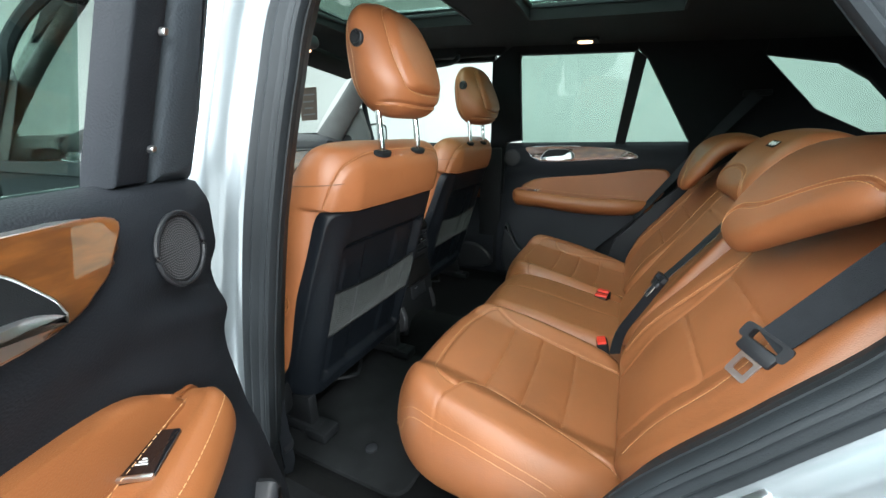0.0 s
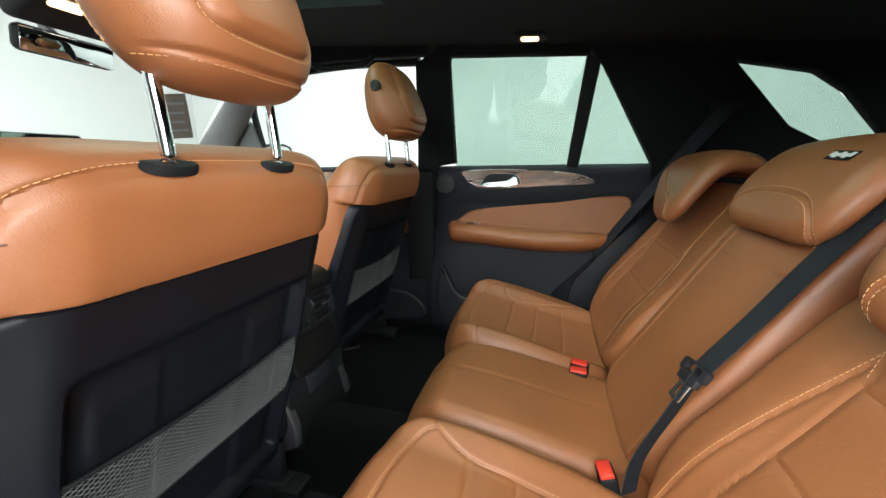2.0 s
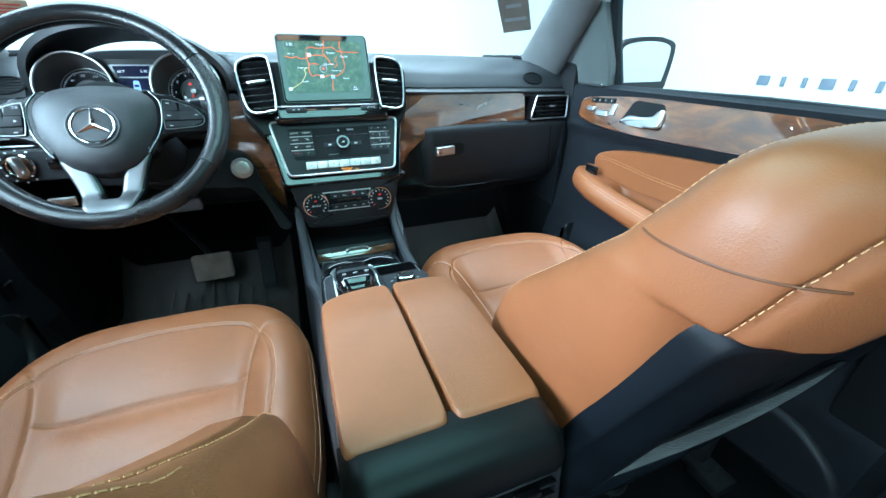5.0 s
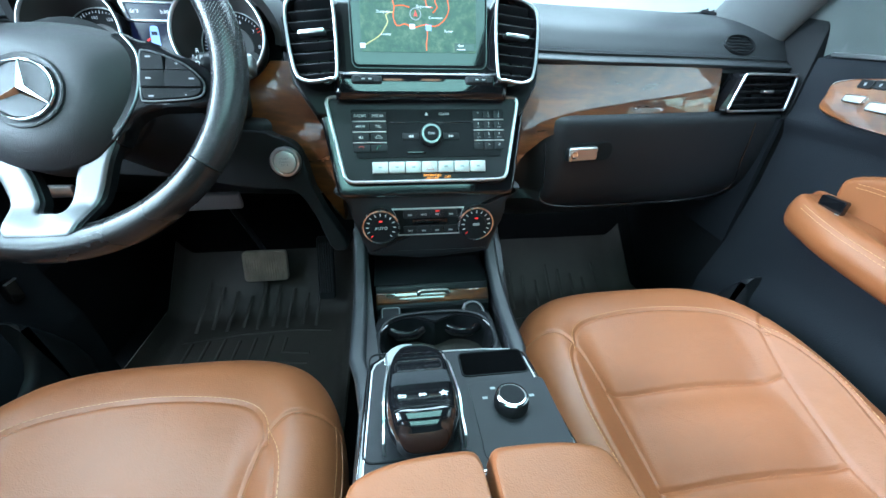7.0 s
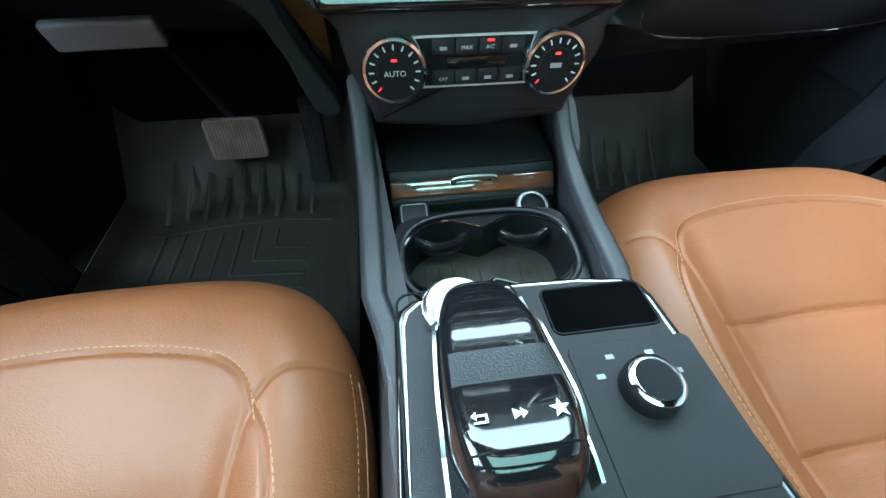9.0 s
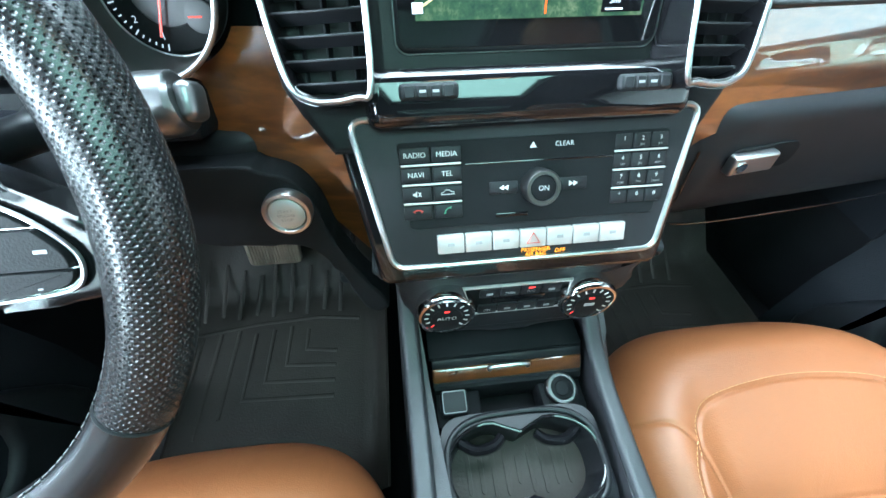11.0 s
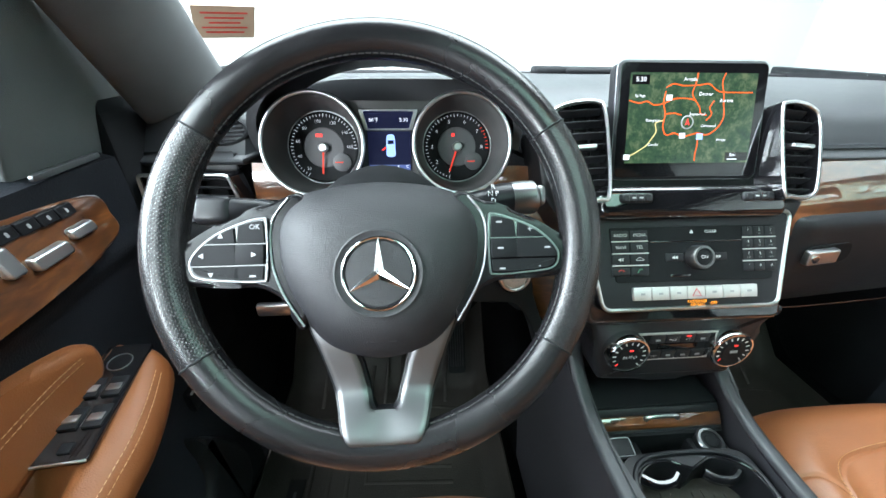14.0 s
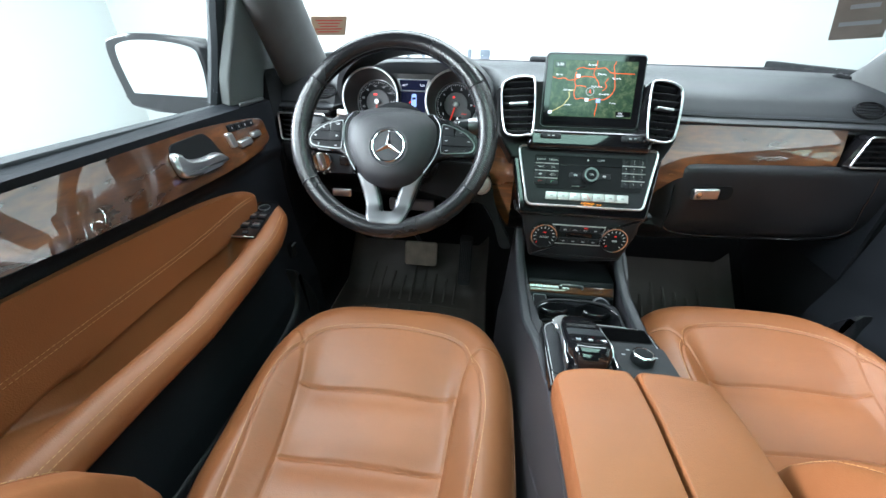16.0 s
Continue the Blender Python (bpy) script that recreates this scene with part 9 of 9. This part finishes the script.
# ---------- stickers on the glass ----------
def sticker(u, v, w, h, material, label, bars, ink, turn=0):
    p = Vector(screen_at(u, v))
    du, dv = Vector(screen_at(u + 0.01, v)) - p, Vector(screen_at(u, v + 0.01)) - p
    m = frame_of(p, du, dv) @ pose(0, 0, 0, 0, 0, turn)
    if m.col[2].y > 0:
        m = m @ Matrix.Diagonal((1, 1, -1, 1))
    m = m @ pose(0, 0, 0.003)
    t = add("window_sticker", mesh_of("window_sticker", *prism(rrect(w, h, 0.002, 2), 0.0006), material, m), None, label, "sticker")
    for i in range(bars):
        add("bar", mesh_of("bar", *moved(rbox(w * (0.75 - 0.12 * (i % 3)), h * 0.05, 0.0004, 0), pose(0, h * (0.30 - 0.6 * i / max(bars - 1, 1)), 0.0009)), ink, m), t)
    return t


sticker(0.043, 0.19, 0.100, 0.075, PAPER, "small orange paper sticker stuck on the windscreen", 5, RED)
sticker(0.925, 0.38, 0.100, 0.29, GREYSTICKER, "long grey paper slip stuck inside the windscreen", 4, GREYINK, 14)

# ---------- signs on the studio walls, as plain bars ----------
def wall_sign(m, n, w, h, gap, label):
    t = thing("wall_sign", label, "wall sign")
    for k in range(n):
        x = k * (w + gap)
        add("bar", mesh_of("bar", *moved(rbox(w * (0.30 if k % 3 else 0.8), h, 0.006, 0.002), pose(x, 0, 0)), INKBLUE, m), t)
    return t


wall_sign(frame_of((RX1 - 0.012, 2.62, 0.605), (0, -1, 0), (0, 0, 1)), 10, 0.13, 0.085, 0.04, "dark lettered sign on the white wall, drawn as bars")
wall_sign(frame_of((-1.95, RY1 - 0.012, 0.63), (1, 0, 0), (0, 0, 1)), 10, 0.14, 0.10, 0.045, "dark lettered sign on the white wall, drawn as bars")

# ---------- floor mats ----------
def floor_mat(name, cx, cy, w, d, label, tilt=0.0, ribs=True):
    t = thing(name, label, "floor mat", "floor mats")

    def top_at(x, y):
        z = FLOOR + 0.014 + max(0, cy + y - 1.36) * 0.98 + 0.045 * max(0, (abs(x) - w / 2 + 0.03) / 0.03)
        return z
    add("mat", mesh_of("mat", *sheet(lambda u, v: (cx - w / 2 + w * u, cy - d / 2 + d * v, top_at(-w / 2 + w * u, -d / 2 + d * v)), 30, 30, 0.006), MATRUB, sharp=60), t, "black rubber mat with raised ribs")
    if ribs:
        def raised(pts):
            ln = [(cx + x, cy + y, top_at(x, y) + 0.0015) for x, y in pts]
            add("rib", mesh_of("rib", *tube(ln, 0.0050, False, 6, flat=0.36), MATRUB), t)
        for i in range(7):
            x, y0 = -0.175 + 0.042 * i, -0.215 + 0.036 * i
            raised([(x, 0.055 + 0.006 * (i % 3)), (x, y0)] + ([(0.150, y0 - 0.010)] if i > 2 else []))
        for i in range(9):
            x = -0.185 + 0.042 * i
            raised([(x + 0.010, 0.240 - 0.012 * (i % 4)), (x, 0.100 + 0.010 * (i % 2))])
        raised([(-0.20, 0.062), (-0.05, 0.082), (0.10, 0.088), (0.20, 0.074)])
        add("mat_clip", mesh_of("mat_clip", *lathe([(0.024, 0), (0.024, 0.004), (0.019, 0.006), (0.001, 0.006)], 24), PLASTIC, pose(cx + 0.10, cy - d * 0.40, FLOOR + 0.016)), t, "round black mat clip")
        lb = add("mat_label", mesh_of("mat_label", *moved(rbox(0.036, 0.125, 0.004, 0.001), pose(cx - 0.202, cy - 0.152, FLOOR + 0.017)), HUBINK), t, "small dark label on the mat")
        add("bar", mesh_of("bar", *moved(rbox(0.006, 0.07, 0.0006, 0), pose(cx - 0.202, cy - 0.152, FLOOR + 0.0194)), DIMINK), lb)
    return t


floor_mat("floor_mat", -0.455, 1.20, 0.54, 0.62, "black rubber floor mat in the driver's footwell")
floor_mat("floor_mat", 0.455, 1.20, 0.54, 0.62, "black rubber floor mat in the passenger footwell")
rm_ = thing("rear_floor_mat", "black rubber rear floor mat with a round clip", "floor mat", "floor mats")
add("mat", mesh_of("mat", *moved(prism(rrect(0.52, 0.42, 0.05, 5), 0.012, 0.004), pose(-0.43, 0.10, FLOOR + 0.002)), REARMAT), rm_)
add("mat_clip", mesh_of("mat_clip", *lathe([(0.016, 0), (0.016, 0.005), (0.011, 0.007), (0.001, 0.006)], 24), PLASTIC, pose(-0.60, 0.04, FLOOR + 0.014)), rm_)
